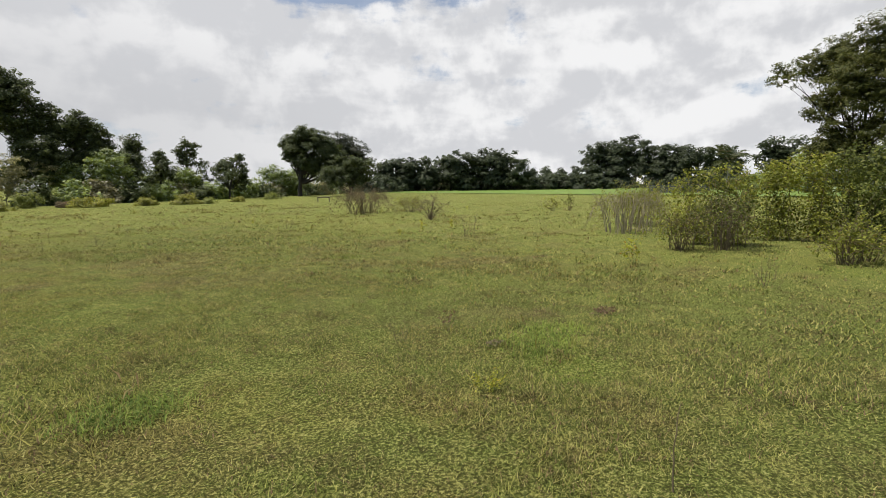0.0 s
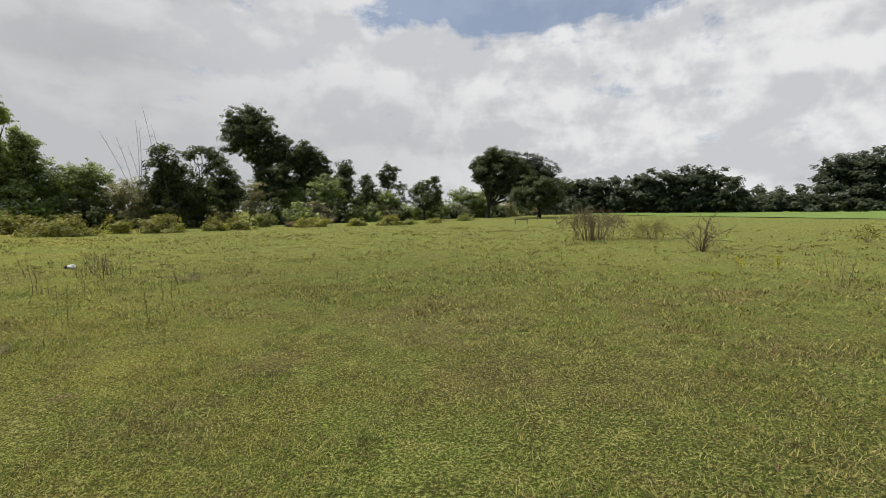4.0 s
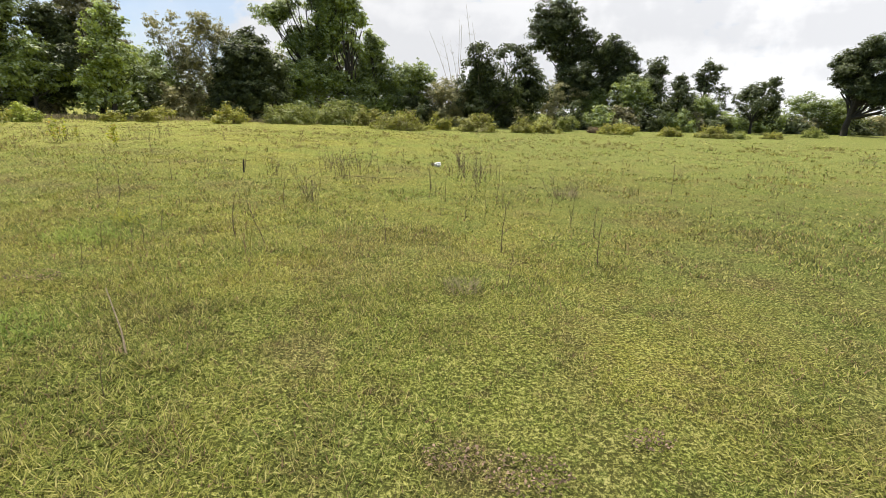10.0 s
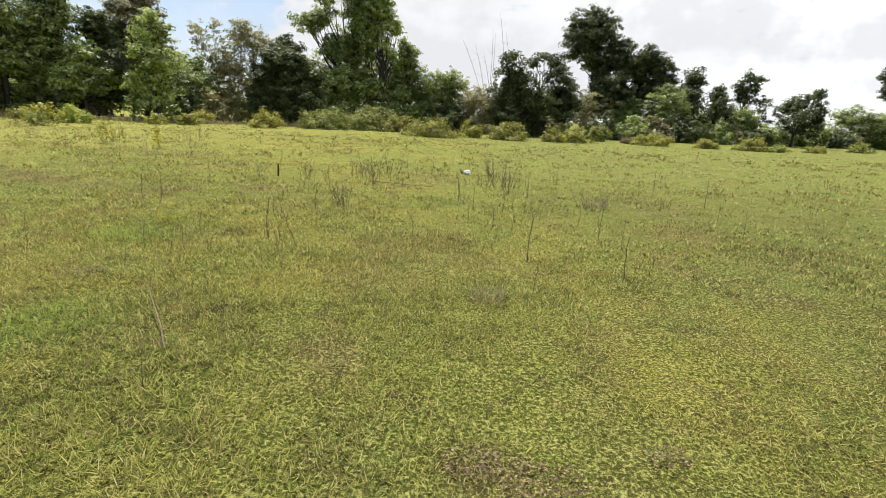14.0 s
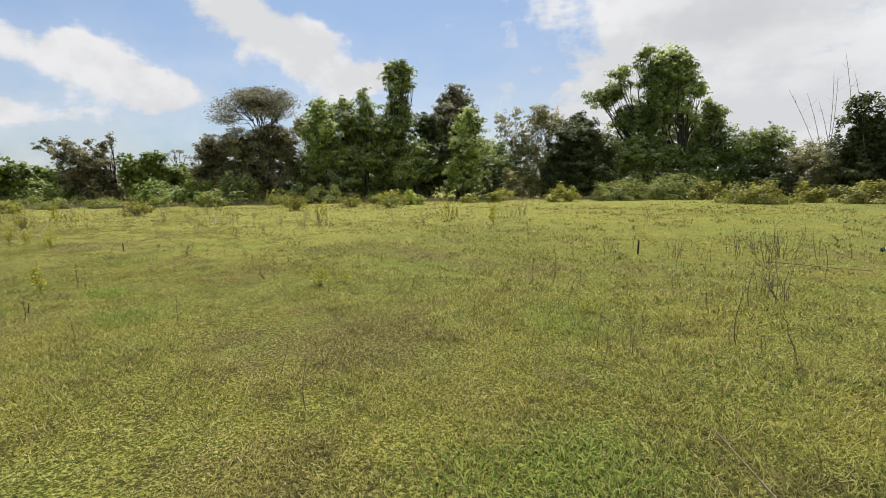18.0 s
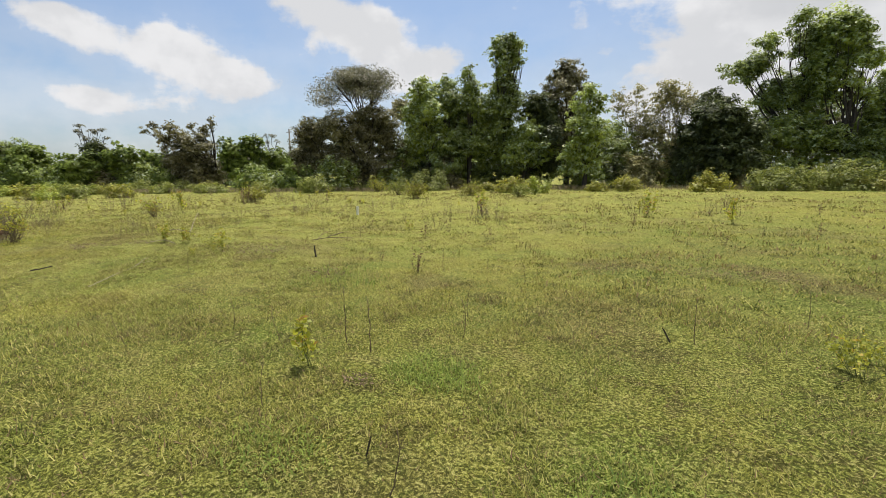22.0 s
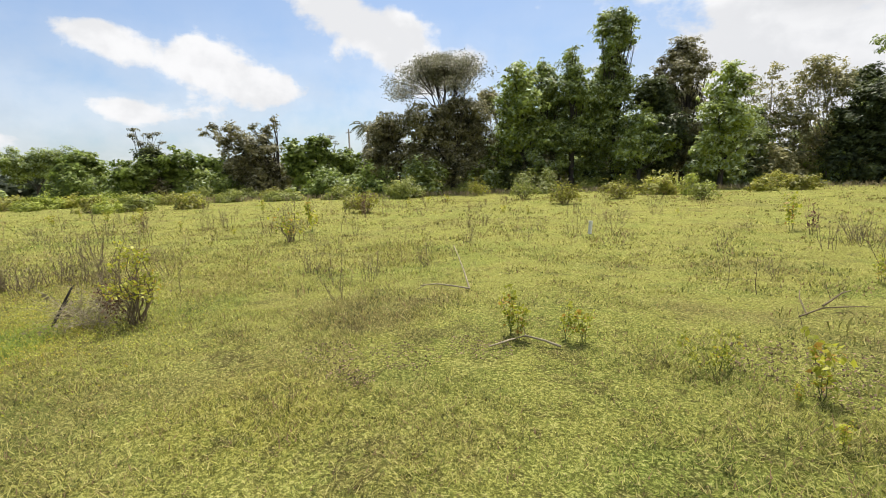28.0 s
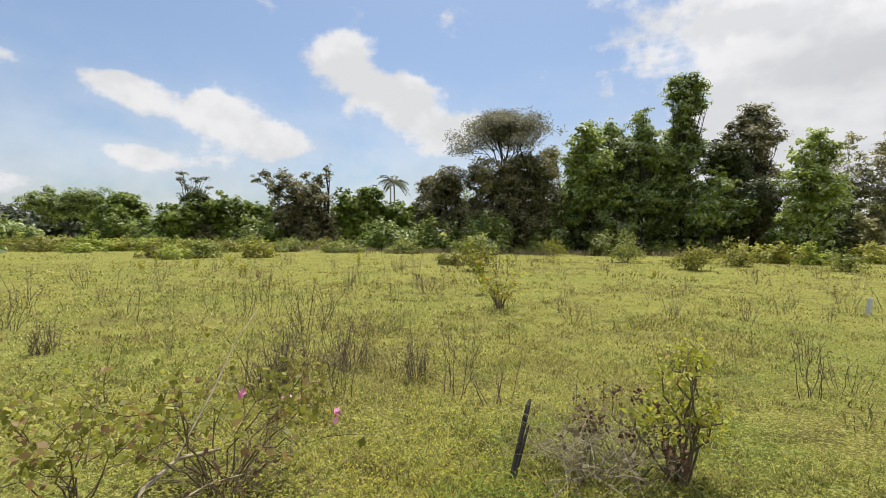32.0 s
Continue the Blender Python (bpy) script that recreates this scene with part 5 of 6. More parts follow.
thicket("thicket", "tall dense dark green thicket at the edge of the pasture", "hedge", [(17.3, 0.6, 2.0, 0.43), (17.3, 0.1, 2.2, 0.44), (17.2, -0.4, 2.3, 0.48), (17.1, -0.9, 2.3, 0.50), (17.3, 0.4, 1.4, 0.51), (17.2, -0.2, 1.5, 0.57), (17.1, -0.8, 1.6, 0.58), (17.3, 0.3, 0.8, 0.48), (17.2, -0.4, 0.8, 0.55), (17.1, -1.0, 0.9, 0.58), (17.1, -1.4, 2.2, 0.54), (17.1, -1.4, 1.3, 0.59), (17.0, -1.8, 1.9, 0.55), (17.0, -2.0, 0.9, 0.57)], per=330)
thicket("thicket", "dark green thicket behind the front bushes", "hedge", [(21.1, -0.1, 2.1, 0.51), (21.0, -0.7, 2.3, 0.49), (20.9, -1.5, 2.3, 0.54), (20.7, -2.2, 2.3, 0.61), (21.2, 0.5, 1.9, 0.45), (20.5, -2.9, 2.1, 0.65), (20.4, -3.3, 1.3, 0.87)])
thicket("thicket", "low leafy thicket with brown stems", "olive", [(19.9, 5.4, 1.3, 0.34), (20.0, 4.9, 1.5, 0.37), (20.1, 4.4, 1.3, 0.40), (20.0, 5.1, 1.0, 0.37), (19.9, 5.8, 1.0, 0.30), (20.0, 5.3, 0.5, 0.30), (20.1, 4.6, 0.6, 0.33), (20.1, 4.2, 0.7, 0.33)], per=90)

shrub("bare_bush", "bare grey-brown twiggy bush standing in the pasture", 18.7, 15.7, 2.3, 1.25, LEAVES["dryb"], STALK, 16, 160, 0.08, 0.017, 0.2, 6, arch=0.2, base=0.06)
shrub("brush_heap", "low tangled heap of dry brown brush", 19.9, 21.9, 4.6, 1.0, LEAVES["dryb"], STALK, 60, 1900, 0.08, 0.012, 0.1, 9, arch=0.75, base=0.3)
shrub("brush_heap", "low tangled heap of dry brown brush beside the bare bush", 22.4, 20.6, 2.6, 0.7, LEAVES["olive"], STALK, 34, 900, 0.07, 0.008, 0.1, 8, arch=0.7, base=0.2)
shrub("thorn_bush", "brown thorny bush with pale arching stems", 17.6, 6.1, 3.2, 0.85, LEAVES["olive"], STALK_PALE, 46, 1300, 0.06, 0.014, 0.1, 6, arch=1.0, base=0.25)
shrub("thorn_bush", "brown thorny bush with green leaves to one side", 20.59, 6.74, 2.8, 1.15, LEAVES["lantana"], STALK, 40, 4200, 0.07, 0.008, 0.1, 8, arch=0.6, base=0.2)
shrub("withered_bush", "withered bush with dark dry leaves on thin stems", 14.7, 2.75, 1.9, 1.2, LEAVES["hedge"], STALK, 34, 800, 0.075, 0.009, 0.25, 7, arch=0.5, base=0.16)
shrub("withered_bush", "withered bush with yellowing leaves beside the thicket", 14.2, 3.6, 1.6, 0.8, LEAVES["lantana"], STALK, 30, 900, 0.07, 0.008, 0.2, 7, arch=0.5, base=0.2)
shrub("low_shrub", "low green shrub in front of the thicket", 13.74, 0.49, 1.3, 0.8, LEAVES["lantana"], STALK, 18, 900, 0.07, 0.010, 0.1, 4)
shrub("low_shrub", "low green shrub in front of the thicket", 14.4, 0.2, 1.5, 0.75, LEAVES["lantana"], STALK, 18, 1000, 0.07, 0.010, 0.1, 4)
shrub("dead_branches", "tangle of bare pale dead branches by the thicket", 13.4, -1.4, 2.2, 1.2, LEAVES["dryb"], STALK_PALE, 22, 0, 0.1, 0.016, 0.2, 5, category="branches")
shrub("thin_shrub", "thin leafy shrub alone in the pasture", 28.6, 13.5, 0.9, 1.1, LEAVES["green"], STALK, 9, 120, 0.12, 0.010, 0.3, 3)
shrub("thin_shrub", "small leafy shrub alone in the pasture", 27.99, 14.31, 1.1, 0.8, LEAVES["olive"], STALK, 9, 160, 0.12, 0.010, 0.2, 3)

# bushes out in the open field towards the tree line
for kind, x, y, w, h in (("olive", -31.43, 20.39, 1.5, 0.85), ("olive", -26.31, 27.19, 1.9, 0.7), ("green", -30.01, 29.21, 1.8, 0.9), ("yellow", -36.43, 32.7, 1.6, 0.9), ("olive", -25.85, 31.34, 1.6, 0.7), ("green", -22.11, 31.08, 1.4, 0.6)):
    b = shrub("field_bush", {"olive": "olive-green bush out in the open pasture", "green": "green bush out in the open pasture", "yellow": "yellow-green bush out in the open pasture"}[kind], x, y, w, h, LEAVES[kind], STALK, 22, int(420 * w), 0.13, 0.010, 0.1, 4, group="bushes in the open field")

def clustered_shrub(name, label, x, y, width, height, leaf_mat, stem_mat, stems, bunches, size, thick=0.006):
    """A woody shrub with few forked stems and its leaves in bunches at the tips."""
    home = new(name)
    home.location = (x, y, float(ground_z(x, y)))
    tagged(home, label, "bush")
    made = []
    for k in range(stems):
        a = 2 * math.pi * k / stems + rng.normal() * 0.35
        out = width * 0.5 * rng.uniform(0.35, 1.0)
        end = Vector((math.cos(a) * out, math.sin(a) * out, height * rng.uniform(0.6, 1.0) * (1 - 0.45 * (2 * out / width) ** 2)))
        run = bend((rng.normal() * 0.04, rng.normal() * 0.04, -0.03), end, (rng.normal() * 0.06, rng.normal() * 0.06, 0.12 * height), (thick, thick * 0.4), 7, 0.02)
        mine, tips = [run], [run[-1][0], run[-2][0]]
        for _ in range(bunches):
            p = run[rng.integers(3, 8)][0]
            tip = p + Vector((rng.normal() * 0.12, rng.normal() * 0.12, rng.uniform(-0.02, 0.18))) * (width * 0.8)
            tip.z = max(tip.z, 0.08)
            mine.append(bend(p, tip, (0, 0, 0.02), (thick * 0.45, thick * 0.2), 3, 0.01))
            tips.append(tip)
        part("stem", tubes("stem", mine, stem_mat, 5), home)
        for tip in tips:
            n = rng.integers(5, 13)
            p = np.array(tip) + scatter(n) * size * 0.9
            p[:, 2] = np.maximum(p[:, 2], 0.03)
            s = rng.uniform(0.5, 1.2, n)
            made.append(leaf_quads(p, unit(rng.normal(size=(n, 3)) + (0, 0, 1.3)), size * s, size * 0.72 * s, 0.5))
    part("leaves", quads_mesh("leaves", np.concatenate(made), leaf_mat), home)
    return home


clustered_shrub("weedy_shrub", "woody shrub with bunches of yellowing leaves", -20.33, 9.9, 0.50, 0.80, WEED_YELLOW, STALK, 18, 3, 0.042, 0.008)
clustered_shrub("weedy_shrub", "half-dead shrub with few reddish leaves", -20.62, 9.85, 0.8, 0.48, DRY_LEAF, STALK, 8, 4, 0.034, 0.006)
shrub("dry_tangle", "tangle of dry stems round the leaning post", -20.72, 9.58, 1.0, 0.30, STRAW_LEAF, STALK_PALE, 30, 160, 0.05, 0.005, 0.0, 6, category="brush")
shrub("weedy_shrub", "leafy shrub of trailing green shoots", -24.97, 13.88, 1.0, 0.75, WEED_GREEN, STALK, 16, 170, 0.085, 0.008, 0.2, 4)


for x, y, w, h in ((-23.43, 8.95, 0.32, 0.55), (-23.47, 8.82, 0.60, 0.45), (-23.46, 9.26, 0.70, 0.50), (-23.55, 9.83, 0.60, 0.50), (-22.82, 10.04, 0.40, 0.50), (-26.35, 7.52, 0.35, 0.50), (-24.84, 10.97, 0.80, 0.40)):
    shrub("stalk_clump", "dense upright clump of dry grey-brown stalks", x, y, w, h, STRAW_LEAF, STALK, 24, 30, 0.04, 0.005, 0.3, 3, category="weed", arch=0.0, group="clumps of dry stalks", base=0.35)


def flowering_shrub(x, y):
    home = clustered_shrub("flowering_shrub", "straggling shrub with heart-shaped green leaves and pink flowers", x, y, 1.6, 0.85, SHRUB_LEAF, STALK, 11, 5, 0.050, 0.006)
    home.rotation_euler = (0, 0, 0)
    for dx, dy, dz in ((0.52, 0.42, 0.46), (0.20, 0.30, 0.50), (-0.45, 0.3, 0.36)):
        p = np.tile((dx, dy, dz), (5, 1)) + rng.normal(size=(5, 3)) * 0.012
        part("flower", quads_mesh("flower", leaf_quads(p, unit(rng.normal(size=(5, 3)) + (0, 0, 1)), 0.05, 0.045), PETAL), home, "pink flower")
    return home


flowering_shrub(-22.04, 7.95)
clustered_shrub("flowering_shrub", "straggling shrub with green leaves in the grass", -22.35, 7.37, 1.2, 0.55, SHRUB_LEAF, STALK, 9, 4, 0.050, 0.005)
shrub("dry_tangle", "low tangle of dry brown stems under the shrub", -21.95, 7.95, 0.9, 0.26, DRY_LEAF, STALK, 28, 120, 0.035, 0.004, 0.0, 4, category="brush")


def branch(name, label, runs, mat):
    home = new(name)
    p = Vector(runs[0][0][0])
    home.location = p
    tagged(home, label, "branch")
    part("wood", tubes("wood", [[(Vector(q) - p, r) for q, r in run] for run in runs], mat, 6), home)


def ground_run(points, r0, r1, lift=0.02):
    n = len(points)
    return [((x, y, float(ground_z(x, y)) + z + lift), r0 + (r1 - r0) * i / (n - 1)) for i, (x, y, z) in enumerate(points)]


branch("dead_branch", "pale dead branch propped up in the shrub", [
    ground_run([(-21.05, 6.95, 0.02), (-21.45, 7.25, 0.14), (-21.77, 7.53, 0.24), (-21.92, 7.72, 0.27), (-22.02, 7.95, 0.22)], 0.019, 0.008),
    ground_run([(-21.90, 7.70, 0.27), (-22.12, 7.95, 0.52), (-22.27, 8.13, 0.75), (-22.38, 8.32, 0.92)], 0.008, 0.003),
    ground_run([(-21.45, 7.25, 0.13), (-21.72, 7.55, 0.12), (-21.90, 7.85, 0.10), (-22.00, 8.15, 0.05)], 0.009, 0.004)], STALK_PALE)
branch("dead_branch", "dead forked branch lying on the grass", [
    ground_run([(-15.61, 14.04, 0), (-15.49, 14.36, 0.04), (-15.31, 14.64, 0.03), (-14.92, 15.02, 0)], 0.008, 0.004),
    ground_run([(-15.49, 14.36, 0.06), (-15.4, 14.7, 0.14), (-15.37, 14.99, 0.12)], 0.011, 0.005),
    ground_run([(-15.57, 14.15, 0.0), (-15.67, 14.35, 0.12), (-15.7, 14.52, 0.16)], 0.009, 0.004)], STALK)
branch("dead_branch", "long pale dead branch on the grass", [
    ground_run([(-18.86, 12.40, 0.02), (-18.68, 12.48, 0.05), (-18.50, 12.60, 0.03), (-18.36, 12.68, 0.01)], 0.006, 0.012),
    ground_run([(-18.36, 12.68, 0.01), (-18.60, 12.84, 0.18), (-18.84, 13.0, 0.32), (-19.05, 13.14, 0.42)], 0.011, 0.004),
    ground_run([(-18.68, 12.48, 0.05), (-18.76, 12.40, 0.04), (-18.80, 12.28, 0.0)], 0.006, 0.003)], STALK_PALE)
branch("dead_branch", "pale dead branch lying between saplings", [
    ground_run([(-16.98, 11.40, 0), (-16.92, 11.56, 0.03), (-16.86, 11.68, 0.05), (-16.74, 11.74, 0.03), (-16.62, 11.78, 0.0)], 0.006, 0.010),
    ground_run([(-16.86, 11.68, 0.05), (-16.92, 11.74, 0.08), (-16.97, 11.76, 0.09)], 0.007, 0.004)], STALK_PALE)
branch("fallen_stick", "short black stick lying on the grass", [ground_run([(-15.75, 9.6, 0), (-15.69, 9.71, 0.01), (-15.64, 9.84, 0.03)], 0.009, 0.007)], POST_WOOD)
branch("dry_vine", "pale dry vine lying across the grass", [ground_run([(-14.06, 9.95, 0), (-14.39, 10.34, 0.01), (-14.5, 10.54, 0.02), (-14.81, 10.73, 0.02), (-14.94, 10.85, 0.05)], 0.005, 0.003),
    ground_run([(-14.5, 10.54, 0.02), (-14.7, 10.71, 0.03), (-14.73, 10.87, 0.02)], 0.003, 0.002)], STALK_PALE)
branch("dry_vine", "pale dry vines arching from the leaning post", [
    ground_run([(-21.02, 9.30, 0.32), (-20.92, 9.38, 0.16), (-20.78, 9.50, 0.08), (-20.62, 9.60, 0.05), (-20.45, 9.70, 0.03)], 0.004, 0.003),
    ground_run([(-20.95, 9.52, 0.02), (-20.82, 9.60, 0.16), (-20.66, 9.72, 0.20), (-20.50, 9.82, 0.10), (-20.40, 9.90, 0.02)], 0.004, 0.003),
    ground_run([(-20.85, 9.35, 0.01), (-20.70, 9.50, 0.03), (-20.52, 9.62, 0.06), (-20.36, 9.66, 0.04)], 0.005, 0.003)], STALK_PALE)
branch("fallen_stick", "thin twig lying on the grass", [ground_run([(-1.98, 18.7, 0), (-1.5, 18.42, 0.03), (-1.0, 18.36, 0.01), (-0.6, 18.2, 0.02)], 0.007, 0.004)], STALK)
branch("fallen_stick", "thin grey stick lying on the grass", [ground_run([(-1.37, 10.55, 0), (-1.52, 10.74, 0.05), (-1.87, 11.12, 0.16)], 0.008, 0.004)], STALK)


def post(x, y, height, width, lean, label, split=False):
    home = new("wooden_post")
    home.location = (x, y, float(ground_z(x, y)))
    home.rotation_euler = lean
    tagged(home, label, "post")
    bm = bmesh.new()
    rings = []
    for i in range(7):
        f = i / 6
        ring = []
        for k in range(8):
            a = 2 * math.pi * k / 8
            r = width * 0.5 * (1 - 0.12 * f) * (1 + 0.10 * math.sin(3 * a + 2 * f))
            ring.append(bm.verts.new((math.cos(a) * r, math.sin(a) * r * 0.7, -0.05 + (height + 0.05) * f + (0.03 * math.sin(a) if i == 6 else 0))))
        rings.append(ring)
    for lo, hi in zip(rings[:-1], rings[1:]):
        for k in range(8):
            bm.faces.new((lo[k], lo[(k + 1) % 8], hi[(k + 1) % 8], hi[k]))
    bm.faces.new(rings[-1])
    bmesh.ops.bevel(bm, geom=[e for e in bm.edges if all(v in rings[-1] for v in e.verts)], offset=width * 0.06, segments=1, affect="EDGES")
    me = bpy.data.meshes.new("stake")
    bm.to_mesh(me)
    me.materials.append(POST_WOOD)
    part("stake", me, home)
    if split:
        part("splinter", tubes("splinter", [[((width * 0.5, 0, 0), 0.012), ((width * 0.62, 0.01, height * 0.5), 0.010), ((width * 0.7, 0.02, height * 0.72), 0.004)]], POST_WOOD, 5), home)
    return home


post(-4.11, 18.48, 0.26, 0.038, (0.02, 0.03, 0.3), "short dark wooden post stub in the pasture")
post(-13.80, 13.0, 0.17, 0.036, (0.05, -0.11, 0.0), "short black charred post leaning sideways")
post(-21.06, 9.27, 0.45, 0.036, (-0.52, -0.12, 0.0), "black split wooden post in a tangle of weeds", True)
post(-8.14, 12.76, 0.12, 0.014, (0.1, -0.5, 0.6), "thin dark leaning stub of a stem")
post(-8.69, 10.05, 0.10, 0.010, (0.1, 0.3, 0.4), "thin dark broken stem in the grass")

PIPE = finish(*material("grey_plastic"), (0.60, 0.61, 0.58), 0.5)


def pipe(x, y):
    """A hollow length of pipe set upright."""
    home = new("plastic_pipe")
    home.location = (x, y, float(ground_z(x, y)))
    home.rotation_euler = (0.03, 0.1, 0)
    tagged(home, "upright grey plastic pipe stub in the pasture", "pipe")
    bm = bmesh.new()
    rows = ((0.042, -0.05), (0.042, 0.24), (0.048, 0.245), (0.048, 0.29), (0.040, 0.29), (0.038, 0.05))
    rings = [[bm.verts.new((math.cos(2 * math.pi * k / 14) * r, math.sin(2 * math.pi * k / 14) * r, z)) for k in range(14)] for r, z in rows]
    for lo, hi in zip(rings[:-1], rings[1:]):
        for k in range(14):
            bm.faces.new((lo[k], lo[(k + 1) % 14], hi[(k + 1) % 14], hi[k]))
    bm.faces.new(rings[-1])
    me = bpy.data.meshes.new("tube")
    bm.to_mesh(me)
    me.materials.append(PIPE)
    part("tube", me, home)


pipe(-20.33, 18.76)

SACK = finish(*material("white_plastic_sack"), (0.78, 0.77, 0.74), 0.55)
SACK_DARK = finish(*material("black_plastic"), (0.03, 0.03, 0.03), 0.4)


def sack(x, y, size):
    home = new("plastic_sack")
    home.location = (x, y, float(ground_z(x, y)))
    tagged(home, "small crumpled white plastic sack lying on the grass", "litter")
    for name, mat, off, scale in (("bag", SACK, (0, 0, 0.3), (1.0, 0.7, 0.55)), ("end", SACK_DARK, (-0.62, 0, 0.28), (0.35, 0.5, 0.42))):
        bm = bmesh.new()
        bmesh.ops.create_icosphere(bm, subdivisions=3, radius=0.5)
        for v in bm.verts:
            k = 1 + 0.35 * noise.noise(v.co * 3.1) + 0.12 * noise.noise(v.co * 9)
            v.co = Vector((v.co.x * scale[0] * k + off[0], v.co.y * scale[1] * k, max(0.0, v.co.z * scale[2] * k + off[2]))) * size
        me = bpy.data.meshes.new(name)
        bm.to_mesh(me)
        me.materials.append(mat)
        part(name, me, home)


sack(-0.03, 21.3, 0.22)


def bench(x, y):
    home = new("wooden_bench")
    home.location = (x, y, 0)
    home.rotation_euler = (0, 0, -0.75)
    tagged(home, "small weathered wooden bench far out in the field", "bench")

    def box(name, size, at_):
        bm = bmesh.new()
        bmesh.ops.create_cube(bm, size=1)
        bmesh.ops.scale(bm, vec=size, verts=bm.verts)
        bmesh.ops.translate(bm, vec=at_, verts=bm.verts)
        bmesh.ops.bevel(bm, geom=bm.edges[:], offset=0.008, segments=1, affect="EDGES")
        me = bpy.data.meshes.new(name)
        bm.to_mesh(me)
        me.materials.append(STALK_PALE)
        part(name, me, home)

    for k in (-1, 1):
        box("seat_board", (1.4, 0.20, 0.045), (0, 0.115 * k, 0.50))
        box("rail", (1.2, 0.04, 0.07), (0, 0.16 * k, 0.44))
        for j in (-1, 1):
            box("leg", (0.07, 0.06, 0.48), (0.58 * j, 0.15 * k, 0.235))


bench(32.3, 43.02)


LITTER = leaf("brown_litter", (0.09, 0.06, 0.04), (0.30, 0.21, 0.14), (0.40, 0.27, 0.20), 0.2, 0.7)


def dead_leaves(x, y, radius, n, label, mat=DRY_LEAF, name="leaf_litter", z=0.02, size=0.055):
    home = new(name)
    home.location = (x, y, float(ground_z(x, y)))
    tagged(home, label, "leaves", kind="stuff")
    d = np.sqrt(rng.uniform(0, 1, n)) * radius
    a = rng.uniform(0, 2 * np.pi, n)
    p = np.stack([d * np.cos(a), d * np.sin(a) * 0.7, z + rng.uniform(0, 0.03, n)], 1)
    home.data = None
    part("leaves", quads_mesh("leaves", leaf_quads(p, unit(rng.normal(size=(n, 3)) * 0.5 + (0, 0, 1)), size * rng.uniform(0.6, 1.3, n), size * 0.55 * rng.uniform(0.6, 1.3, n), 0.0), mat), home)


dead_leaves(8.01, 2.88, 0.20, 170, "patch of fallen reddish dead leaves on the grass", size=0.036)
dead_leaves(-12.54, 12.38, 0.34, 300, "patch of reddish dead leaves on bare soil", size=0.026)
dead_leaves(-15.07, 12.52, 0.75, 900, "strip of reddish-brown dead leaves and stems", LITTER, size=0.024)
dead_leaves(5.65, 3.06, 0.10, 30, "few pale dead leaves in the grass", STRAW_LEAF)

dead_leaves(-9.94, 15.30, 0.38, 220, "scattered brown dead leaves in the grass", LITTER, size=0.02)
dead_leaves(-8.84, 15.65, 0.50, 320, "scattered brown dead leaves in the grass", LITTER, size=0.02)
dead_leaves(-8.35, 15.88, 0.56, 360, "scattered brown dead leaves in the grass", LITTER, size=0.02)
dead_leaves(-7.88, 16.08, 0.50, 320, "scattered brown dead leaves in the grass", LITTER, size=0.02)
dead_leaves(-9.42, 10.56, 0.14, 120, "scattered brown dead leaves in the grass", LITTER, size=0.02)
dead_leaves(0.88, 9.84, 0.20, 220, "scattered brown dead leaves in the grass", LITTER, size=0.02)
dead_leaves(1.48, 10.05, 0.12, 120, "scattered brown dead leaves in the grass", LITTER, size=0.02)
dead_leaves(0.55, 9.92, 0.15, 140, "scattered brown dead leaves in the grass", LITTER, size=0.02)
dead_leaves(-17.81, 10.60, 0.28, 220, "scattered brown dead leaves in the grass", LITTER, size=0.02)
dead_leaves(-17.32, 10.89, 0.31, 260, "scattered brown dead leaves in the grass", LITTER, size=0.02)
dead_leaves(-17.01, 11.33, 0.28, 240, "scattered brown dead leaves in the grass", LITTER, size=0.02)
dead_leaves(-17.33, 10.46, 0.20, 160, "scattered brown dead leaves in the grass", LITTER, size=0.02)
dead_leaves(7.28, 3.43, 0.25, 120, "scattered brown dead leaves in the grass", LITTER, size=0.02)
dead_leaves(7.75, 2.84, 0.18, 100, "scattered brown dead leaves in the grass", LITTER, size=0.02)
dead_leaves(11.22, 5.73, 0.38, 160, "scattered brown dead leaves in the grass", LITTER, size=0.02)
dead_leaves(-2.88, 11.66, 0.22, 140, "scattered brown dead leaves in the grass", LITTER, size=0.02)
dead_leaves(-22.36, 8.23, 0.25, 120, "scattered brown dead leaves in the grass", LITTER, size=0.02)


# ---- weeds ----
# stalk, cluster of stalks, leafy sapling, yellow-green weed, withered sapling, dry tuft, green tuft
WEEDS = []
WEEDS += [("S", x, y, h) for x, y, h in ((-24.07, 7.75, 0.54), (-23.21, 11.95, 0.31), (-23.18, 8.53, 0.33), (-21.43, 10.61, 0.30), (-20.96, 13.83, 0.36), (-20.27, 12.82, 0.43), (-16.44, 14.85, 0.42), (-16.13, 14.85, 0.46), (-15.55, 22.70, 0.46), (-15.40, 13.20, 0.27), (-12.86, 11.71, 0.28), (-12.16, 12.10, 0.39), (-11.80, 13.47, 0.38), (-11.76, 9.38, 0.35), (-11.62, 13.75, 0.41), (-11.38, 9.69, 0.29), (-11.20, 10.48, 0.32), (-10.53, 10.61, 0.32), (-10.17, 11.00, 0.50), (-9.84, 10.99, 0.47), (-9.60, 9.96, 0.30), (-8.39, 9.94, 0.40), (-6.99, 16.55, 0.27), (-6.78, 9.90, 0.31),)]
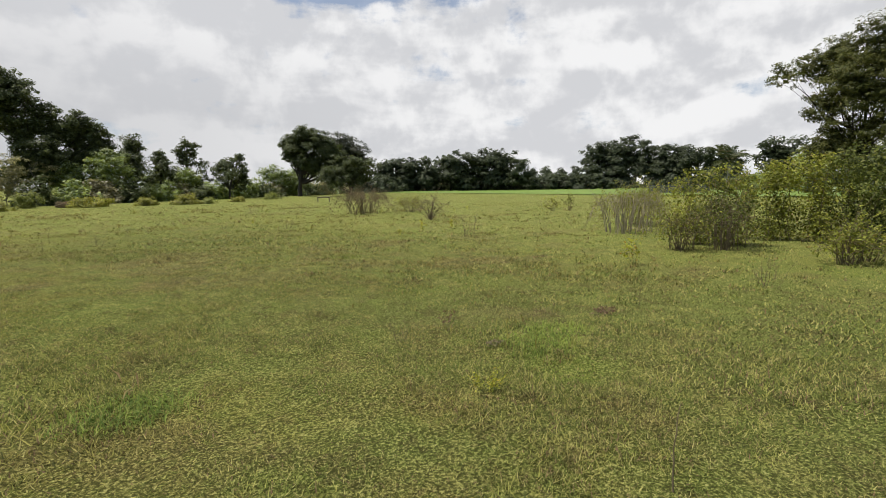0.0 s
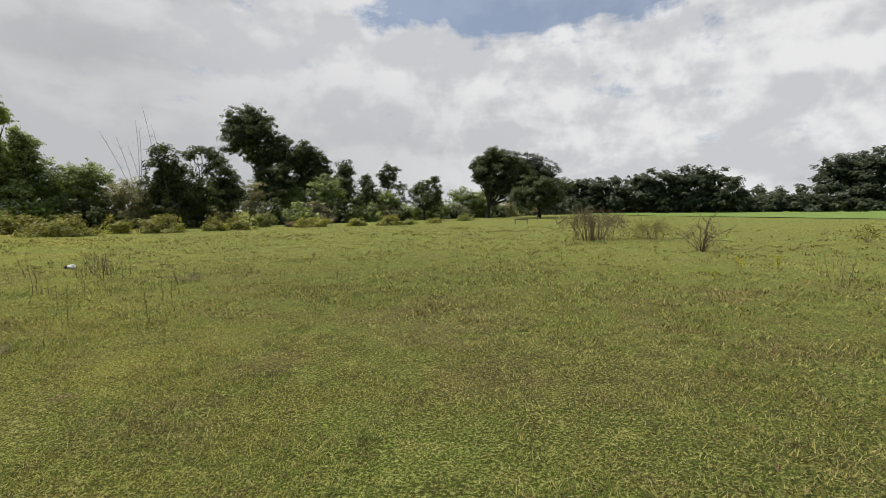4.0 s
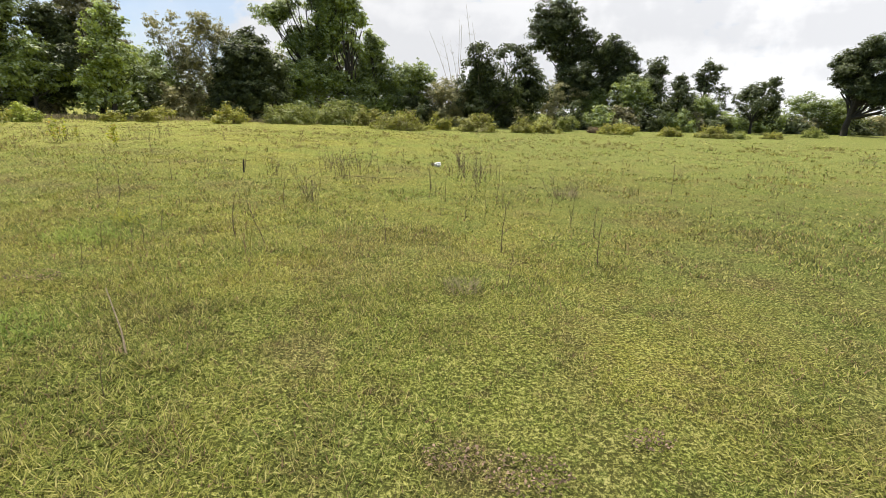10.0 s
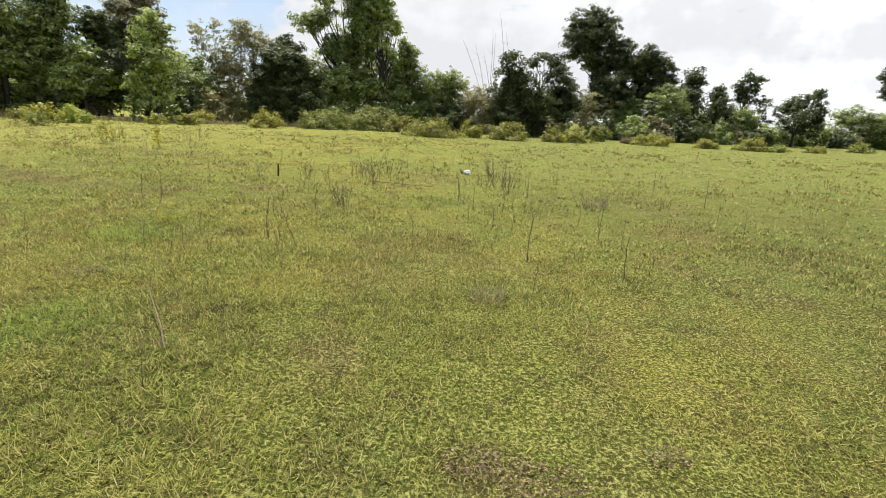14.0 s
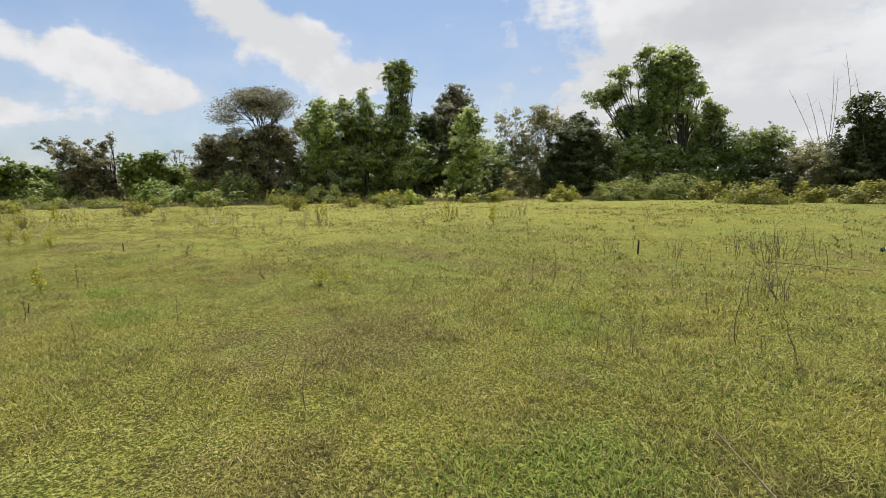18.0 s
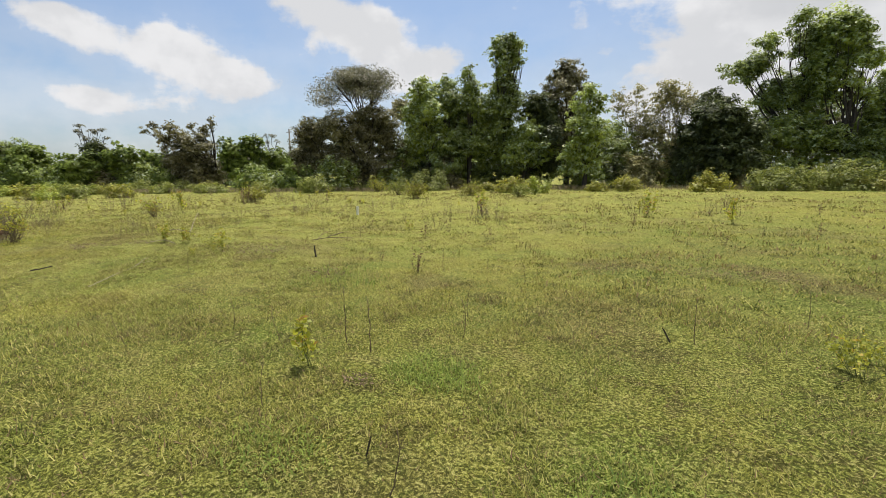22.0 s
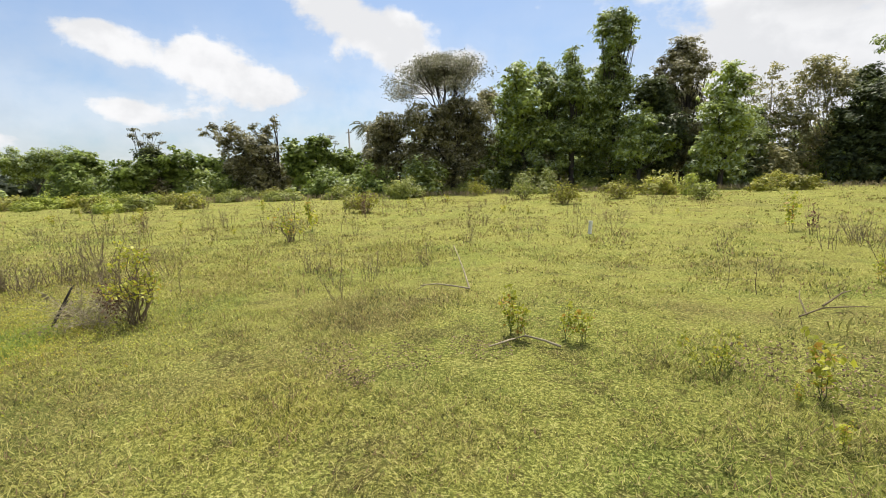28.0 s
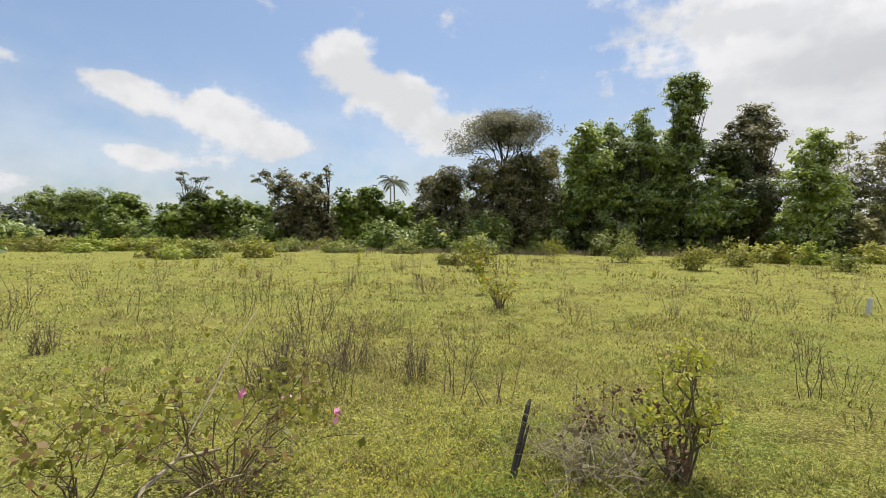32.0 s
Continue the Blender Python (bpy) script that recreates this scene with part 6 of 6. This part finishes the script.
WEEDS += [("S", x, y, h) for x, y, h in ((-6.17, 20.79, 0.47), (-4.12, 12.41, 0.37), (-4.09, 10.33, 0.39), (-3.70, 13.79, 0.38), (-2.92, 12.51, 0.34), (-2.75, 12.87, 0.31), (-2.73, 11.97, 0.31), (-2.70, 13.17, 0.32), (-2.58, 14.81, 0.30), (-1.98, 14.96, 0.52), (-1.96, 13.29, 0.57), (-1.61, 15.13, 0.35), (-1.52, 13.05, 0.51), (-1.24, 19.11, 0.61), (-1.23, 10.17, 0.24), (-1.19, 17.73, 0.48), (-0.74, 19.89, 0.58), (-0.29, 13.40, 0.44), (0.01, 17.04, 0.55), (0.28, 15.19, 0.36), (0.94, 15.00, 0.43), (0.99, 12.08, 0.37), (1.04, 13.28, 0.60), (1.20, 16.29, 0.36),)]
WEEDS += [("S", x, y, h) for x, y, h in ((1.93, 15.43, 0.37), (1.99, 12.84, 0.52), (2.12, 14.71, 0.50), (2.27, 14.09, 0.45), (2.35, 4.64, 0.19), (2.99, 4.19, 0.29), (4.26, 15.21, 0.48), (4.27, 19.42, 0.42), (4.28, 0.99, 0.49), (4.38, 16.34, 0.41), (4.63, 10.67, 0.18), (4.93, 18.17, 0.62), (5.35, 8.00, 0.34), (6.53, 6.47, 0.30), (7.55, 26.14, 0.36), (7.58, 25.86, 0.30), (8.47, 2.59, 0.41), (9.45, 22.16, 0.43), (14.47, 10.28, 0.40),)]
WEEDS += [("C", x, y, h) for x, y, h in ((-37.97, 16.22, 0.69), (-34.85, 10.83, 0.73), (-33.33, 18.22, 0.58), (-33.16, 8.79, 0.75), (-33.15, 18.96, 0.56), (-32.64, 17.53, 0.57), (-31.73, 24.95, 0.78), (-30.96, 7.63, 0.73), (-30.52, 14.44, 0.56), (-29.92, 14.27, 0.65), (-29.86, 13.84, 0.62), (-29.84, 20.17, 0.46), (-29.23, 13.39, 0.54), (-28.76, 11.10, 0.76), (-28.68, 8.71, 0.54), (-28.32, 7.29, 0.66), (-28.19, 9.28, 0.39), (-28.09, 9.92, 0.43), (-27.75, 14.54, 0.59), (-27.67, 20.13, 0.45), (-27.62, 11.51, 0.49), (-27.37, 10.20, 0.64), (-27.12, 10.53, 0.50), (-26.91, 12.91, 0.50),)]
WEEDS += [("C", x, y, h) for x, y, h in ((-26.84, 7.63, 0.43), (-26.19, 11.06, 0.62), (-25.91, 20.87, 0.46), (-25.68, 10.45, 0.75), (-25.28, 8.52, 0.37), (-24.98, 14.00, 0.51), (-24.42, 9.72, 0.48), (-24.32, 10.15, 0.53), (-23.55, 9.63, 0.47), (-23.32, 13.62, 0.38), (-23.20, 8.87, 0.65), (-23.00, 10.07, 0.35), (-22.95, 10.87, 0.45), (-22.82, 9.18, 0.53), (-22.63, 15.75, 0.42), (-22.26, 9.97, 0.57), (-22.20, 26.64, 0.56), (-21.89, 18.70, 0.21), (-21.82, 10.05, 0.43), (-21.61, 11.65, 0.12), (-21.33, 12.46, 0.22), (-20.84, 19.88, 0.49), (-20.71, 18.35, 0.21), (-20.62, 16.77, 0.38),)]
WEEDS += [("C", x, y, h) for x, y, h in ((-20.60, 18.64, 0.54), (-20.42, 13.92, 0.42), (-19.89, 12.40, 0.41), (-19.81, 14.35, 0.13), (-19.18, 18.42, 0.23), (-19.14, 11.53, 0.31), (-19.06, 17.36, 0.44), (-18.79, 11.98, 0.20), (-18.64, 11.51, 0.25), (-17.80, 20.44, 0.24), (-16.21, 16.03, 0.35), (-16.05, 18.74, 0.59), (-15.85, 20.15, 0.47), (-15.84, 20.58, 0.64), (-15.67, 19.39, 0.64), (-15.12, 17.19, 0.56), (-13.04, 24.38, 0.79), (-12.93, 24.71, 0.70), (-12.36, 20.49, 0.33), (-11.36, 25.72, 0.53), (-11.08, 26.10, 0.56), (-11.05, 26.98, 0.63), (-10.32, 25.04, 0.51), (-9.04, 16.83, 0.22),)]
WEEDS += [("C", x, y, h) for x, y, h in ((-8.29, 15.34, 0.15), (-6.76, 17.84, 0.14), (-3.04, 18.51, 0.32), (-2.48, 19.17, 0.54), (-1.93, 18.48, 0.77), (-1.75, 19.41, 0.69), (-1.68, 15.49, 0.55), (0.50, 19.15, 0.54), (0.64, 21.27, 0.64), (0.88, 19.21, 0.71), (0.98, 18.12, 0.49), (2.19, 20.18, 0.44), (2.44, 17.05, 0.61), (5.10, 3.78, 0.27), (5.41, 15.34, 0.38), (6.88, 18.01, 0.36), (7.81, 18.89, 0.24), (10.83, 1.42, 0.52), (11.17, 12.39, 0.23), (11.82, 16.80, 0.49), (13.92, 9.65, 0.71), (15.88, 27.21, 0.44), (15.95, 27.57, 0.42), (16.20, 27.20, 0.46),)]
WEEDS += [("C", x, y, h) for x, y, h in ((16.83, 8.75, 0.46), (19.90, 13.05, 0.40), (32.63, 17.78, 0.57),)]
WEEDS += [("F", x, y, h) for x, y, h in ((-37.87, 13.78, 0.53), (-37.34, 10.82, 0.49), (-26.68, 15.38, 0.85), (-17.06, 11.76, 0.38), (-17.07, 21.37, 0.79), (-16.96, 11.72, 0.28), (-16.58, 12.02, 0.29), (-16.70, 11.96, 0.31), (-15.24, 11.93, 0.13), (-15.15, 12.05, 0.38), (-15.00, 11.52, 0.16), (-12.38, 23.74, 0.79), (-9.96, 22.96, 0.69), (-9.93, 10.51, 0.41), (-4.49, 8.97, 0.42), (11.58, 3.75, 0.54), (13.72, 11.57, 0.40),)]
WEEDS += [("Y", x, y, h) for x, y, h in ((-15.69, 12.11, 0.24), (-6.95, 12.86, 0.30), (-6.88, 13.20, 0.23), (-3.40, 13.58, 0.20), (4.70, 2.45, 0.19),)]
WEEDS += [("D", x, y, h) for x, y, h in ((-35.63, 13.45, 0.40), (-35.58, 16.81, 0.40), (-30.66, 19.72, 0.90), (-29.39, 19.00, 0.84), (-16.65, 20.91, 0.72), (-9.20, 18.91, 0.27), (-7.07, 31.79, 0.43), (-6.75, 13.59, 0.13), (5.76, 3.78, 0.30), (19.02, 4.41, 0.35),)]
WEEDS += [("T", x, y, h) for x, y, h in ((0.60, 11.89, 0.17), (2.58, 17.34, 0.27),)]

WEED_LABELS = {
    "S": ("weed_stalk", "thin bare brown weed stalk standing in the grass", "single weed stalks"),
    "C": ("stalk_cluster", "cluster of dry bare weed stalks", "clusters of dry stalks"),
    "F": ("sapling", "small leafy green sapling in the grass", "leafy saplings"),
    "Y": ("leafy_weed", "low yellow-green leafy weed", "yellow-green weeds"),
    "D": ("withered_sapling", "small withered sapling with brown leaves", "withered saplings"),
    "T": ("dry_tuft", "matted tuft of dry grey grass", "dry tufts"),
    "G": ("fern_tuft", "small bright green leafy tuft", "green tufts"),
}


def weed_kind(kind, x, y, h):
    name, label, group = WEED_LABELS[kind]
    home = new(name)
    home.location, home.scale = (x, y, float(ground_z(x, y)) - 0.01), (h, h, h)
    tagged(home, label, "weed", group)
    runs, spots = [], []
    if kind == "S":
        tip = Vector((rng.normal() * 0.1, rng.normal() * 0.1, 1))
        runs.append(bend((0, 0, 0), tip, (rng.normal() * 0.04, rng.normal() * 0.04, 0), (0.011, 0.005), 6, 0.008))
        for _ in range(rng.integers(1, 5)):
            p = runs[0][rng.integers(2, 6)][0]
            runs.append(bend(p, p + Vector((rng.normal() * 0.10, rng.normal() * 0.10, rng.uniform(0.03, 0.16))), (0, 0, 0), (0.005, 0.003), 2))
    elif kind in "CDFY":
        many = {"C": rng.integers(6, 11), "D": 6, "F": 3, "Y": 11}[kind]
        wide = {"C": 0.75, "D": 0.5, "F": 0.32, "Y": 1.4}[kind]
        for _ in range(many):
            a, d = rng.uniform(0, 6.28), rng.uniform(0.05, 0.5) * wide
            foot = Vector((math.cos(a) * d, math.sin(a) * d, 0)) * (0.9 if kind == "C" else 0.3)
            tip = foot + Vector((math.cos(a) * d + rng.normal() * 0.12, math.sin(a) * d + rng.normal() * 0.12, rng.uniform(0.5, 1.0)))
            run = bend(foot, tip, (rng.normal() * 0.03, rng.normal() * 0.03, 0), (0.008, 0.004), 5, 0.012)
            runs.append(run)
            spots += [q for q, _ in run[2:]]
            for _ in range(3 if kind == "C" else 1):
                p = run[rng.integers(2, 6)][0]
                tw = bend(p, p + Vector((rng.normal() * 0.12, rng.normal() * 0.12, rng.uniform(0.04, 0.2))), (0, 0, 0), (0.004, 0.002), 2)
                runs.append(tw)
                spots.append(tw[-1][0])
    if kind in ("Y", "D"):
        for k in range(0, len(runs), 2):
            part("stem", tubes("stem", runs[k:k + 2], STALK_GREEN if kind == "Y" else STALK, 4), home)
    elif runs:
        part("stem", tubes("stem", runs, STALK_GREEN if kind == "F" else STALK, 4), home)
    if spots:
        n = {"C": 34, "D": 60, "F": 110, "Y": 260}[kind]
        s = np.array([tuple(q) for q in spots])
        size = {"C": 0.055, "D": 0.09, "F": 0.13, "Y": 0.12}[kind]
        p = s[rng.integers(0, len(s), n)] + rng.normal(size=(n, 3)) * size * 0.45
        p[:, 2] = np.maximum(p[:, 2], 0.03)
        mat = {"C": WEED_YELLOW if rng.uniform() < 0.5 else STRAW_LEAF, "D": DRY_LEAF, "F": WEED_GREEN, "Y": WEED_YELLOW}[kind]
        part("leaves", quads_mesh("leaves", leaf_quads(p, unit(rng.normal(size=(n, 3)) + (0, 0, 1.1)), size * rng.uniform(0.6, 1.3, n), size * 0.6 * rng.uniform(0.6, 1.2, n)), mat), home)
    if kind in "TG":
        n = 150 if kind == "T" else 170
        a, d = rng.uniform(0, 6.28, n), np.sqrt(rng.uniform(0, 1, n)) * (0.9 if kind == "T" else 0.25)
        root = np.stack([np.cos(a) * d, np.sin(a) * d, np.zeros(n)], 1)
        out = np.stack([np.cos(a + rng.normal(size=n)), np.sin(a + rng.normal(size=n)), np.zeros(n)], 1)
        side = np.cross(out, (0, 0, 1.0))
        hgt = rng.uniform(0.4, 1.0, n)[:, None] * np.array([0, 0, 1.0])
        w = 0.013 if kind == "T" else 0.05
        mid_ = root + hgt * 0.6 + out * 0.18
        co = np.stack([root, mid_ + side * w, root + hgt * (0.8 if kind == "T" else 1.0) + out * 0.5, mid_ - side * w], 1)
        part("tuft", quads_mesh("tuft", co, STRAW_LEAF if kind == "T" else WEED_GREEN), home)
    return home


def sow():
    many = list(WEEDS)
    # the thinner growth between the single weeds, thicker towards the scrub
    for n, x0, x1, y0, y1, kinds, lo, hi in ((70, -32, -11, 13, 26, "CFDCS", 0.18, 0.42), (60, -38, -20, 8, 24, "CCCS", 0.25, 0.55), (34, -30, -8, 18, 30, "CCSD", 0.2, 0.45), (40, -5, 3, 14.5, 20, "CSSS", 0.25, 0.6), (30, -12, 14, 18, 34, "CSD", 0.15, 0.35), (26, 8, 26, 8, 26, "CSF", 0.15, 0.4), (30, -42, -30, 12, 26, "CFD", 0.3, 0.6), (16, -14, 0, 10.5, 15, "S", 0.2, 0.4)):
        for _ in range(n):
            many.append((kinds[rng.integers(0, len(kinds))], float(rng.uniform(x0, x1)), float(rng.uniform(y0, y1)), float(rng.uniform(lo, hi))))
    firsts = {}
    for kind, x, y, h in many:
        if from_track(np.array([x]), np.array([y]))[0] < 0.7:
            continue
        have = firsts.setdefault(kind, [])
        if len(have) < 6:
            have.append(weed_kind(kind, x, y, h))
        else:
            ob = have[rng.integers(0, len(have))]
            k = h / ob.scale[0]
            copy_thing(ob, Matrix.LocRotScale((x, y, float(ground_z(x, y)) - 0.01), Euler((0, 0, rng.uniform(0, 6.28))), (k, k, k)))


sow()


# ---- lush spots and leafy ground cover ----
LUSH = leaf("lush_blade", (0.085, 0.145, 0.028), (0.19, 0.27, 0.045), (0.34, 0.35, 0.10), 0.15, 0.8)


COVER = leaf("ground_cover_leaf", (0.15, 0.21, 0.022), (0.33, 0.37, 0.042), (0.50, 0.40, 0.05), 0.25, 0.5, 0.5)


def lush():
    lots = []
    for x, y, r, tall, n in ((2.75, 4.18, 0.32, 0.07, 900), (6.04, 2.8, 0.40, 0.06, 800), (6.63, 2.9, 0.4, 0.06, 700), (-2.34, 10.78, 0.30, 0.05, 500), (-2.72, 10.38, 0.35, 0.05, 600), (-3.35, 12.93, 0.4, 0.06, 500), (-7.46, 10.57, 0.35, 0.05, 600), (-9.12, 10.99, 0.3, 0.06, 500), (-12.18, 12.39, 0.5, 0.09, 420), (8.47, 9.12, 0.4, 0.05, 400), (-20.75, 8.95, 0.4, 0.07, 800), (-20.3, 8.6, 0.5, 0.06, 700), (-9.1, 9.75, 0.28, 0.035, 500)):
        d, a = np.sqrt(rng.uniform(0, 1, n)) * r * rng.uniform(0.6, 1.2, n), rng.uniform(0, 6.28, n)
        lots.append(grass_blades(x + d * np.cos(a) * 1.3, y + d * np.sin(a), np.full(n, tall), 0.009, 0.8))
    tagged(new("lush_grass", quads_mesh("lush_grass", np.concatenate(lots), LUSH)), "patches of longer fresh green grass", "grass", kind="stuff")
    n = 11000
    x, y = rng.normal(-20.97, 1.1, n), rng.normal(8.52, 0.9, n)
    p = np.stack([x, y, ground_z(x, y) + rng.uniform(0.01, 0.16, n) * (0.5 + 0.5 * patchy(x * 2, y * 2))], 1)
    keep = (from_track(x, y) > 1.0)
    p = p[keep]
    n = len(p)
    tagged(new("ground_cover", quads_mesh("ground_cover", leaf_quads(p, unit(rng.normal(size=(n, 3)) * 0.6 + (0, 0, 1)), 0.022 * rng.uniform(0.6, 1.4, n), 0.011 * rng.uniform(0.6, 1.3, n)), COVER)), "low yellow-green leafy ground cover between the shrubs", "weeds", kind="stuff")


lush()


LOW_WEED = leaf("low_weed_blade", (0.07, 0.085, 0.018), (0.21, 0.22, 0.045), (0.24, 0.16, 0.08), 0.3, 0.7, 0.3)


def low_weeds():
    """Countless small dark tufts that stand a little above the cropped sward."""
    n = 7000
    x, y = rng.uniform(-34, 24, n), rng.uniform(1, 38, n)
    d = from_track(x, y, STRIP)
    keep = (d > 1.2) & (rng.uniform(size=n) < np.clip(0.25 + 0.9 * swell(x, y, 2.2, 7) + 0.5 * swell(x, y, 0.8, 8), 0.03, 1)) & ~((y < 9.5) & (x > -17) & (x < 2))
    x, y, d = x[keep], y[keep], d[keep]
    each = 9
    m = len(x)
    size = np.repeat(0.6 + rng.gamma(2.0, 0.25, m), each)
    wide = np.repeat(0.012 + 0.0011 * d, each)
    px, py = np.repeat(x, each) + rng.normal(size=m * each) * 0.055 * size, np.repeat(y, each) + rng.normal(size=m * each) * 0.055 * size
    tagged(new("low_weeds", quads_mesh("low_weeds", grass_blades(px, py, 0.085 * size, wide, 0.75), LOW_WEED)), "scattered small dark weed tufts in the cropped grass", "weeds", kind="stuff")


low_weeds()


def dry_fringe():
    """Tall straw-coloured grass along the foot of the scrub."""
    line = np.array([(-57, 19.0), (-47, 25.5), (-40, 31.0), (-33, 37.5), (-25, 43.0), (-13, 47.5)])
    n = 5400
    k = rng.integers(0, len(line) - 1, n // 9)
    f = rng.uniform(0, 1, n // 9)[:, None]
    p = np.repeat(line[k] * (1 - f) + line[k + 1] * f + rng.normal(size=(n // 9, 2)) * (1.3, 1.0), 9, 0)
    p += rng.normal(size=p.shape) * 0.16
    co = grass_blades(p[:, 0], p[:, 1], np.full(len(p), 0.36), 0.03, 0.5)
    tagged(new("dry_grass", quads_mesh("dry_grass", co, STRAW_LEAF)), "tall dry straw-coloured grass at the foot of the scrub", "grass", kind="stuff")


dry_fringe()

# ---- far things ----
def culms():
    home = new("bamboo_clump")
    home.location = (0, 57.7, 0)
    tagged(home, "bare leaning bamboo culms rising above the scrub", "bamboo")
    for top, foot in (((0.64, 11.0), (1.7, 2)), ((1.26, 9.4), (2.4, 2)), ((-2.7, 8.6), (0.4, 2)), ((0.04, 9.8), (-0.3, 2)), ((-0.7, 7.6), (0.5, 2)), ((0.3, 9.2), (-0.3, 2)), ((-1.5, 8.2), (0.1, 2))):
        a, b = Vector((foot[0], rng.normal() * 0.4, 0)), Vector((top[0], rng.normal() * 0.4, top[1]))
        run = bend(a, b, (0.25, 0, 0.1), (0.035, 0.010), 8)
        culm = part("culm", tubes("culm", [run], STALK_PALE, 5), home)
        tw = [bend(run[k][0], run[k][0] + Vector((rng.normal() * 0.4, rng.normal() * 0.3, rng.uniform(0.2, 0.6))), (0, 0, 0), (0.008, 0.004), 2) for k in (4, 5, 5, 6, 6, 7, 7, 7)]
        tagged(part("twigs", tubes("twigs", tw, STALK_PALE, 3), culm), kind="stuff")


culms()


def palm(x, y, height, spread, label, lift=0.0):
    home = new("palm_tree")
    home.location = (x, y, 0)
    tagged(home, label, "palm")
    part("trunk", tubes("trunk", [bend((0, 0, 0), (0.3, 0, height), (0.4, 0, 0), (0.22, 0.14), 8)], BARK_PALE, 8), home)
    for k in range(20):
        a = 2 * math.pi * k / 20 + rng.normal() * 0.15
        rise = rng.uniform(-0.5, 1.0) + lift
        spine = [Vector((0.3, 0, height)) + Vector((math.cos(a) * f, math.sin(a) * f, rise * f - 0.75 * f * f)) * spread for f in np.linspace(0, 1, 9)]
        quads = []
        for i in range(1, 9):
            d = (spine[i] - spine[i - 1]).normalized()
            s = d.cross(Vector((0, 0, 1))).normalized()
            for side in (-1, 1):
                for j in (0, 0.5):
                    p = spine[i - 1].lerp(spine[i], j)
                    tip = p + s * side * spread * 0.30 * math.sin(math.pi * (0.12 + 0.8 * i / 9)) + d * 0.25 - Vector((0, 0, 0.22))
                    w = d * 0.13
                    quads.append([p - w, p.lerp(tip, 0.5) - w, tip, p.lerp(tip, 0.5) + w])
        part("frond", quads_mesh("frond", np.array([[tuple(v) for v in q] for q in quads]), LEAVES["palm"]), home)


palm(-97.3, 67.4, 11.4, 3.4, "coconut palm standing behind the vine-covered scrub", 0.3)
palm(91.0, 17.0, 5.0, 3.2, "palm standing far behind the thickets", 0.7)


def utility_pole(x, y, height):
    home = new("utility_pole")
    home.location = (x, y, 0)
    tagged(home, "thin grey utility pole behind the trees", "pole")
    part("shaft", tubes("shaft", [[((0, 0, -0.2), 0.13), ((0, 0, height), 0.09)]], BARK_PALE, 8), home)
    part("crossarm", tubes("crossarm", [[((-0.6, 0, height - 0.4), 0.05), ((0.6, 0, height - 0.4), 0.05)]], BARK_PALE, 5), home)


utility_pole(-64.0, 41.3, 7.1)


def crop():
    m, kit = material("young_crop")
    add, put, calc, mix, cloudy, step = kit
    place = add("ShaderNodeNewGeometry").outputs["Position"]
    c = mix(step(cloudy(place, 0.4, 4, 0.6), 0.35, 0.65), (0.10, 0.165, 0.022), (0.15, 0.215, 0.032))
    finish(m, kit, c, 0.8, bump=(cloudy(place, 3.0, 3, 0.6), 0.5, 0.1))
    n = 40
    verts, faces = [], []
    for j in range(n + 1):
        for i in range(n + 1):
            u, v = i / n, j / n
            x, y = 62 + 95 * u + 22 * v, -10 + 110 * v
            verts.append((x, y, 0.08 + 0.03 * noise.noise((x * 0.2, y * 0.2, 0))))
    for j in range(n):
        for i in range(n):
            a = j * (n + 1) + i
            faces.append((a, a + 1, a + n + 2, a + n + 1))
    me = bpy.data.meshes.new("crop_field")
    me.from_pydata(verts, [], faces)
    me.materials.append(m)
    tagged(new("crop_field", me), "bright green field of young crop", "field", kind="structure")


crop()


NET = finish(*material("grey_shade_net"), (0.085, 0.092, 0.095), 0.8)


def fence(x0, y0, x1, y1, many):
    """A low screen of netting between posts."""
    home = new("net_fence")
    home.location = (x0, y0, 0)
    tagged(home, "low grey net fence on posts across the far field", "fence")
    d = Vector(((x1 - x0) / many, (y1 - y0) / many, 0))
    for k in range(many + 1):
        p = d * k
        part("post", tubes("post", [[((p.x, p.y, -0.1), 0.06), ((p.x, p.y, 1.75 + rng.uniform(-0.1, 0.2)), 0.05)]], STALK, 6), home)
    for k in range(many):
        rows = []
        for f in np.linspace(0, 1, 7):
            p = d * (k + f)
            sag = 0.18 * math.sin(math.pi * f)
            rows.append([(p.x, p.y, 0.0), (p.x + 0.1 * math.sin(9 * f), p.y, 0.7), (p.x, p.y, 1.45 - sag)])
        co = [[rows[i][j], rows[i + 1][j], rows[i + 1][j + 1], rows[i][j + 1]] for i in range(6) for j in range(2)]
        part("net", quads_mesh("net", np.array(co), NET), home)


fence(83.9, 26.8, 85.9, 18.4, 6)
